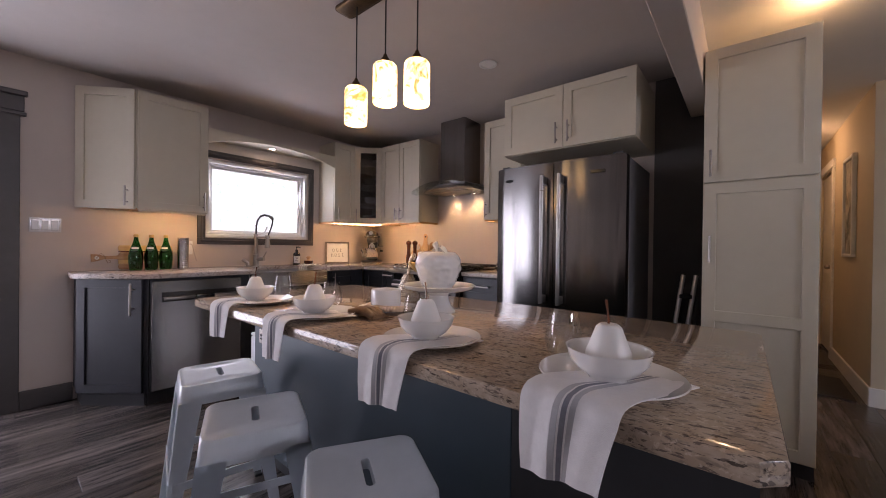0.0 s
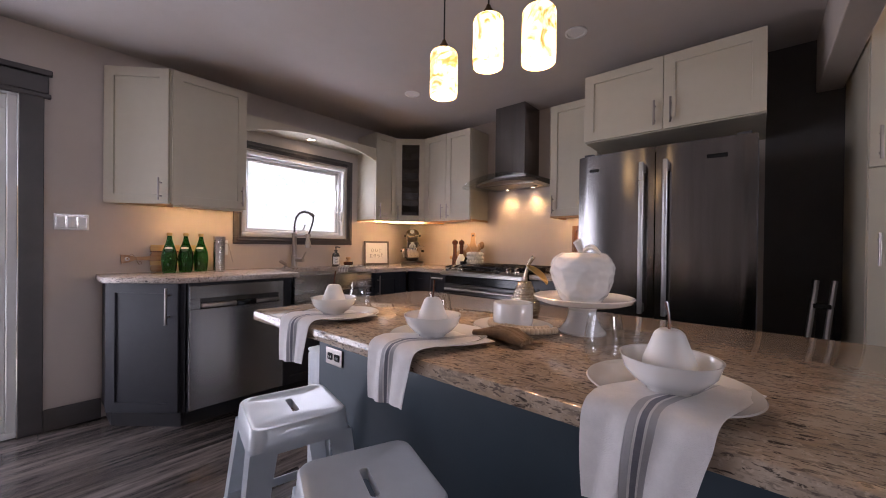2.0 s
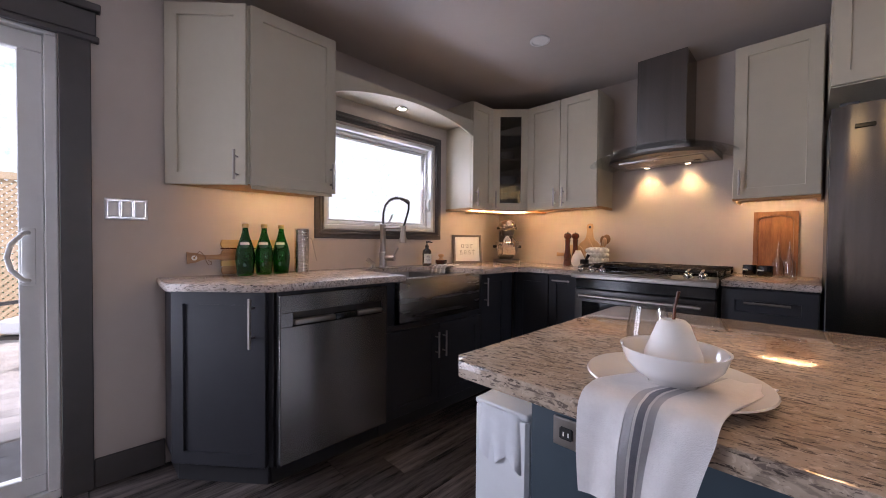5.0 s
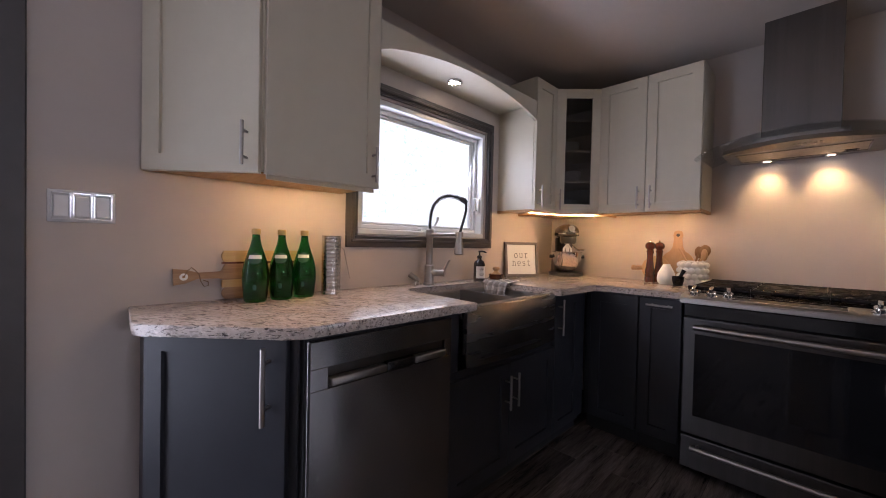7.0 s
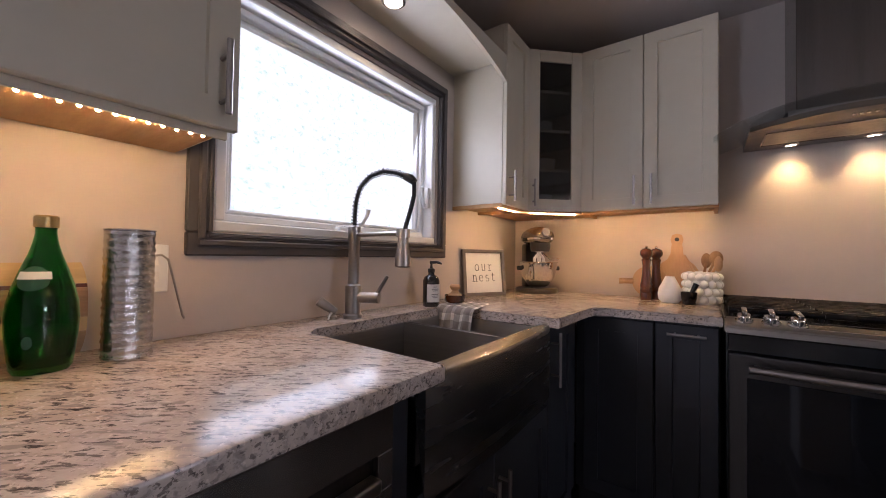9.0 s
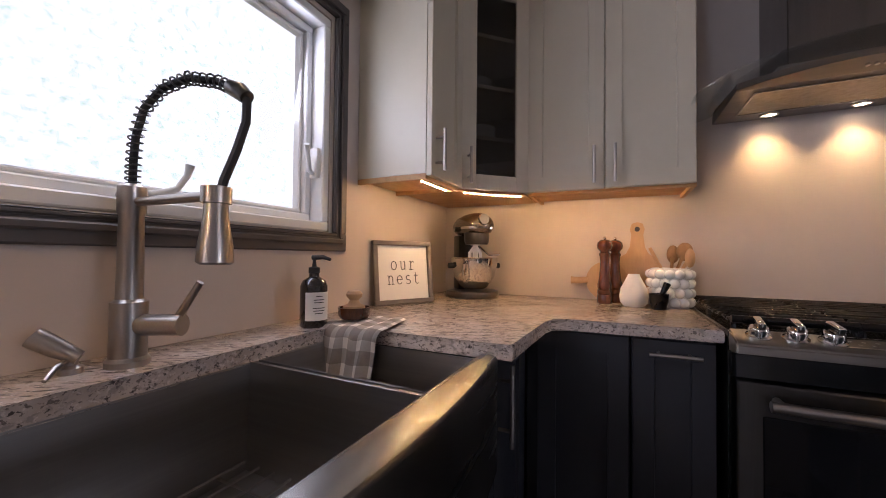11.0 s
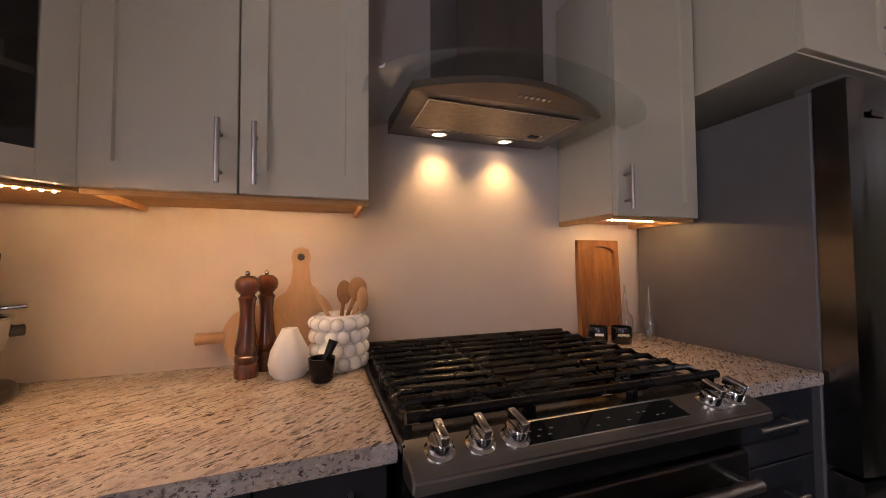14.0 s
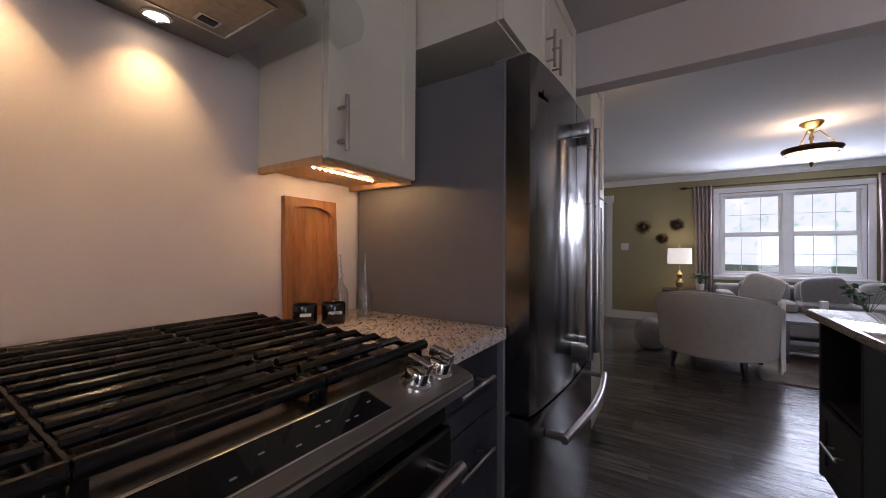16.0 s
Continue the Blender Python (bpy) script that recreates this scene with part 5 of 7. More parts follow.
first = {}
for k, (x, y, rz) in enumerate(((-1.602, 0.940, 4), (-1.140, 0.946, -3), (-0.594, 0.944, 2), (-0.134, 0.948, -5))):
    tagged(new("dinner_plate", first.setdefault("p", spun("plate", PLATE, "porcelain", 44))), "white porcelain dinner plate on the island worktop", "plate", "place settings").matrix_world = pose(x - 0.012, y + 0.012, IZ)
    nk = thing("napkin", pose(x - (0.0 if k == 1 else 0.016), IY0 + 0.115, IZ, 0, 0, rz), "white linen napkin with grey stripes hanging over the island edge", "napkin", "place settings")
    if "n" not in first:
        napkin_parts(nk)
        first["n"] = nk
    else:
        bpy.data.objects.remove(nk)
        copy_thing(first["n"], pose(x - (0.0 if k == 1 else 0.016), IY0 + 0.115, IZ, 0, 0, rz))
    tagged(new("soup_bowl", first.setdefault("b", spun("bowl", BOWL, "porcelain", 40))), "white porcelain bowl on a folded napkin", "bowl", "place settings").matrix_world = pose(x - 0.005, y - 0.022, IZ + 0.0185)
    pr = thing("ceramic_pear", pose(x - 0.005, y - 0.022, IZ + 0.029, 0, 0, 70 * k), "white ceramic pear with a thin dark stem, set in a bowl", "ornament", "place settings")
    ob = new("fruit", first.setdefault("r", spun("fruit", PEAR, "pear", 30)))
    ob.parent = pr
    bm = new_bm()
    tube(bm, [(0, 0, 0.087), (0.002, 0, 0.112), (0.006, 0.002, 0.136)], [0.0028, 0.002, 0.0026], 6)
    part("stem", bm, "walnut", pr, "dark stem", smooth=True)
    tagged(new("tumbler", first.setdefault("g", spun("tumbler", TUMBLER, "thin_glass", 32))), "clear stemless drinking glass beside a plate", "glass", "place settings").matrix_world = pose(*((-1.690, 1.085), (-1.248, 1.065), (-0.738, 1.030), (-0.270, 1.040))[k], IZ)

# cake stand with the ceramic apple
st = thing("cake_stand", pose(-0.893, 1.325, IZ) @ Matrix.Diagonal((0.87, 0.87, 0.90, 1)), "white porcelain cake stand with a flared foot", "cake stand")
bm = new_bm()
lathe(bm, [(0, 0), (0.078, 0), (0.08, 0.005), (0.072, 0.012), (0.055, 0.035), (0.047, 0.06), (0.045, 0.075), (0.05, 0.082), (0.05, 0.088), (0, 0.088)], 40)
part("foot", bm, "porcelain", st, smooth=True)
bm = new_bm()
lathe(bm, [(0, 0.0885), (0.06, 0.0885), (0.13, 0.098), (0.16, 0.108), (0.168, 0.120), (0.164, 0.123), (0.155, 0.114), (0.12, 0.107), (0, 0.104)], 48)
part("plate", bm, "porcelain", st, smooth=True)
ap = thing("ceramic_apple", pose(-0.895, 1.322, IZ + 0.0945, 0, 0, 15), "large white faceted ceramic apple with stem and leaf", "ornament")
bm = new_bm()
q = bmesh.ops.create_icosphere(bm, subdivisions=5, radius=1.0)
AP = [(-1.0, 0.050, 0.004), (-0.93, 0.056, 0.0), (-0.7, 0.073, 0.020), (-0.4, 0.086, 0.048), (0.0, 0.0955, 0.083), (0.35, 0.0965, 0.110), (0.65, 0.086, 0.134), (0.85, 0.066, 0.147), (0.95, 0.042, 0.149), (0.99, 0.02, 0.142), (1.0, 0.0, 0.134)]
rg = random.Random(3)
dents = []
for k in range(190):
    zz, aa = rg.uniform(-0.8, 0.8), rg.uniform(0, 2 * math.pi)
    dents.append(Vector((math.sqrt(1 - zz * zz) * math.cos(aa), math.sqrt(1 - zz * zz) * math.sin(aa), zz)))
for v in bm.verts:
    n0 = v.co.normalized()
    near = max(n0.dot(d) for d in dents)
    s0 = n0.z
    for (sa, ra, za), (sb, rb, zb) in zip(AP, AP[1:]):
        if sa <= s0 <= sb:
            f0 = (s0 - sa) / (sb - sa)
            rad, zz = ra + (rb - ra) * f0, za + (zb - za) * f0
            break
    if s0 < -0.93:
        rad = 0.056 * math.sqrt(max(0, 1 - s0 * s0)) / 0.3676
        zz = 0.0
    hor = Vector((n0.x, n0.y, 0))
    hor = hor.normalized() if hor.length > 1e-6 else hor
    # each hollow is a shallow flat: the sphere is cut back towards its middle
    cut = max(0.0, near - 0.970) / 0.030 * 0.0055 if abs(s0) < 0.9 else 0.0
    v.co = hor * (rad - cut) + Vector((0, 0, zz))
part("fruit", bm, "porcelain", ap, smooth=True)
bm = new_bm()
tube(bm, [(0, 0, 0.132), (-0.004, 0, 0.155), (-0.014, -0.006, 0.182), (-0.016, -0.007, 0.185)], [0.010, 0.0095, 0.013, 0.009], 12)
part("stem", bm, "porcelain", ap, smooth=True)
bm = new_bm()
grid(bm, lambda u, v: Vector((0.004 + 0.062 * u, -0.012 - 0.026 * u + (v - 0.5) * 0.046 * math.sin(math.pi * min(1, 0.08 + 0.9 * u)), 0.146 + 0.030 * math.sin(math.pi * (0.15 + 0.8 * u)) - 0.02 * abs(v - 0.5) - 0.022 * u * u)), 16, 8, 0.007)
part("leaf", bm, "porcelain", ap, smooth=True)

# candle cup on the beaded tray
tr = tagged(new("serving_plate", spun("serving_plate", [(0, 0), (0.07, 0), (0.075, 0.003), (0.125, 0.012), (0.122, 0.015), (0.07, 0.006), (0, 0.005)], "porcelain", 40)), "white plate under the beads and cup", "plate")
tr.matrix_world = pose(-1.07, 1.215, IZ)
cu = tagged(new("ceramic_cup", spun("ceramic_cup", [(0, 0), (0.048, 0), (0.056, 0.008), (0.06, 0.03), (0.06, 0.08), (0.058, 0.083), (0.055, 0.08), (0.055, 0.03), (0.045, 0.012), (0, 0.010)], "porcelain", 36)), "white ceramic cup with a wide mouth", "cup")
cu.matrix_world = pose(-1.052, 1.185, IZ + 0.006)
gd = thing("bead_garland", pose(-1.02, 1.17, IZ + 0.012), "pale wooden bead garland with a brown tassel", "garland")
for row, (rr, zz) in enumerate(((0.098, 0.012), (0.075, 0.014))):
    nbd = 26 - 6 * row
    me = None
    for k in range(nbd):
        th = math.pi * (1.02 + 1.0 * k / nbd)
        if me is None:
            bm = new_bm()
            ball(bm, (0, 0, 0), 0.0095, 10)
            me = mesh_of("bead", bm, "bead", True)
        ob = new("bead", me)
        ob.parent = gd
        ob.matrix_local = pose(0.0 + rr * math.cos(th) * 1.05, 0.02 + rr * math.sin(th) * 0.85, zz)
bm = new_bm()
grid(bm, lambda u, v: Vector((-0.03 + 0.13 * u + 0.012 * math.sin(8 * v), -0.075 - 0.06 * v + 0.012 * math.sin(7 * u), -0.006 + 0.014 * math.sin(math.pi * v) * (0.6 + 0.4 * math.sin(9 * u + 2)) - 0.008 * v)), 22, 12, 0.003)
part("ribbon", bm, "jute", gd, "brown burlap ribbon", smooth=True)
bm = new_bm()
for k in range(5):
    y = -0.09 - 0.011 * k
    tube(bm, [(-0.045 - 0.006 * k, y, 0.004), (-0.005, y - 0.006, 0.012 + 0.004 * (k % 2)), (0.045, y - 0.010, 0.014 - 0.004 * (k % 2)), (0.090, y - 0.014 + 0.006 * (k % 2), 0.002)], [0.008, 0.014, 0.015, 0.008], 10)
part("tassel", bm, "jute", gd, "brown tassel", smooth=True)

# silver pear
sp = thing("silver_pear", pose(-1.115, 1.375, IZ), "hammered silver pear with a long curved stem and leaf", "ornament")
bm = new_bm()
SPP = [(0.03, 0), (0.045, 0.012), (0.052, 0.035), (0.05, 0.06), (0.038, 0.09), (0.028, 0.115), (0.02, 0.135)]
fine_p = [(0, 0)]
for (r0, z0), (r1, z1) in zip(SPP, SPP[1:]):
    fine_p += [(r0 + (r1 - r0) * k / 7, z0 + (z1 - z0) * k / 7) for k in range(7)]
lathe(bm, fine_p + [(0.02, 0.135), (0, 0.142)], 72)
for v in bm.verts:
    th, zz = math.atan2(v.co.y, v.co.x), v.co.z
    row = math.floor(zz / 0.0085)
    k0 = max(6, round(2 * math.pi * v.co.xy.length / 0.0105))
    knob = abs(math.sin(math.pi * zz / 0.0085)) * abs(math.cos(th * k0 / 2 + row * math.pi / 2))
    if v.co.xy.length > 0.012 and zz > 0.004:
        v.co += Vector((v.co.x, v.co.y, 0)).normalized() * 0.0042 * knob
part("fruit", bm, "silver", sp, smooth=True)
bm = new_bm()
tube(bm, [(0, 0, 0.13), (0.004, 0, 0.165), (0.012, 0, 0.195), (0.03, 0.004, 0.225)], [0.009, 0.007, 0.006, 0.008], 10)
part("stem", bm, "silver", sp, smooth=True)
bm = new_bm()
grid(bm, lambda u, v: Vector((0.008 + 0.085 * u, -0.02 * u + (v - 0.5) * 0.06 * math.sin(math.pi * min(1, u * 0.96 + 0.03)) ** 0.7, 0.182 - 0.05 * u ** 1.4 + 0.012 * abs(v - 0.5) * 2)), 14, 6, 0.002)
part("leaf", bm, "gold", sp, "pale gold leaf", smooth=True)


# stools
def stool(m):
    s = thing("metal_stool", m, "white powder-coated metal stool with a slotted square seat", "stool", "stools at the island")
    bm = new_bm()
    H, R = 0.61, 0.142
    n = 9

    def rounded(r, c):
        pts = []
        for q, (sx, sy) in enumerate(((1, 1), (-1, 1), (-1, -1), (1, -1))):
            for k in range(n):
                a = math.pi / 2 * (q + k / (n - 1))
                pts.append((sx * (r - c) + c * math.cos(a), sy * (r - c) + c * math.sin(a)))
        return pts
    slot = [(0.045 + 0.011 * math.cos(a), 0.011 * math.sin(a)) if abs(math.cos(a)) > 1e-9 and math.cos(a) > 0 else (-0.045 + 0.011 * math.cos(a), 0.011 * math.sin(a)) for a in [2 * math.pi * (k + 0.5) / (4 * n) for k in range(4 * n)]]
    a0 = math.pi / 4
    levels = [(slot, H - 0.030), (slot, H - 0.003)]
    inner = rounded(R - 0.022, 0.035)
    levels += [(inner, H - 0.003), (rounded(R - 0.016, 0.036), H), (rounded(R - 0.004, 0.038), H - 0.001), (rounded(R, 0.04), H - 0.006), (rounded(R + 0.004, 0.04), H - 0.05), (rounded(R + 0.007, 0.04), H - 0.075)]
    rings = [[bm.verts.new((x, y, z)) for x, y in pts] for pts, z in levels]
    for p, q in zip(rings, rings[1:]):
        for k in range(4 * n):
            bm.faces.new((p[k], p[(k + 1) % (4 * n)], q[(k + 1) % (4 * n)], q[k]))
    part("seat", bm, "stool", s, smooth=True)
    for sx in (-1, 1):
        for sy in (-1, 1):
            bm = new_bm()
            w0, w1, t = 0.075, 0.032, 0.004
            for ax in (0, 1):
                vs = []
                for z, r, w in ((H - 0.06, R + 0.0055, w0), (0.012, R + 0.062, w1)):
                    for q in (0, 1):
                        p = [sx * r, sy * r, z]
                        p[ax] -= (sx if ax == 0 else sy) * w * q
                        if q == 0:
                            p[ax] -= (sx if ax == 0 else sy) * 0.0
                        vs.append(bm.verts.new(p))
                f = bm.faces.new((vs[0], vs[1], vs[3], vs[2]))
                bmesh.ops.solidify(bm, geom=[f], thickness=t)
            part("leg", bm, "stool", s)
            bm = new_bm()
            box(bm, (sx * (R + 0.062) - 0.017 - sx * 0.015, sy * (R + 0.062) - 0.017 - sy * 0.015, 0), (sx * (R + 0.062) + 0.017 - sx * 0.015, sy * (R + 0.062) + 0.017 - sy * 0.015, 0.014), 0.003)
            part("foot_cap", bm, "rubber", s, "black rubber foot")
    for ax in (0, 1):
        for sg in (-1, 1):
            bm = new_bm()
            r = R + 0.035
            lo, hi = [-r + 0.01, -r + 0.01, 0.245], [r - 0.01, r - 0.01, 0.275]
            lo[ax], hi[ax] = sg * r - 0.003, sg * r + 0.003
            box(bm, lo, hi, 0.001)
            part("brace", bm, "stool", s)
    return s


s0 = stool(pose(-1.658, 0.797, 0, 0, 0, -13))
copy_thing(s0, pose(-1.146, 0.720, 0, 0, 0, -22))
copy_thing(s0, pose(-0.632, 0.757, 0, 0, 0, -31))

# waste bin
wb = thing("waste_bin", pose(-2.12, 1.30, 0), "white plastic waste bin with a loose white bag", "bin")
bm = new_bm()
prism(bm, [(-0.09, -0.14), (0.09, -0.14), (0.1, -0.13), (0.1, 0.13), (0.09, 0.14), (-0.09, 0.14), (-0.1, 0.13), (-0.1, -0.13)], 0.0, 0.60, 0.006)
part("body", bm, "bin", wb, smooth=True)
bm = new_bm()


def bag(u, v):
    a = 2 * math.pi * u
    r = 1.0 + 0.05 * math.sin(11 * a) * v + 0.03 * math.sin(5 * a + 1) * v
    c, s = math.cos(a), math.sin(a)
    k = (abs(c) ** 4 + abs(s) ** 4) ** -0.25
    return Vector((0.106 * c * k * r, 0.146 * s * k * r, 0.615 - 0.16 * v - 0.02 * v * math.sin(6 * a)))


grid(bm, bag, 60, 8, 0.001)
part("bag", bm, "bag", wb, "crumpled white bag", smooth=True)
bm = new_bm()
box(bm, (-0.1, -0.14, 0.602), (0.1, 0.14, 0.622), 0.009, 3)
part("lid", bm, "bin", wb, smooth=True)

# pendants
pl = thing("pendant_light", pose(-1.30, 1.37, ZC), "three-light pendant with marbled amber glass shades", "pendant light")
bm = new_bm()
box(bm, (-0.33, -0.055, -0.028), (0.33, 0.055, -0.0005), 0.02, 3)
part("canopy", bm, "bronze", pl, "dark bronze ceiling bar", smooth=True)
SH = [(0.040, 0.188), (0.050, 0.186), (0.056, 0.178), (0.058, 0.165), (0.0585, 0.02), (0.057, 0.0), (0.054, 0.0), (0.055, 0.02), (0.054, 0.165), (0.040, 0.184)]
for x, z in ((-1.505, 1.775), (-1.282, 1.828), (-1.072, 1.776)):
    q = spun("shade", SH, "art_glass", 36)
    ob = new("shade", q)
    ob.parent = pl
    ob.matrix_local = pose(x + 1.30, 0, z - ZC)
    tagged(ob, "glowing amber marbled glass shade")
    bm = new_bm()
    lathe(bm, [(0, 0.236), (0.008, 0.236), (0.012, 0.224), (0.02, 0.214), (0.024, 0.197), (0.042, 0.1925), (0.042, 0.189), (0.0, 0.189)], 20)
    part("socket", bm, "bronze", pl, m=pose(x + 1.30, 0, z - ZC), smooth=True)
    bm = new_bm()
    tube(bm, [(x + 1.30, 0, z - ZC + 0.232), (x + 1.30, 0, -0.02)], 0.0035, 8)
    part("cord", bm, "rubber", pl, "black cord")

for x, y in ((-2.69, 2.33), (-1.32, 2.335)):
    rl = thing("recessed_light", pose(x, y, ZC), "white round recessed ceiling light, switched off", "ceiling light", "recessed lights")
    bm = new_bm()
    lathe(bm, [(0.062, -0.0005), (0.062, -0.006), (0.05, -0.008), (0.046, -0.002)], 30)
    part("ring", bm, "white", rl, smooth=True)
    bm = new_bm()
    lathe(bm, [(0, -0.0025), (0.047, -0.0025), (0.047, -0.001), (0, -0.001)], 26)
    part("lens", bm, "ceil_l", rl)
sl = thing("spot_light", pose(0.372, 2.70, ZC), "small white ceiling spot beside the pantry, lit", "ceiling light")
bm = new_bm()
lathe(bm, [(0, -0.0005), (0.055, -0.0005), (0.055, -0.012), (0.03, -0.022), (0, -0.022)], 26)
part("base", bm, "white", sl, smooth=True)
bm = new_bm()
ball(bm, (-0.012, -0.01, -0.042), 0.024, 14)
part("bulb", bm, glow("spot_bulb", (1.0, 0.85, 0.6), 12), sl, "glowing bulb", smooth=True)

# ---- along the west worktop ----
CZ = 0.938
cb = thing("striped_board", pose(-3.706, 0.97, CZ, 0, -3, 0), "striped wooden serving board with handle leaning on the wall", "cutting board")


def board_strip(z0, z1, mat, notch=0.0):
    """One lengthwise strip of the board; its end edge is bowed."""
    bm = new_bm()
    n = 6
    left = [(-0.175 + notch * abs(2 * k / n - 1) ** 2, z0 + (z1 - z0) * k / n) for k in range(n + 1)]
    right = [(0.180 - 0.012 * abs((z0 + (z1 - z0) * k / n) / 0.095 - 1) ** 3, z0 + (z1 - z0) * k / n) for k in range(n, -1, -1)]
    ring = left + right
    a = [bm.verts.new((-0.008, y, z)) for y, z in ring]
    b = [bm.verts.new((0.008, y, z)) for y, z in ring]
    bm.faces.new(a)
    bm.faces.new(b[::-1])
    for k in range(len(ring)):
        j = (k + 1) % len(ring)
        bm.faces.new((a[k], a[j], b[j], b[k]))
    return part("strip", bm, mat, cb, "pale maple strip" if mat == "maple_pale" else "brown wooden strip")


for z0, z1, mt, nt0 in ((0.002, 0.047, "board", 0.010), (0.0472, 0.076, "maple_pale", 0.0), (0.0762, 0.138, "board", 0.012), (0.1382, 0.146, "walnut", 0.0), (0.1462, 0.190, "maple_pale", 0.008)):
    board_strip(z0, z1, mt, nt0)
bm = new_bm()
gp = [(-0.166, 0.075), (-0.185, 0.083), (-0.255, 0.085), (-0.292, 0.070), (-0.328, 0.064), (-0.330, 0.124), (-0.292, 0.120), (-0.255, 0.108), (-0.185, 0.110), (-0.166, 0.118)]
a = [bm.verts.new((-0.007, y, z)) for y, z in gp]
b = [bm.verts.new((0.007, y, z)) for y, z in gp]
bm.faces.new(a)
bm.faces.new(b[::-1])
for k in range(len(gp)):
    j = (k + 1) % len(gp)
    bm.faces.new((a[k], a[j], b[j], b[k]))
part("grip", bm, "board", cb)
bm = new_bm()
lathe(bm, [(0.005, 0), (0.013, 0), (0.013, 0.002), (0.005, 0.002)], 20, closed=True)
part("eyelet", bm, "white", cb, "pale metal eyelet", m=pose(0.0072, -0.298, 0.094, 0, 90, 0), smooth=True)
bm = new_bm()
tube(bm, [(0.009, -0.298, 0.094), (0.012, -0.285, 0.118), (0.012, -0.275, 0.128), (0.010, -0.262, 0.116), (0.010, -0.250, 0.100), (0.012, -0.246, 0.075), (0.012, -0.236, 0.056), (0.012, -0.222, 0.058), (0.010, -0.222, 0.072), (0.009, -0.238, 0.080)], 0.0018, 6)
part("cord", bm, "jute", cb, "thin brown cord loop", smooth=True)

BOT = [(0, 0.006), (0.024, 0), (0.036, 0.001), (0.040, 0.008), (0.0425, 0.03), (0.0465, 0.07), (0.0475, 0.095), (0.0455, 0.122), (0.040, 0.150), (0.031, 0.180), (0.0215, 0.208), (0.0165, 0.228), (0.0140, 0.245), (0.0140, 0.256), (0.0150, 0.258), (0.0150, 0.266), (0.0115, 0.267), (0.0110, 0.245), (0.0135, 0.228), (0.0185, 0.207), (0.028, 0.179), (0.037, 0.149), (0.0425, 0.121), (0.0445, 0.095), (0.0435, 0.07), (0.0395, 0.03), (0.036, 0.012), (0, 0.012)]


def shoulder(z):
    """The bottle's outer radius at a height on the shoulder."""
    for (r0, z0), (r1, z1) in zip(BOT[6:13], BOT[7:14]):
        if z0 <= z <= z1:
            return r0 + (r1 - r0) * (z - z0) / (z1 - z0)
    return 0.04


def shoulder_patch(bm, a0, a1, zc, hz, oval, lift):
    def f(u, v):
        a, q = a0 + (a1 - a0) * u, 2 * u - 1
        z = zc + hz * (2 * v - 1) * (math.sqrt(max(0.0, 1 - q * q)) if oval else 1.0)
        return Vector(((shoulder(z) + lift) * math.cos(a), (shoulder(z) + lift) * math.sin(a), z))
    return grid(bm, f, 16, 6, 0.0004)


bot = None
for x, y, rz in ((-3.588, 0.880, -22), (-3.592, 0.977, -26), (-3.603, 1.074, -30)):
    b = thing("green_bottle", pose(x, y, CZ, 0, 0, rz), "green glass water bottle with an oval shoulder label and gold cap", "bottle", "green bottles")
    ob = new("glass_body", bot or spun("glass_body", BOT, "bottle", 36))
    bot = ob.data
    ob.parent = b
    bm = new_bm()
    lathe(bm, [(0.0160, 0.255), (0.0165, 0.258), (0.0165, 0.274), (0.014, 0.277), (0, 0.277)], 24)
    part("cap", bm, "gold", b, "gold cap", smooth=True)
    bm = new_bm()
    lb = part("label", shoulder_patch(bm, -0.62, 0.62, 0.166, 0.021, True, 0.0006), "label_green", b, "dark green oval label", smooth=True)
    bm = new_bm()
    part("label_band", shoulder_patch(bm, -0.66, 0.66, 0.171, 0.0065, False, 0.0013), "paper", lb, "white band across the label", smooth=True)
    bm = new_bm()
    ball(bm, (0.0462, 0.0, 0.058), 0.010, 12, (0.12, 0.7, 1.1))
    part("mark", bm, "label_green", b, "small dark oval mark", smooth=True)
cy = thing("utensil_cylinder", pose(-3.592, 1.190, CZ), "tall hammered steel cylinder on the worktop", "canister")
bm = new_bm()
rg = random.Random(11)
nr, na = 50, 44
rows = []
for i in range(nr + 1):
    z = 0.002 + 0.254 * i / nr
    rows.append([bm.verts.new(((0.0405 + 0.0011 * math.sin(i * math.pi / 1.6) + rg.uniform(-0.0005, 0.0005)) * math.cos(2 * math.pi * k / na), (0.0405 + 0.0011 * math.sin(i * math.pi / 1.6) + rg.uniform(-0.0005, 0.0005)) * math.sin(2 * math.pi * k / na), z)) for k in range(na)])
for p, q in zip(rows, rows[1:]):
    for k in range(na):
        bm.faces.new((p[k], p[(k + 1) % na], q[(k + 1) % na], q[k]))
bm.faces.new(rows[0][::-1])
lathe(bm, [(0.0415, 0.2565), (0.0415, 0.259), (0.037, 0.259), (0.037, 0.012), (0, 0.012)], na)
part("body", bm, "hammered", cy, smooth=True)
bm = new_bm()
tube(bm, [(-0.02, 0.034, 0.205), (-0.02, 0.060, 0.208), (-0.02, 0.072, 0.198), (-0.02, 0.086, 0.140), (-0.02, 0.102, 0.072), (-0.02, 0.106, 0.064)], 0.0024, 8)
part("wire", bm, "nickel", cy, "bent wire handle", smooth=True)
wo = thing("power_outlet", pose(XW, 1.262, 1.113), "white power outlet plate on the wall above the worktop", "outlet")
bm = new_bm()
box(bm, (0.0, -0.036, -0.058), (0.006, 0.036, 0.058), 0.003, 2)
part("plate", bm, "white", wo)
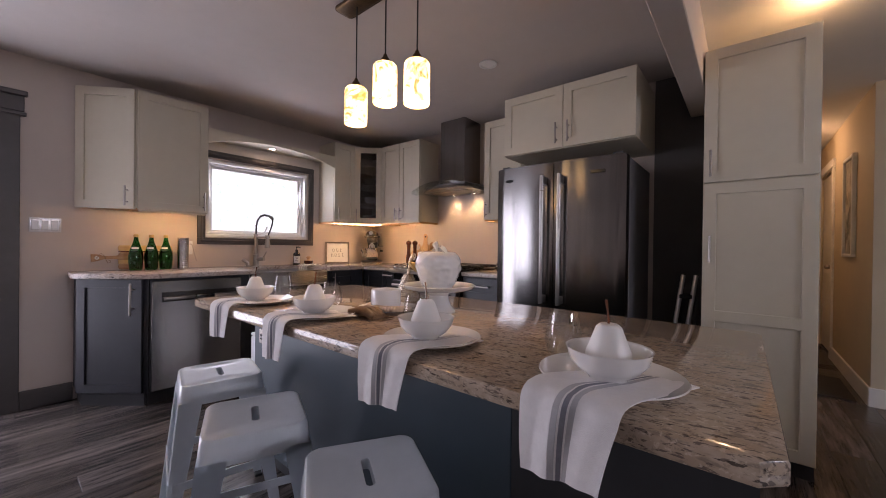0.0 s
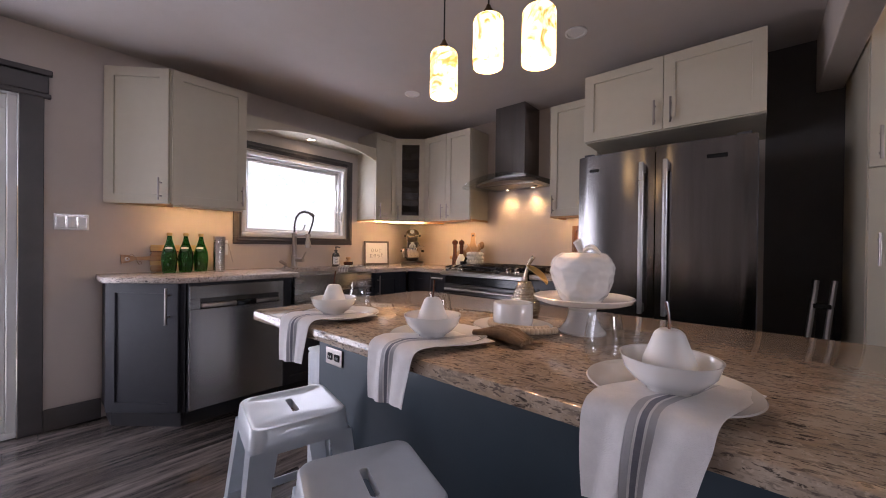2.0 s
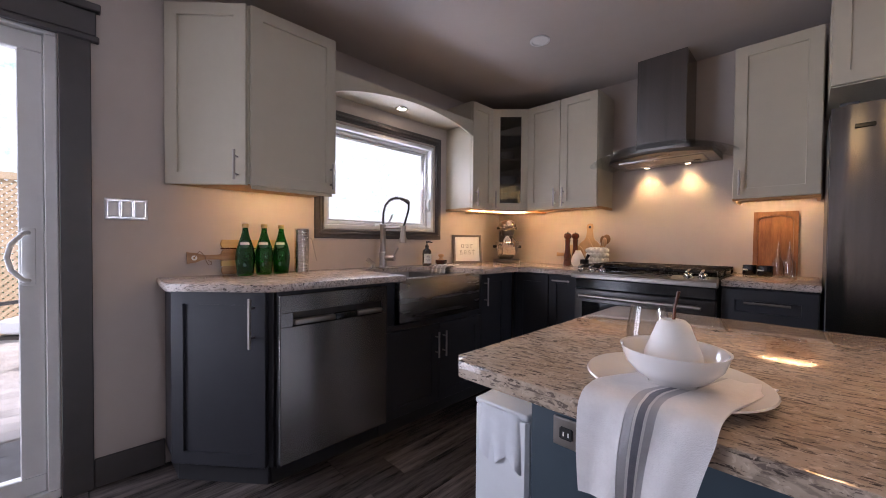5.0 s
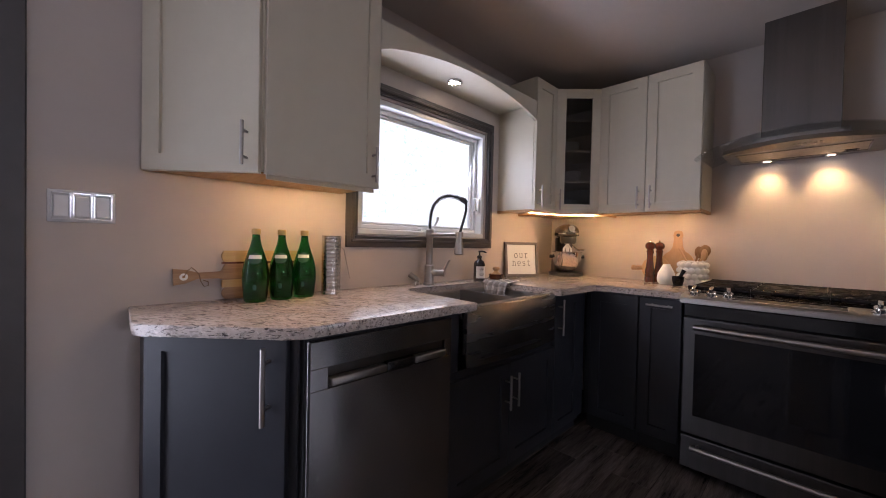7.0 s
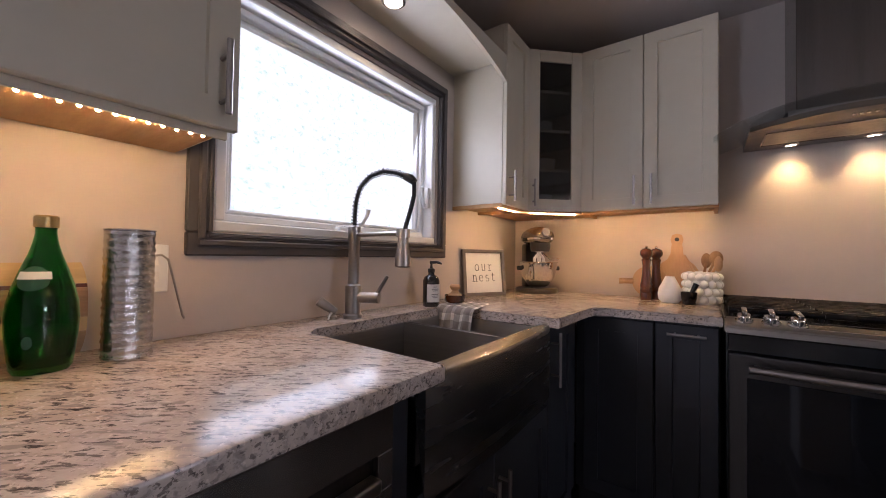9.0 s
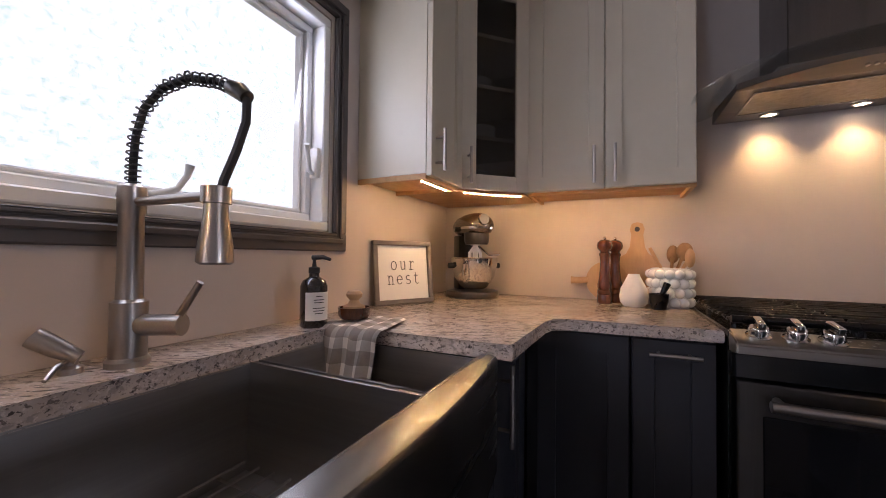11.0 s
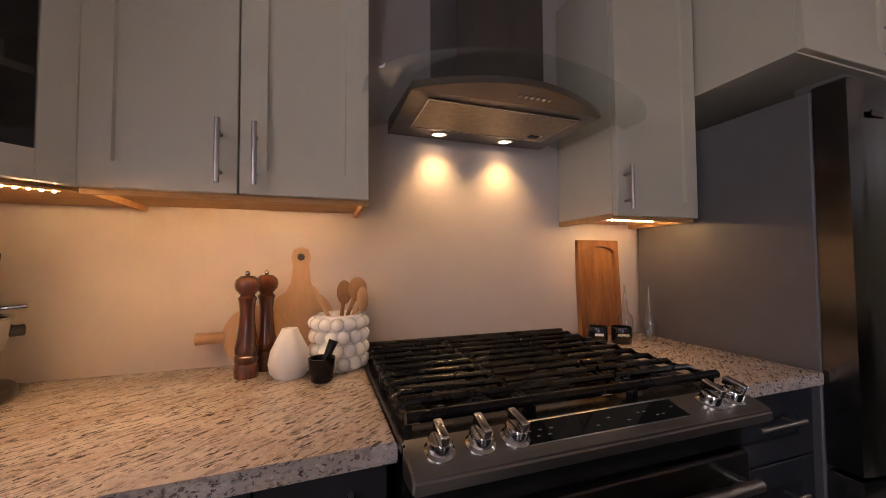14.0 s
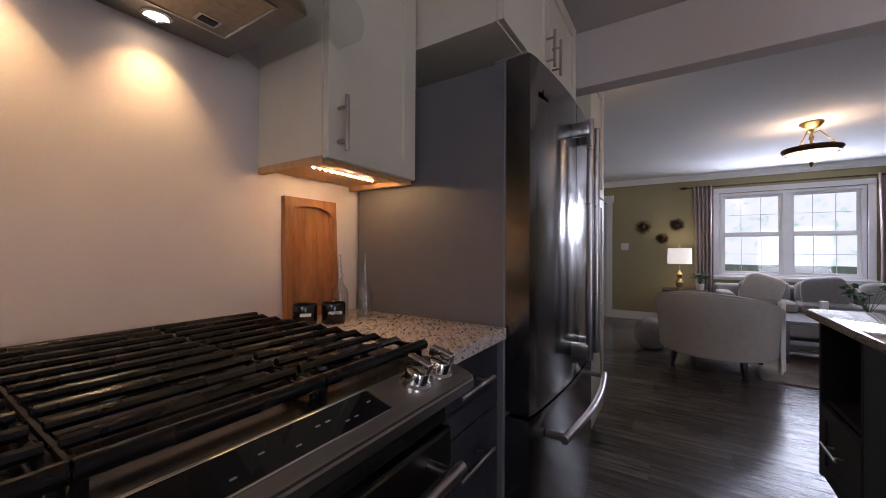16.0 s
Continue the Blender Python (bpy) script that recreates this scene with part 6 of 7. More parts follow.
for z in (-0.02, 0.02):
    bm = new_bm()
    box(bm, (0.0062, -0.016, z - 0.013), (0.008, 0.016, z + 0.013), 0.002)
    part("socket", bm, "paper", wo)

sw = thing("light_switch", pose(XW, 0.41, 1.266), "triple light switch under a glossy clear plate", "switch")
bm = new_bm()
box(bm, (0.0, -0.078, -0.05), (0.006, 0.078, 0.05), 0.003, 2)
part("plate", bm, "switch", sw, smooth=True)
for y in (-0.047, 0.0, 0.047):
    bm = new_bm()
    box(bm, (0.0062, y - 0.017, -0.033), (0.010, y + 0.017, 0.033), 0.002)
    part("rocker", bm, "white", sw)
    bm = new_bm()
    picture_frame(bm, y - 0.023, y + 0.023, -0.042, 0.042, 0.005, 0.0062, 0.012)
    part("bezel", bm, "switch", sw, "glossy raised bezel")

# soap, brush, towel by the sink
sp = thing("soap_bottle", pose(-3.605, 2.212, CZ), "dark amber pump bottle with a white printed label", "soap bottle")
bm = new_bm()
lathe(bm, [(0, 0), (0.033, 0), (0.036, 0.004), (0.036, 0.11), (0.03, 0.125), (0.014, 0.135), (0.013, 0.145), (0, 0.145)], 28)
part("bottle", bm, "amber", sp, smooth=True)
bm = new_bm()
grid(bm, lambda u, v: Vector((0.0368 * math.cos(-1.4 + 2.0 * u), 0.0368 * math.sin(-1.4 + 2.0 * u), 0.02 + 0.075 * v)), 14, 1, 0.0004)
lb = part("label", bm, "paper", sp, "white label", smooth=True)
for k, (z, w) in enumerate(((0.083, 0.5), (0.074, 0.8), (0.067, 0.7), (0.052, 0.9), (0.045, 0.85), (0.038, 0.6))):
    bm = new_bm()
    grid(bm, lambda u, v: Vector((0.0374 * math.cos(-0.4 + w * (u - 0.5)), 0.0374 * math.sin(-0.4 + w * (u - 0.5)), z + 0.0022 * v)), 6, 1, 0.0002)
    part("print_line", bm, "ink", lb, "line of small print")
bm = new_bm()
lathe(bm, [(0, 0.145), (0.015, 0.145), (0.015, 0.16), (0.006, 0.163), (0.004, 0.185), (0, 0.185)], 18)
tube(bm, [(-0.008, 0, 0.187), (0.02, 0.012, 0.189), (0.04, 0.02, 0.182)], [0.007, 0.006, 0.004], 8)
part("pump", bm, "rubber", sp, "black pump", smooth=True)
br = thing("dish_brush", pose(-3.552, 2.318, CZ + 0.012), "wooden dish brush standing in a small brown bowl", "brush")
bm = new_bm()
lathe(bm, [(0, 0), (0.04, 0), (0.046, 0.01), (0.047, 0.032), (0.043, 0.032), (0.04, 0.012), (0, 0.010)], 28)
part("bowl", bm, "walnut", br, smooth=True)
bm = new_bm()
lathe(bm, [(0, 0.012), (0.03, 0.012), (0.032, 0.035), (0.018, 0.042), (0.013, 0.052), (0.022, 0.062), (0.024, 0.07), (0.018, 0.078), (0, 0.08)], 24)
part("brush", bm, "beech", br, smooth=True)
tw = thing("dish_towel", pose(-3.478, 2.25, CZ, 0, 0, 0), "cream and grey checked dish towel draped into the sink", "towel")


def towel(u, v):
    """u across, v along: from the worktop over the edge of the sink and down."""
    s = v * 0.345
    x = (u - 0.5) * (0.165 + 0.02 * min(1, v * 1.4)) - 0.05 * (1 - min(1, v * 2.2)) - 0.006 * v
    lift = 0.0045 + 0.005 * math.sin(8 * u + 1) ** 2
    if s < 0.155:
        return Vector((x + 0.05 * (0.5 - v), 0.135 - s + 0.02 * (u - 0.5), lift))
    a = min(1, (s - 0.155) / 0.045) * math.pi / 2
    hang = max(0, s - 0.20)
    fold = 0.006 * math.sin(13 * u + 0.6) * min(1, hang * 14) + 0.003 * math.sin(27 * u + 20 * hang)
    return Vector((x + 0.05 * (0.5 - v), -0.020 - 0.026 * math.sin(a) + fold, lift - 0.026 * (1 - math.cos(a)) - hang * (1 + 0.05 * math.sin(5 * u))))


cols = (0, 0.10, 0.22, 0.30, 0.46, 0.54, 0.70, 0.78, 0.94, 1.0)
rowz = (0, 0.09, 0.20, 0.28, 0.39, 0.47, 0.58, 0.66, 0.77, 0.86, 1.0)
for i in range(len(cols) - 1):
    for j in range(len(rowz) - 1):
        a, b, c0, c1 = cols[i], cols[i + 1], rowz[j], rowz[j + 1]
        bm = new_bm()
        grid(bm, lambda u, v: towel(a + (b - a) * u, c0 + (c1 - c0) * v), 3, 5, 0.002)
        d2w, d2h = i % 2 == 1, j % 2 == 1
        part("check" if d2w or d2h else "cloth", bm, "check_d" if (d2w and d2h) else ("check_m" if d2w or d2h else "check"), tw, smooth=True)

# framed sign
sg = thing("framed_sign", pose(-3.640, 2.742, CZ, -7, 0, 62.5), "small framed sign reading our nest, leaning on the wall", "sign")
bm = new_bm()
SW, SHT = 0.272, 0.255
for lo, hi in (((-SW / 2, -0.018, 0), (SW / 2, 0.0, 0.018)), ((-SW / 2, -0.018, SHT - 0.018), (SW / 2, 0, SHT)), ((-SW / 2, -0.018, 0.018), (-SW / 2 + 0.018, 0, SHT - 0.018)), ((SW / 2 - 0.018, -0.018, 0.018), (SW / 2, 0, SHT - 0.018))):
    box(bm, lo, hi, 0.0015)
part("frame", bm, "driftwood", sg, "grey wooden frame")
bm = new_bm()
box(bm, (-SW / 2 + 0.016, -0.006, 0.016), (SW / 2 - 0.016, -0.002, SHT - 0.016))
cd = part("card", bm, "paper", sg)


def arc(cx, cz, rx, rz, a0, a1, n=12):
    return [(cx + rx * math.cos(radians(a0 + (a1 - a0) * k / n)), cz + rz * math.sin(radians(a0 + (a1 - a0) * k / n))) for k in range(n + 1)]


# typewriter letters as strokes in a cell one unit high
GLYPH = {
    "o": [arc(0.5, 0.5, 0.38, 0.5, 0, 360, 24)],
    "u": [[(0.02, 1), (0.2, 1), (0.2, 0.3)] + arc(0.45, 0.3, 0.25, 0.3, 180, 330, 8), [(0.6, 1), (0.78, 1), (0.78, 0), (0.96, 0)]],
    "r": [[(0.08, 1), (0.32, 1), (0.32, 0)], [(0.06, 0), (0.66, 0)], [(0.32, 0.6)] + arc(0.62, 0.62, 0.30, 0.36, 170, 50, 8)],
    "n": [[(0.0, 1), (0.2, 1), (0.2, 0)], [(0.02, 0), (0.4, 0)], [(0.2, 0.65)] + arc(0.49, 0.65, 0.27, 0.34, 160, 0, 8) + [(0.76, 0)], [(0.58, 0), (0.96, 0)]],
    "e": [[(0.12, 0.52), (0.88, 0.52)] + arc(0.5, 0.5, 0.38, 0.5, 0, 320, 20)],
    "s": [arc(0.5, 0.74, 0.30, 0.26, 40, 270, 12) + arc(0.5, 0.25, 0.33, 0.25, 90, -150, 12)],
    "t": [[(0.38, 1.35), (0.38, 0.25)] + arc(0.62, 0.25, 0.24, 0.25, 180, 320, 8), [(0.12, 1), (0.8, 1)]],
}
for txt, zb, pitch, hx in (("our", 0.138, 0.043, 0.034), ("nest", 0.080, 0.040, 0.034)):
    for k, chx in enumerate(txt):
        bm = new_bm()
        x0 = (k - len(txt) / 2) * pitch + 0.005
        for stroke in GLYPH[chx]:
            tube(bm, [(x0 + 0.031 * px, -0.0066, zb + hx * pz) for px, pz in stroke], 0.0017, 6)
        part("letter", bm, "ink", cd, "dark typewriter letter " + chx)

# stand mixer
mx = thing("stand_mixer", pose(-3.515, 3.160, CZ, 0, 0, 44) @ Matrix.Diagonal((1.06, 1.06, 1.12, 1)), "dark stand mixer with a polished steel bowl", "stand mixer")
bm = new_bm()
prism(bm, [(0.122 * math.cos(a), 0.125 * math.sin(a) - 0.02 if math.sin(a) < 0 else 0.105 * math.sin(a) - 0.02) for a in [2 * math.pi * k / 28 for k in range(28)]], 0, 0.028, 0.008, 3)
part("base", bm, "dark_steel", mx, smooth=True)
bm = new_bm()
prism(bm, [(-0.054, 0.012), (0.054, 0.012), (0.060, 0.06), (0.045, 0.10), (-0.045, 0.10), (-0.060, 0.06)], 0.028, 0.268, 0.008, 2)
part("column", bm, "dark_steel", mx, smooth=True)
bm = new_bm()
HEAD = [(0.118, 0.012, 0.01), (0.112, 0.036, 0.028), (0.09, 0.056, 0.044), (0.05, 0.067, 0.052), (0.0, 0.072, 0.056), (-0.06, 0.072, 0.056), (-0.10, 0.068, 0.052), (-0.124, 0.058, 0.044), (-0.138, 0.04, 0.03), (-0.142, 0.015, 0.012)]
rings = [[bm.verts.new((w * math.cos(t), y, 0.305 + h * math.sin(t) * (1.0 if math.sin(t) > 0 else 0.85))) for t in [2 * math.pi * k / 28 for k in range(28)]] for y, w, h in HEAD]
for p, q in zip(rings, rings[1:]):
    for k in range(28):
        bm.faces.new((p[k], p[(k + 1) % 28], q[(k + 1) % 28], q[k]))
bm.faces.new(rings[0][::-1])
bm.faces.new(rings[-1])
part("motor_head", bm, "pewter", mx, "rounded pewter motor head", smooth=True)
bm = new_bm()
tube(bm, [(0, -0.134, 0.325), (0, -0.152, 0.328)], [0.025, 0.022], 20)
part("hub", bm, "chrome", mx, "chrome hub", smooth=True)
bm = new_bm()
prism(bm, [(w + 0.002, y) for y, w, h in HEAD[1:-1]] + [(-w - 0.002, y) for y, w, h in HEAD[1:-1]][::-1], 0.288, 0.299, 0.001)
part("band", bm, "chrome", mx, "chrome trim band")
bm = new_bm()
lathe(bm, [(0, 0.225), (0.05, 0.225), (0.056, 0.24), (0.058, 0.27), (0.05, 0.285), (0, 0.285)], 28, (0, -0.07, 0))
part("neck", bm, "dark_steel", mx, "dark beater neck", smooth=True)
for sx in (-1, 1):
    bm = new_bm()
    tube(bm, [(sx * 0.066, -0.03, 0.29), (sx * 0.088, -0.03, 0.29)], 0.010, 12)
    part("knob", bm, "rubber", mx, "black side knob", smooth=True)
bm = new_bm()
tube(bm, [(0.045, 0.05, 0.24), (0.07, 0.0, 0.20), (0.085, -0.02, 0.182), (0.13, -0.04, 0.185)], 0.0045, 8)
part("lift_lever", bm, "chrome", mx, "steel lift lever", smooth=True)
bm = new_bm()
lathe(bm, [(0, 0.036), (0.045, 0.036), (0.06, 0.044), (0.09, 0.085), (0.104, 0.14), (0.106, 0.165), (0.109, 0.167), (0.107, 0.17), (0.102, 0.165), (0.099, 0.14), (0.085, 0.09), (0.05, 0.05), (0, 0.046)], 36, (0, -0.045, 0))
bw = part("bowl", bm, "chrome", mx, "polished steel bowl", smooth=True)
for sx in (-1, 1):
    bm = new_bm()
    tube(bm, [(sx * 0.102, -0.045, 0.135), (sx * 0.125, -0.045, 0.135)], 0.012, 12)
    part("bowl_pin", bm, "rubber", bw, smooth=True)
bm = new_bm()
tube(bm, [(0, -0.16, 0.15), (0, -0.185, 0.14), (0, -0.188, 0.11), (0, -0.172, 0.075), (0, -0.135, 0.07)], 0.007, 8)
part("bowl_handle", bm, "chrome", bw, m=pose(0, -0.045, 0, 0, 0, -42) @ pose(0, 0.045, 0), smooth=True)
bm = new_bm()
tube(bm, [(0, -0.055, 0.26), (0, -0.055, 0.215)], 0.011, 10)
tube(bm, [(0, -0.055, 0.22), (0.026, -0.055, 0.19), (0.026, -0.055, 0.13), (0, -0.055, 0.10), (-0.026, -0.055, 0.13), (-0.026, -0.055, 0.19), (0, -0.055, 0.22)], 0.008, 8)
box(bm, (-0.012, -0.060, 0.10), (0.012, -0.050, 0.222), 0.002)
tube(bm, [(0, -0.055, 0.222), (0, -0.055, 0.236)], 0.022, 16)
part("beater", bm, "white", mx, "white flat beater", smooth=True)

# ---- by the range ----
MILL = [(0, 0), (0.03, 0), (0.031, 0.004), (0.031, 0.034), (0.028, 0.038), (0.031, 0.042), (0.031, 0.056), (0.027, 0.06), (0.03, 0.066), (0.03, 0.08), (0.025, 0.10), (0.0205, 0.14), (0.0185, 0.175), (0.0205, 0.20), (0.024, 0.212), (0.018, 0.22), (0.022, 0.226), (0.030, 0.236), (0.032, 0.248), (0.029, 0.262), (0.018, 0.272), (0, 0.275)]
mm = spun("mill_body", MILL, "walnut", 28)
for x, y, s in ((-2.905, 3.185, 1.0), (-2.865, 3.245, 1.0)):
    m0 = thing("pepper_mill", pose(x, y, CZ), "tall turned walnut pepper mill", "pepper mill", "pepper mills")
    ob = new("mill_body", mm)
    ob.parent = m0
    bm = new_bm()
    ball(bm, (0, 0, 0.28), 0.007, 10)
    part("finial", bm, "chrome", m0, "small metal knob", smooth=True)
pv = tagged(new("ceramic_vase", spun("ceramic_vase", [(0, 0), (0.035, 0), (0.046, 0.012), (0.05, 0.035), (0.045, 0.065), (0.033, 0.09), (0.022, 0.112), (0.019, 0.12), (0.017, 0.12), (0.018, 0.108), (0, 0.10)], "pear", 34)), "small white pear-shaped ceramic vase", "vase")
pv.matrix_world = pose(-2.795, 3.15, CZ) @ Matrix.Scale(1.08, 4)
mo = thing("mortar", pose(-2.712, 3.082, CZ), "small black stone mortar with pestle", "mortar")
bm = new_bm()
lathe(bm, [(0, 0), (0.026, 0), (0.028, 0.006), (0.026, 0.012), (0.032, 0.03), (0.034, 0.06), (0.03, 0.06), (0.026, 0.03), (0, 0.018)], 26)
part("bowl", bm, "iron", mo, smooth=True)
bm = new_bm()
tube(bm, [(0, 0, 0.025), (0.012, 0.004, 0.06), (0.03, 0.01, 0.10)], [0.012, 0.009, 0.013], 12)
part("pestle", bm, "iron", mo, smooth=True)
ck = thing("utensil_crock", pose(-2.662, 3.205, CZ) @ Matrix.Scale(1.12, 4), "white bubble-textured crock holding wooden spoons", "crock")
bm = new_bm()
lathe(bm, [(0, 0), (0.062, 0), (0.064, 0.005), (0.064, 0.138), (0.058, 0.14), (0.056, 0.135), (0.056, 0.01), (0, 0.008)], 36)
part("pot", bm, "porcelain", ck, smooth=True)
me = None
for r in range(4):
    for k in range(13):
        a = 2 * math.pi * (k + 0.5 * (r % 2)) / 13
        if me is None:
            bm = new_bm()
            ball(bm, (0, 0, 0), 0.0175, 12)
            me = mesh_of("bubble", bm, "porcelain", True)
        ob = new("bubble", me)
        ob.parent = ck
        ob.matrix_local = pose(0.063 * math.cos(a), 0.063 * math.sin(a), 0.019 + 0.033 * r)
for a, l, w, mt in ((35, 0.215, 0.027, "spoon"), (75, 0.205, 0.021, "spoon"), (200, 0.212, 0.008, "beech"), (-20, 0.190, 0.016, "beech")):
    bm = new_bm()
    lean = Vector((math.cos(radians(a)), math.sin(radians(a)), 0))
    tip = lean * 0.070 + Vector((0, 0, l))
    foot = lean * -0.03 + Vector((0, 0, 0.02))
    tube(bm, [foot, foot.lerp(tip, 0.72), foot.lerp(tip, 0.80), tip], [0.0055, 0.0055, 0.007, 0.006], 8)
    if w > 0.01:
        ball(bm, foot.lerp(tip, 0.92), 0.036, 14, (w / 0.036, 0.32, 0.95))
    part("wooden_spoon", bm, mt, ck, smooth=True)
pb = thing("paddle_board", pose(-2.775, 3.318, CZ, -4), "pale wooden paddle board with a hanging hole, leaning on the wall", "cutting board")
bm = new_bm()
out = []
for k in range(25):
    out.append((0.105 * math.sin(-math.pi * 0.86 + math.pi * 1.72 * k / 24) * -1, 0.115 + 0.11 * math.cos(-math.pi * 0.86 + math.pi * 1.72 * k / 24) * -1))
nk = [(-0.03, 0.245), (-0.024, 0.30), (-0.03, 0.325), (-0.022, 0.35), (0, 0.358), (0.022, 0.35), (0.03, 0.325), (0.024, 0.30), (0.03, 0.245)]
outl = out + (nk if out[-1][0] < 0 else nk[::-1])
va = [bm.verts.new((x, -0.016, z)) for x, z in outl]
vb = [bm.verts.new((x, 0.0, z)) for x, z in outl]
bm.faces.new(va)
bm.faces.new(vb[::-1])
for k in range(len(va)):
    bm.faces.new((va[k], va[(k + 1) % len(va)], vb[(k + 1) % len(va)], vb[k]))
part("paddle", bm, "beech", pb)
bm = new_bm()
tube(bm, [(0, -0.0165, 0.325), (0, -0.0185, 0.325)], 0.011, 14)
part("hole", bm, "darkwood", pb, "hanging hole")
rb = thing("round_board", pose(-2.90, 3.30, CZ, -3), "small round wooden board with a side handle behind the mills", "cutting board")
bm = new_bm()
tube(bm, [(0.0, -0.014, 0.09), (0.0, 0.0, 0.09)], 0.088, 32)
tube(bm, [(-0.08, -0.007, 0.09), (-0.13, -0.007, 0.088), (-0.155, -0.007, 0.088)], [0.016, 0.016, 0.018], 10)
part("paddle", bm, "beech", rb, smooth=True)

ty = thing("wooden_tray", pose(-1.607, 3.318, CZ, -3), "long carved acacia tray leaning upright on the wall", "tray")
bm = new_bm()
W2, H2 = 0.104, 0.395
oo = [(-W2, 0), (W2, 0), (W2, H2), (-W2, H2)]
ii = [(-W2 + 0.02, 0.03)] + [(W2 - 0.02, 0.03)] + [(W2 - 0.02, H2 - 0.055)] + [((W2 - 0.02) * math.cos(a), H2 - 0.055 + 0.03 * math.sin(a)) for a in [math.pi * k / 8 for k in range(1, 8)]] + [(-W2 + 0.02, H2 - 0.055)]
f = [bm.verts.new((x, -0.024, z)) for x, z in oo]
bk = [bm.verts.new((x, 0, z)) for x, z in oo]
for k in range(4):
    bm.faces.new((f[k], f[(k + 1) % 4], bk[(k + 1) % 4], bk[k]))
bm.faces.new(bk)
i0 = [bm.verts.new((x, -0.024, z)) for x, z in ii]
i1 = [bm.verts.new((x * 0.96, -0.010, z)) for x, z in ii]
for k in range(len(ii)):
    bm.faces.new((i0[k], i0[(k + 1) % len(ii)], i1[(k + 1) % len(ii)], i1[k]))
bm.faces.new(i1)
bm.faces.new((f[0], f[1], i0[1], i0[0]))
bm.faces.new((f[1], f[2], i0[2], i0[1]))
bm.faces.new([f[2], f[3]] + i0[2:][::-1])
bm.faces.new((f[3], f[0], i0[0], i0[-1]))
part("board", bm, "acacia", ty)
for x, y, nm in ((-1.715, 3.205, "SALT"), (-1.640, 3.165, "PEPPER")):
    j = thing("spice_jar", pose(x, y, CZ), "small black lettered jar on the worktop", "jar", "black jars")
    bm = new_bm()
    lathe(bm, [(0, 0), (0.033, 0), (0.036, 0.004), (0.036, 0.058), (0.034, 0.062), (0.03, 0.058), (0.03, 0.01), (0, 0.008)], 26)
    part("pot", bm, "black", j, smooth=True)
    if nm == "PEPPER":
        cv = bpy.data.curves.new("lettering", "FONT")
        cv.body, cv.size, cv.align_x, cv.extrude = nm, 0.013, "CENTER", 0.0004
        cv.materials.append(M["paper"])
        ob = new("lettering", cv)
        ob.parent = j
        ob.matrix_local = pose(0, 0, 0, 0, 0, -32) @ pose(0.0, -0.0372, 0.03, 90)
    else:
        bm = new_bm()
        box(bm, (-0.015, -0.0374, 0.03), (0.015, -0.0360, 0.039))
        part("lettering", bm, "paper", j, m=pose(0, 0, 0, 0, 0, -32))
OB = [(0, 0), (0.026, 0), (0.028, 0.004), (0.028, 0.082), (0.025, 0.096), (0.014, 0.110), (0.0105, 0.122), (0.0105, 0.136), (0.0145, 0.139), (0.0145, 0.146), (0.010, 0.149), (0.0075, 0.165), (0.0045, 0.19), (0.004, 0.212), (0.0028, 0.212), (0.0032, 0.19), (0.006, 0.165), (0.0085, 0.136), (0.0088, 0.122), (0.0125, 0.109), (0.023, 0.095), (0.0262, 0.082), (0.0262, 0.008), (0, 0.006)]
om = spun("oil_bottle", OB, "thin_glass", 28)
for x, y in ((-1.585, 3.20), (-1.535, 3.135)):
    tagged(new("oil_bottle", om), "clear glass oil bottle with a thin pouring spout", "bottle", "oil bottles").matrix_world = pose(x, y, CZ)

# LED strips under the wall cabinets
def led_strip(x, y, z, ln, rz, n):
    s = thing("led_strip", pose(x, y, z, 0, 0, rz), "warm LED strip under a wall cabinet", "light", "led strips")
    bm = new_bm()
    box(bm, (0, -0.005, 0.0), (ln, 0.005, 0.003))
    part("tape", bm, "maple", s)
    me = None
    for k in range(n):
        if me is None:
            bm = new_bm()
            lathe(bm, [(0, -0.003), (0.0024, -0.0024), (0.0033, 0), (0, 0)], 8)
            me = mesh_of("led", bm, "led")
        ob = new("led", me)
        ob.parent = s
        ob.matrix_local = pose(ln * (k + 0.5) / n, 0, 0)


led_strip(-3.505, 0.895, UZ + 0.0045, 0.40, 90, 17)
led_strip(-3.475, 2.57, UZ + 0.001, 0.21, 90, 10)
led_strip(-3.43, 2.845, UZ + 0.001, 0.13, 50, 6)
led_strip(-3.36, 2.94, UZ + 0.001, 0.16, 38, 9)
led_strip(-3.15, 3.075, UZ + 0.0125, 0.5, 0, 18)
led_strip(-1.74, 3.15, UZ + 0.0045, 0.26, 0, 12)

# folded ladder in the alcove
ld = thing("step_ladder", pose(-0.245, 3.02, 0), "folded dark metal step ladder leaning in the alcove", "ladder")
for dx in (0.005, 0.075):
    bm = new_bm()
    tube(bm, [(dx - 0.12, -0.12, 0.0), (dx - 0.01, 0.06, 0.98)], 0.014, 8)
    part("rail", bm, "alu", ld, "bare aluminium rail", smooth=True)
    bm = new_bm()
    tube(bm, [(dx - 0.06, -0.02, 0.0), (dx - 0.01, 0.11, 0.86)], 0.011, 8)
    part("rear_leg", bm, "dark_steel", ld, smooth=True)
for k in range(4):
    t = 0.2 + 0.22 * k
    bm = new_bm()
    box(bm, (-0.115 + 0.11 * t, -0.15 + 0.18 * t, 0.98 * t - 0.012), (-0.045 + 0.11 * t, -0.06 + 0.18 * t, 0.98 * t + 0.012), 0.003)
    part("step", bm, "rubber", ld, "black step")

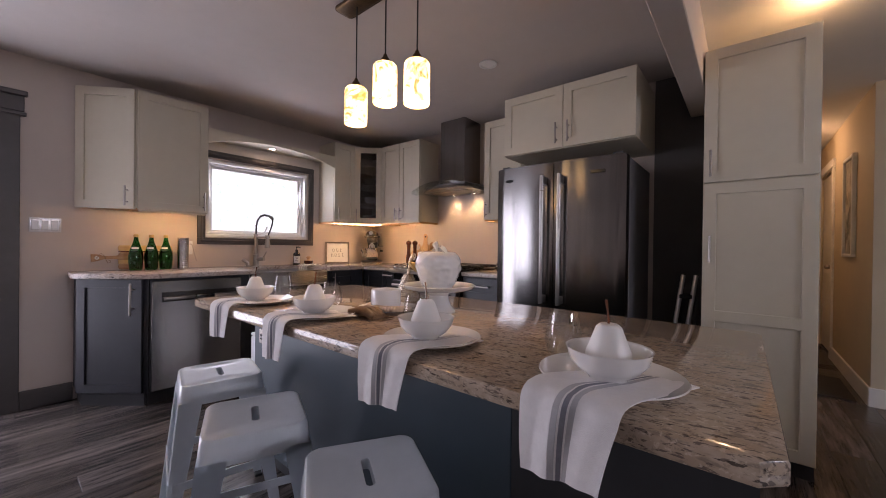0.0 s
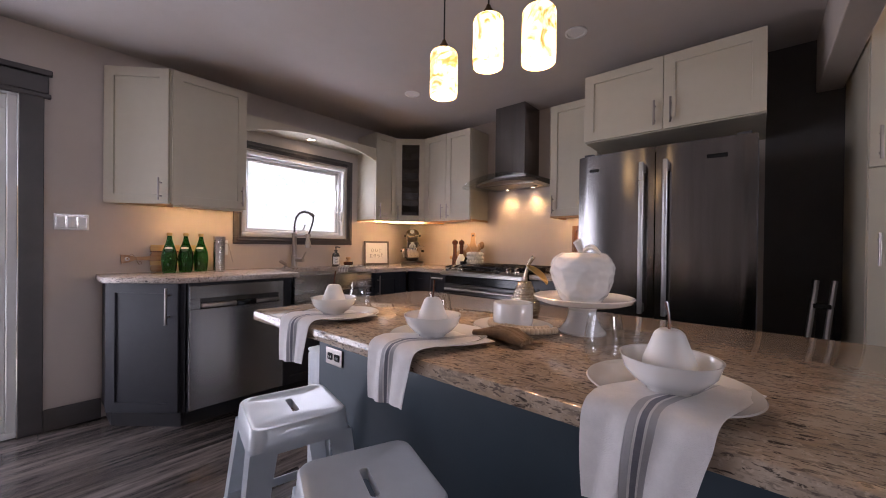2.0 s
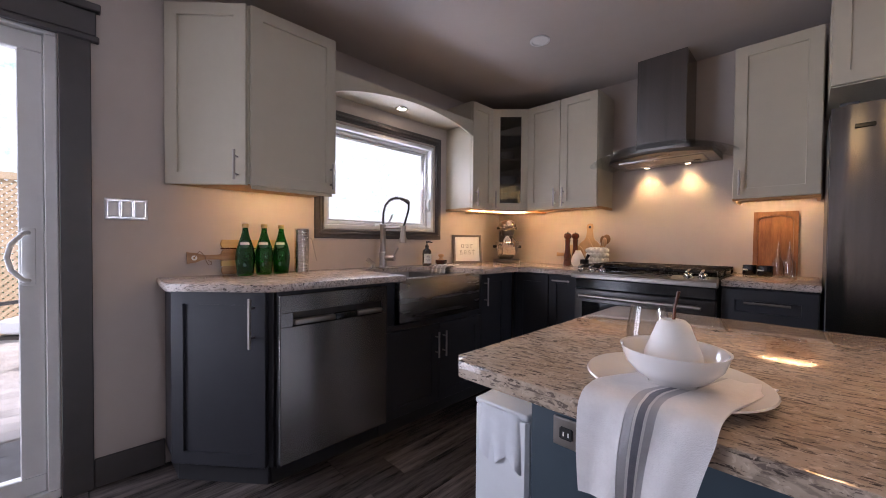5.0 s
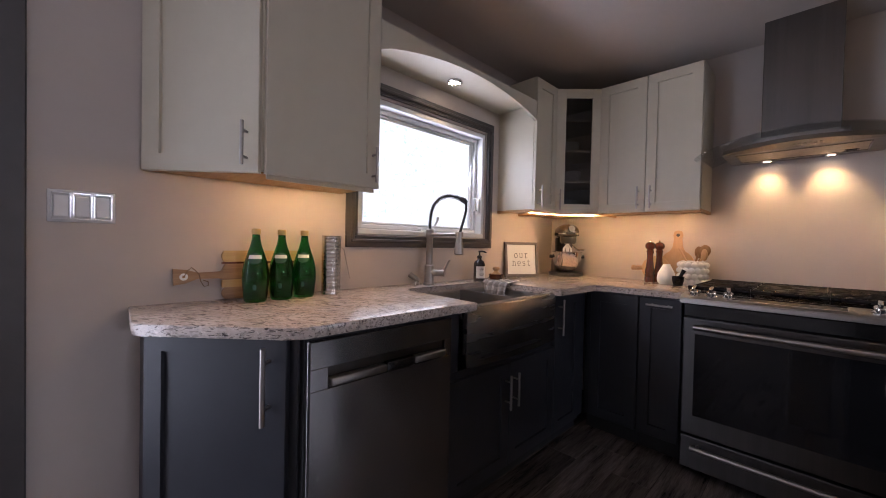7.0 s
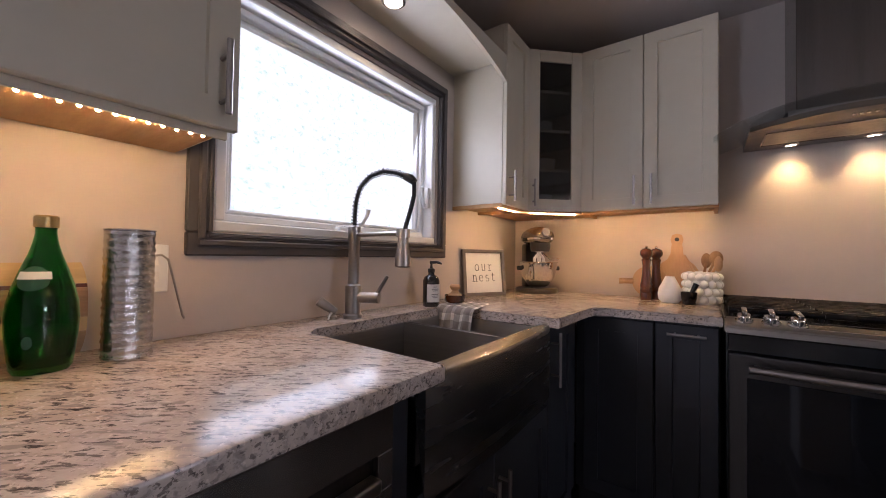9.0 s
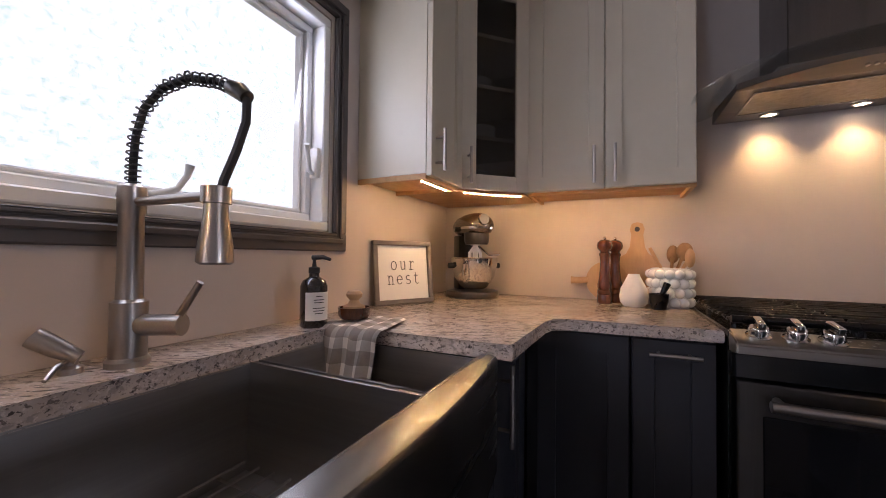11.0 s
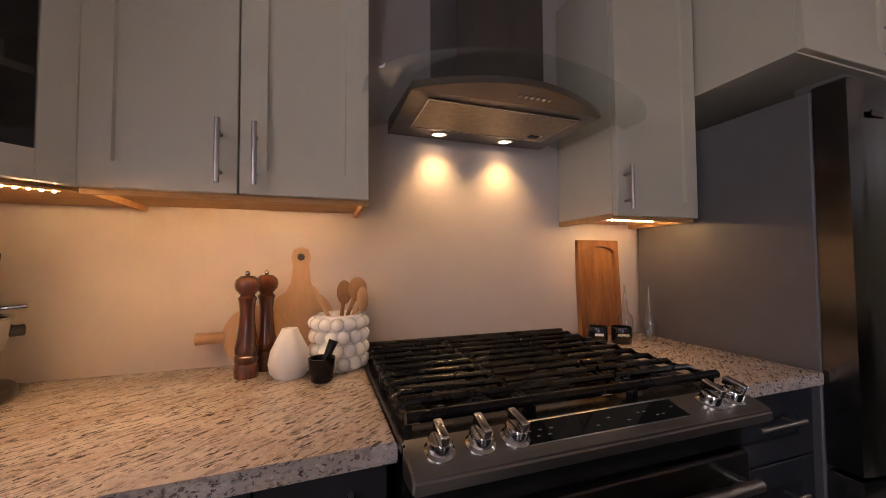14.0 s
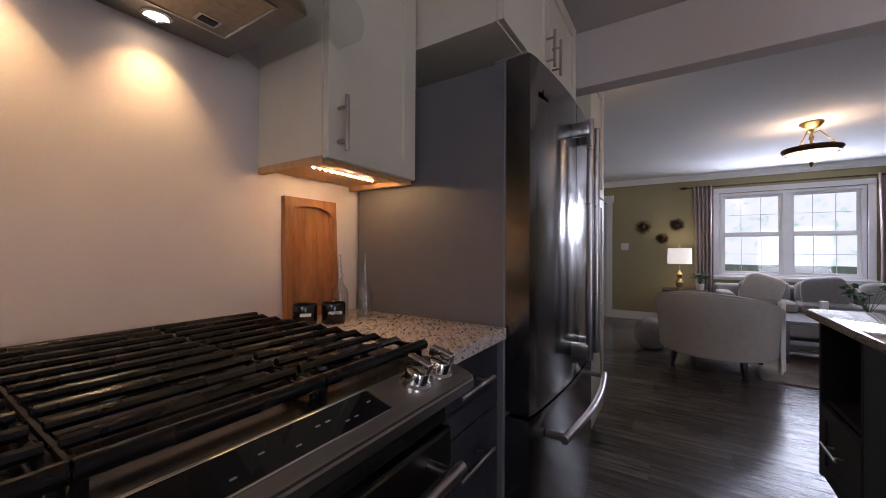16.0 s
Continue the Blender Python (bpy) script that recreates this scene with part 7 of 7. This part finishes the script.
# ---- living room ----
def cushion(bm, c, s, p=0.55):
    """A soft block, rounded on all sides."""
    q = bmesh.ops.create_uvsphere(bm, u_segments=20, v_segments=12, radius=1.0)
    for v in q["verts"]:
        v.co = Vector([c[i] + s[i] * math.copysign(abs(v.co[i]) ** p, v.co[i]) for i in range(3)])
    return bm


sf = thing("sofa", pose(4.28, 0.75, 0), "long grey sofa with loose cushions under the window", "sofa")
bm = new_bm()
box(bm, (-0.42, -1.25, 0.10), (0.40, 1.05, 0.40), 0.03, 3)
part("base", bm, "sofa", sf, smooth=True)
bm = new_bm()
box(bm, (0.16, -1.25, 0.41), (0.40, 1.05, 0.70), 0.05, 3)
part("backrest", bm, "sofa", sf, smooth=True)
for y in (-1.15, 0.95):
    bm = new_bm()
    box(bm, (-0.42, y - 0.1, 0.41), (0.158, y + 0.1, 0.62), 0.05, 3)
    part("armrest", bm, "sofa", sf, smooth=True)
for y in (-0.70, -0.1, 0.5):
    bm = new_bm()
    cushion(bm, (-0.12, y, 0.46), (0.30, 0.29, 0.075), 0.4)
    part("seat_cushion", bm, "sofa", sf, smooth=True)
    bm = new_bm()
    cushion(bm, (0.09, y, 0.62), (0.09, 0.28, 0.17), 0.5)
    part("back_cushion", bm, "sofa", sf, smooth=True)
for x in (-0.36, 0.34):
    for y in (-1.18, 0.98):
        bm = new_bm()
        box(bm, (x - 0.03, y - 0.03, 0), (x + 0.03, y + 0.03, 0.10), 0.004)
        part("leg", bm, "darkwood", sf)
for x, y, z, r, mt, lab in ((4.02, 1.32, 0.66, 18, "pillow", "square cream throw cushion on the sofa"), (4.12, 0.70, 0.64, -8, "sofa", "grey throw cushion on the sofa"), (4.10, -0.1, 0.65, 12, "pillow", "square cream throw cushion on the sofa")):
    bm = new_bm()
    cushion(bm, (0, 0, 0), (0.08, 0.22, 0.22), 0.5)
    for v in bm.verts:
        k = abs(v.co.y / 0.22) * abs(v.co.z / 0.22)
        v.co.x *= 1 - 0.8 * k
    solid("throw_cushion", bm, mt, lab, "cushion", pose(x, y, z, r, -14, 0), True, "throw cushions")

ch = thing("armchair", pose(2.32, 1.93, 0, 0, 0, 72), "ivory barrel-back armchair with dark wooden legs", "armchair")


def shell(u, v):
    a = math.pi * (-0.08 + 1.16 * u)
    top = 0.79 - 0.18 * abs(2 * u - 1) ** 1.8
    z = 0.17 + (top - 0.17) * v
    r = 0.40 + 0.05 * v
    return Vector((r * math.cos(a), 0.02 + (r + 0.01) * math.sin(a), z))


bm = new_bm()
grid(bm, shell, 34, 12, -0.09)
bmesh.ops.bevel(bm, geom=[e for e in bm.edges if e.calc_face_angle(0) > 1.0], offset=0.02, segments=2, affect="EDGES")
part("backrest", bm, "chair", ch, smooth=True)
bm = new_bm()
cushion(bm, (0, -0.04, 0.38), (0.33, 0.36, 0.12), 0.45)
part("seat_cushion", bm, "chair", ch, smooth=True)
bm = new_bm()
cushion(bm, (0, -0.02, 0.22), (0.38, 0.38, 0.07), 0.4)
part("seat_base", bm, "chair", ch, smooth=True)
for sx, sy in ((-1, -1), (1, -1), (-1, 1), (1, 1)):
    bm = new_bm()
    x, y = sx * 0.28, sy * 0.29
    tube(bm, [(x, y, 0.18), (x * 1.08, y * 1.08, 0.0)], [0.034, 0.022], 4)
    part("leg", bm, "darkwood", ch)
pf = tagged(new("pouf", spun("pouf", [(0, 0.0), (0.10, 0.005), (0.17, 0.05), (0.20, 0.13), (0.20, 0.22), (0.16, 0.31), (0.09, 0.35), (0, 0.36)], "sofa", 28)), "round taupe woven pouf on the floor", "pouf")
pf.matrix_world = pose(2.72, 2.52, 0)
th = thing("throw_blanket", pose(2.32, 1.93, 0, 0, 0, 72), "pale throw blanket hanging off the armchair", "blanket")
bm = new_bm()
grid(bm, lambda u, v: Vector((-0.505 - 0.02 * math.sin(9 * u), -0.10 + 0.18 * u + 0.01 * math.sin(12 * v), 0.70 - 0.66 * v)), 12, 14, 0.006)
part("cloth", bm, "linen", th, smooth=True)
rug = solid("area_rug", box(new_bm(), (1.95, -0.9, 0.001), (4.0, 1.62, 0.012), 0.003), "rug", "mottled taupe and cream area rug", "rug")
ct = thing("coffee_table", pose(3.05, 0.80, 0), "dark wooden coffee table with a lower shelf", "coffee table")
bm = new_bm()
box(bm, (-0.32, -0.62, 0.42), (0.32, 0.55, 0.455), 0.006, 2)
part("tabletop", bm, "darkwood", ct)
bm = new_bm()
box(bm, (-0.28, -0.58, 0.13), (0.28, 0.51, 0.155), 0.004)
part("shelf", bm, "darkwood", ct)
for x in (-0.285, 0.285):
    for y in (-0.585, 0.515):
        bm = new_bm()
        box(bm, (x - 0.03, y - 0.03, 0.013), (x + 0.03, y + 0.03, 0.419), 0.003)
        part("leg", bm, "darkwood", ct)
cn = thing("candle_holder", pose(2.95, 0.98, 0.455), "dark turned holder with a white pillar candle", "candle")
bm = new_bm()
lathe(bm, [(0, 0), (0.05, 0), (0.052, 0.01), (0.02, 0.025), (0.016, 0.06), (0.024, 0.075), (0.016, 0.09), (0.045, 0.11), (0.045, 0.118), (0, 0.118)], 22)
part("holder", bm, "darkwood", cn, smooth=True)
bm = new_bm()
lathe(bm, [(0, 0.1185), (0.034, 0.1185), (0.034, 0.20), (0.03, 0.205), (0, 0.203)], 22)
part("candle", bm, "pear", cn, smooth=True)


def plant(m, h, n, spread, label, potmat, seed):
    p = thing("potted_plant", m, label, "plant")
    r = random.Random(seed)
    bm = new_bm()
    lathe(bm, [(0, 0), (0.045, 0), (0.05, 0.005), (0.06, 0.10), (0.055, 0.10), (0.045, 0.085), (0, 0.08)], 20)
    part("pot", bm, potmat, p, smooth=True)
    sb, lf = new_bm(), new_bm()
    for k in range(n):
        a, q = r.random() * 6.28, r.uniform(0.4, 1.0)
        tip = Vector((math.cos(a) * spread * q, math.sin(a) * spread * q, 0.09 + h * r.uniform(0.5, 1.0)))
        mid = tip * 0.5 + Vector((0, 0, 0.12))
        tube(sb, [(0, 0, 0.07), mid, tip], [0.003, 0.0025, 0.0015], 5)
        for j in range(9):
            t = 0.35 + 0.65 * j / 8
            c = mid.lerp(tip, t)
            d = Vector((r.uniform(-1, 1), r.uniform(-1, 1), r.uniform(-0.5, 0.8))).normalized()
            e = d.cross(Vector((r.uniform(-1, 1), r.uniform(-1, 1), 1))).normalized()
            s = r.uniform(0.018, 0.032)
            vs = [lf.verts.new(c + d * (s * 2 * i) + e * (s * w)) for i, w in ((0, 0), (0.5, 0.55), (1, 0), (0.5, -0.55))]
            vs[1].co.z += 0.004
            vs[3].co.z += 0.004
            lf.faces.new(vs)
    part("stems", sb, "leaf", p)
    o = part("leaves", lf, "leaf", p)
    tagged(o, kind="stuff")


plant(pose(3.10, 0.62, 0.455), 0.30, 14, 0.24, "trailing green plant on the coffee table", "pear", 4)
# side table with lamp and plant
stb = thing("side_table", pose(4.42, 2.17, 0), "small dark metal side table", "side table")
bm = new_bm()
box(bm, (-0.26, -0.30, 0.56), (0.26, 0.30, 0.585), 0.004)
part("tabletop", bm, "darkwood", stb)
for x in (-0.24, 0.24):
    for y in (-0.28, 0.28):
        bm = new_bm()
        tube(bm, [(x, y, 0), (x, y, 0.56)], 0.012, 8)
        part("leg", bm, "bronze", stb)
tl = thing("table_lamp", pose(4.42, 2.24, 0.585), "glass table lamp with a white drum shade, lit", "lamp")
bm = new_bm()
lathe(bm, [(0, 0), (0.06, 0), (0.06, 0.015), (0.03, 0.03), (0.05, 0.07), (0.055, 0.11), (0.03, 0.15), (0.018, 0.17), (0.04, 0.20), (0.045, 0.235), (0.02, 0.27), (0.01, 0.30), (0.01, 0.36), (0, 0.36)], 26)
part("stand", bm, "gold", tl, "mercury glass base", smooth=True)
bm = new_bm()
lathe(bm, [(0.165, 0.40), (0.158, 0.64), (0.154, 0.64), (0.161, 0.40)], 36, closed=True)
part("shade", bm, "shade", tl, "white drum shade", smooth=True)
bm = new_bm()
tube(bm, [(0, 0, 0.36), (0, 0, 0.66)], 0.004, 6)
ball(bm, (0, 0, 0.67), 0.016, 10)
part("finial", bm, "gold", tl, smooth=True)
plant(pose(4.38, 1.98, 0.585), 0.16, 12, 0.12, "small bushy green plant in a white pot", "porcelain", 9)

# curtains and rod
cr = thing("curtain_rod", pose(XE - 0.09, 0.925, 2.19), "dark metal curtain rod with leaf finials", "curtain rod")
bm = new_bm()
tube(bm, [(0, -1.10, 0), (0, 1.20, 0)], 0.011, 10)
part("rod", bm, "bronze", cr, smooth=True)
for y, s in ((-1.10, -1), (1.20, 1)):
    bm = new_bm()
    ball(bm, (0, y + s * 0.05, 0.0), 0.03, 12, (0.5, 1.6, 0.7))
    tube(bm, [(0, y, 0), (0, y + s * 0.12, 0.01)], [0.01, 0.006], 8)
    part("finial", bm, "bronze", cr, smooth=True)
for y in (-0.95, 0.06, 1.10):
    bm = new_bm()
    tube(bm, [(0, y, 0), (0.088, y, 0), (0.088, y, 0.03)], 0.007, 8)
    part("bracket", bm, "bronze", cr, smooth=True)
for y0, y1, z0 in ((0.87, 1.13, 0.05), (-1.2, -0.86, 0.05)):
    cu = thing("curtain", pose(XE - 0.09, 0.925, 0), "gathered taupe curtain panel beside the window", "curtain", "curtains")
    bm = new_bm()
    grid(bm, lambda u, v: Vector((0.035 * math.sin(u * 31), y0 + (y1 - y0) * (u * (1 - 0.12 * math.sin(math.pi * v)) + (0.0 if y0 > 0 else 0.06 * math.sin(math.pi * v))), z0 + (2.21 - z0) * v)), 60, 14, 0.003)
    part("panel", bm, "curtain", cu, smooth=True)

# starburst wall ornaments
for y, z, r in ((2.76, 1.585, 0.135), (2.27, 1.61, 0.125), (2.48, 1.385, 0.11)):
    sb = thing("starburst", pose(XE - 0.02, y, z), "dark brass starburst wall ornament", "wall ornament", "starbursts")
    bm = new_bm()
    rr = random.Random(int(y * 100))
    for k in range(44):
        a = 2 * math.pi * k / 44
        l = r * rr.uniform(0.75, 1.0)
        tube(bm, [(0, 0, 0), (-0.015, l * math.cos(a), l * math.sin(a))], [0.006, 0.0025], 4)
    tagged(part("spikes", bm, "bronze", sb), kind="stuff")
    bm = new_bm()
    ball(bm, (-0.012, 0, 0), r * 0.28, 12)
    part("centre", bm, "darkwood", sb, smooth=True)
ws = thing("light_switch", pose(XE, 3.05, 1.255), "white light switch on the olive wall", "switch")
bm = new_bm()
box(bm, (-0.007, -0.06, -0.06), (0, 0.06, 0.06), 0.003)
part("plate", bm, "white", ws)
bm = new_bm()
box(bm, (-0.011, -0.018, -0.033), (-0.0072, 0.018, 0.033), 0.002)
part("rocker", bm, "white", ws)

# ceiling lamp
cl = thing("ceiling_lamp", pose(2.43, 1.19, ZC), "bronze semi-flush ceiling lamp with a glowing glass bowl", "ceiling lamp")
bm = new_bm()
lathe(bm, [(0, -0.0005), (0.085, -0.0005), (0.09, -0.015), (0.06, -0.05), (0.02, -0.065), (0.012, -0.12), (0.022, -0.15), (0.012, -0.18), (0.01, -0.36), (0, -0.36)], 26)
part("canopy", bm, "gold", cl, "brass canopy and stem", smooth=True)
bm = new_bm()
lathe(bm, [(0.19, -0.265), (0.215, -0.245), (0.222, -0.258), (0.20, -0.295), (0.182, -0.285)], 40, closed=True)
part("rim", bm, "bronze", cl, "pierced bronze rim", smooth=True)
for k in range(3):
    a = 2 * math.pi * k / 3 + 0.4
    bm = new_bm()
    c, s = math.cos(a), math.sin(a)
    tube(bm, [(0.015 * c, 0.015 * s, -0.10), (0.06 * c, 0.06 * s, -0.085), (0.10 * c, 0.10 * s, -0.14), (0.20 * c, 0.20 * s, -0.26)], 0.006, 8)
    part("arm", bm, "gold", cl, smooth=True)
bm = new_bm()
lathe(bm, [(0.185, -0.28), (0.16, -0.325), (0.11, -0.36), (0.05, -0.378), (0, -0.38)], 36)
part("glass_bowl", bm, glow("lamp_bowl", (1.0, 0.85, 0.58), 1.6), cl, "glowing alabaster bowl", smooth=True)
bm = new_bm()
lathe(bm, [(0, -0.378), (0.016, -0.38), (0.014, -0.40), (0.005, -0.425), (0, -0.427)], 14)
part("finial", bm, "bronze", cl, smooth=True)

# hallway
hp = thing("framed_picture", pose(0.80, 5.05, 1.55), "tall framed dark floral print on the hallway wall", "picture")
bm = new_bm()
picture_frame(bm, -0.20, 0.20, -0.45, 0.45, 0.03, -0.03, 0.0)
part("frame", bm, "white", hp)
bm = new_bm()
box(bm, (-0.012, -0.17, -0.42), (-0.004, 0.17, 0.42))
part("print", bm, material("dark_print", (0.55, 0.52, 0.45), (0.06, 0.06, 0.055), 0.6, scale=9), hp, "dark floral print")
dm = solid("door_mat", box(new_bm(), (0.42, 4.35, 0.001), (0.74, 5.0, 0.012), 0.003), "rubber", "dark mat on the hallway floor", "mat")

# ---- outside ----
bm = new_bm()
box(bm, (-400, -400, -0.6), (XW - 0.16, 400, -0.45))
box(bm, (XW - 0.16, -400, -0.6), (400, YS - 0.14, -0.45))
box(bm, (XE + 0.17, YS - 0.14, -0.6), (400, 400, -0.45))
setting("ground", bm, "lawn", "green lawn around the house", "ground")
bm = new_bm()
box(bm, (-4.75, -3.6, -0.45), (XW - 0.16, 3.0, -0.09))
pav = setting("pavement", bm, "paver", "grey paved landing outside the patio door", "pavement")
pm = None
for i in range(4):
    for j in range(9):
        if pm is None:
            bm = new_bm()
            prism(bm, [(0, 0), (0.10, -0.03), (0.2, 0), (0.23, 0.1), (0.2, 0.2), (0.1, 0.17), (0.0, 0.2), (-0.0, 0.1)], 0.0, 0.03, 0.006, 1)
            pm = mesh_of("paver", bm, "paver")
        ob = new("paver", pm)
        ob.parent = pav
        ob.matrix_local = pose(-4.72 + 0.205 * i, -1.3 + 0.205 * j, -0.088)
dk = thing("deck", pose(0, 0, 0), "weathered grey wooden deck", "deck")
me = None
for k in range(24):
    if me is None:
        bm = new_bm()
        box(bm, (0, 0, -0.44), (0.14, 7.0, -0.06), 0.004)
        me = mesh_of("deck_board", bm, "deck")
    ob = new("deck_board", me)
    ob.parent = dk
    ob.matrix_local = pose(-4.9 - 0.146 * k, -4.0, 0)
la = thing("lattice_fence", pose(-7.85, -4.0, -0.06), "cedar lattice privacy screen on the deck", "fence")
me = None
for s in (-1, 1):
    bm = new_bm()
    for k in range(94):
        y = -1.9 + 0.072 * k
        a, b = Vector((0.0055 * s, y if s > 0 else y + 1.75, 0.1)), Vector((0.0055 * s, y + 1.75 if s > 0 else y, 1.85))
        lo, hi = -0.1, 4.9
        if min(a.y, b.y) > hi or max(a.y, b.y) < lo:
            continue
        d = (b - a).normalized()
        w, t = Vector((0, -d.z, d.y)) * 0.0175, Vector((0.005, 0, 0))
        lo4 = [bm.verts.new(p - t) for p in (a + w, b + w, b - w, a - w)]
        hi4 = [bm.verts.new(p + t) for p in (a + w, b + w, b - w, a - w)]
        bm.faces.new(hi4)
        bm.faces.new(lo4[::-1])
        for i in range(4):
            j = (i + 1) % 4
            bm.faces.new((lo4[i], lo4[j], hi4[j], hi4[i]))
    tagged(part("slats", bm, "lattice", la), kind="stuff")
for y in (0.0, 1.6, 3.2, 4.8):
    bm = new_bm()
    box(bm, (-0.05, y - 0.045, 0), (0.05, y + 0.045, 1.98), 0.004)
    part("post", bm, "lattice", la)
for z in (0.05, 1.85):
    bm = new_bm()
    box(bm, (-0.03, 0.0, z), (0.03, 4.8, z + 0.08), 0.003)
    part("rail", bm, "lattice", la)
pc = thing("patio_chair", pose(-6.45, 0.12, -0.06, 0, 0, 60), "dark metal patio chair with white cushions", "chair")
for sx in (-1, 1):
    bm = new_bm()
    tube(bm, [(sx * 0.31, -0.30, 0), (sx * 0.31, -0.30, 0.58), (sx * 0.31, -0.20, 0.61), (sx * 0.31, 0.25, 0.59)], 0.018, 8)
    tube(bm, [(sx * 0.29, 0.36, 0), (sx * 0.29, 0.24, 0.42), (sx * 0.29, 0.40, 0.98)], 0.018, 8)
    part("side_frame", bm, "patio_metal", pc, smooth=True)
bm = new_bm()
cushion(bm, (0, -0.02, 0.42), (0.29, 0.29, 0.07), 0.35)
part("seat_cushion", bm, "cushion", pc, smooth=True)
bm = new_bm()
cushion(bm, (0, 0, 0), (0.28, 0.06, 0.30), 0.4)
part("back_cushion", bm, "cushion", pc, m=pose(0, 0.27, 0.72, -14), smooth=True)
bm = new_bm()
box(bm, (-0.28, -0.28, 0.31), (0.28, 0.28, 0.345), 0.004)
part("seat_frame", bm, "patio_metal", pc)
for name, m, w, h, am, st in (("backdrop_west", pose(-60, 5, 45, 90, 0, 90), 190, 130, 0.50, 1.30), ("backdrop_east", pose(62, 2, 45, 90, 0, -90), 190, 130, 0.48, 1.3)):
    bm = new_bm()
    grid(bm, lambda u, v: Vector(((u - 0.5) * w, (v - 0.5) * h, 0)), 1, 1)
    ob = solid(name, bm, backdrop_glow(name, (0.97, 0.99, 1.0), (0.58, 0.76, 0.62), am, st), "bright hazy sky over distant trees", "backdrop", kind="structure")
    ob.matrix_world = m

# ---- floor planks ----
PW = 0.182
shapes = []
for L in (1.22,):
    bm = new_bm()
    box(bm, (0, 0, -0.006), (PW - 0.0025, L - 0.003, 0.0), 0.0012)
    shapes.append(mesh_of("plank", bm, "plank"))
rng = random.Random(5)
col = 0
x = XW
while x < XE:
    wide = min(PW, XE - x)
    y = YS - rng.random() * 1.1
    while y < YH:
        y0, y1 = max(y, YS), min(y + 1.22, YH)
        if y1 - y0 > 0.05:
            ob = new("plank", shapes[0])
            ob.parent = floor
            ob.matrix_local = pose(x, y0, 0.0)
            ob.scale = (wide / PW, (y1 - y0) / 1.22, 1)
        y += 1.22
    x += PW
for k in range(5):
    for j in range(3):
        ob = new("plank", shapes[0])
        ob.parent = floor
        ob.matrix_local = pose(-0.10 + k * PW, YH + j * 1.0 + (0.3 if k % 2 else 0.0), 0.0005)
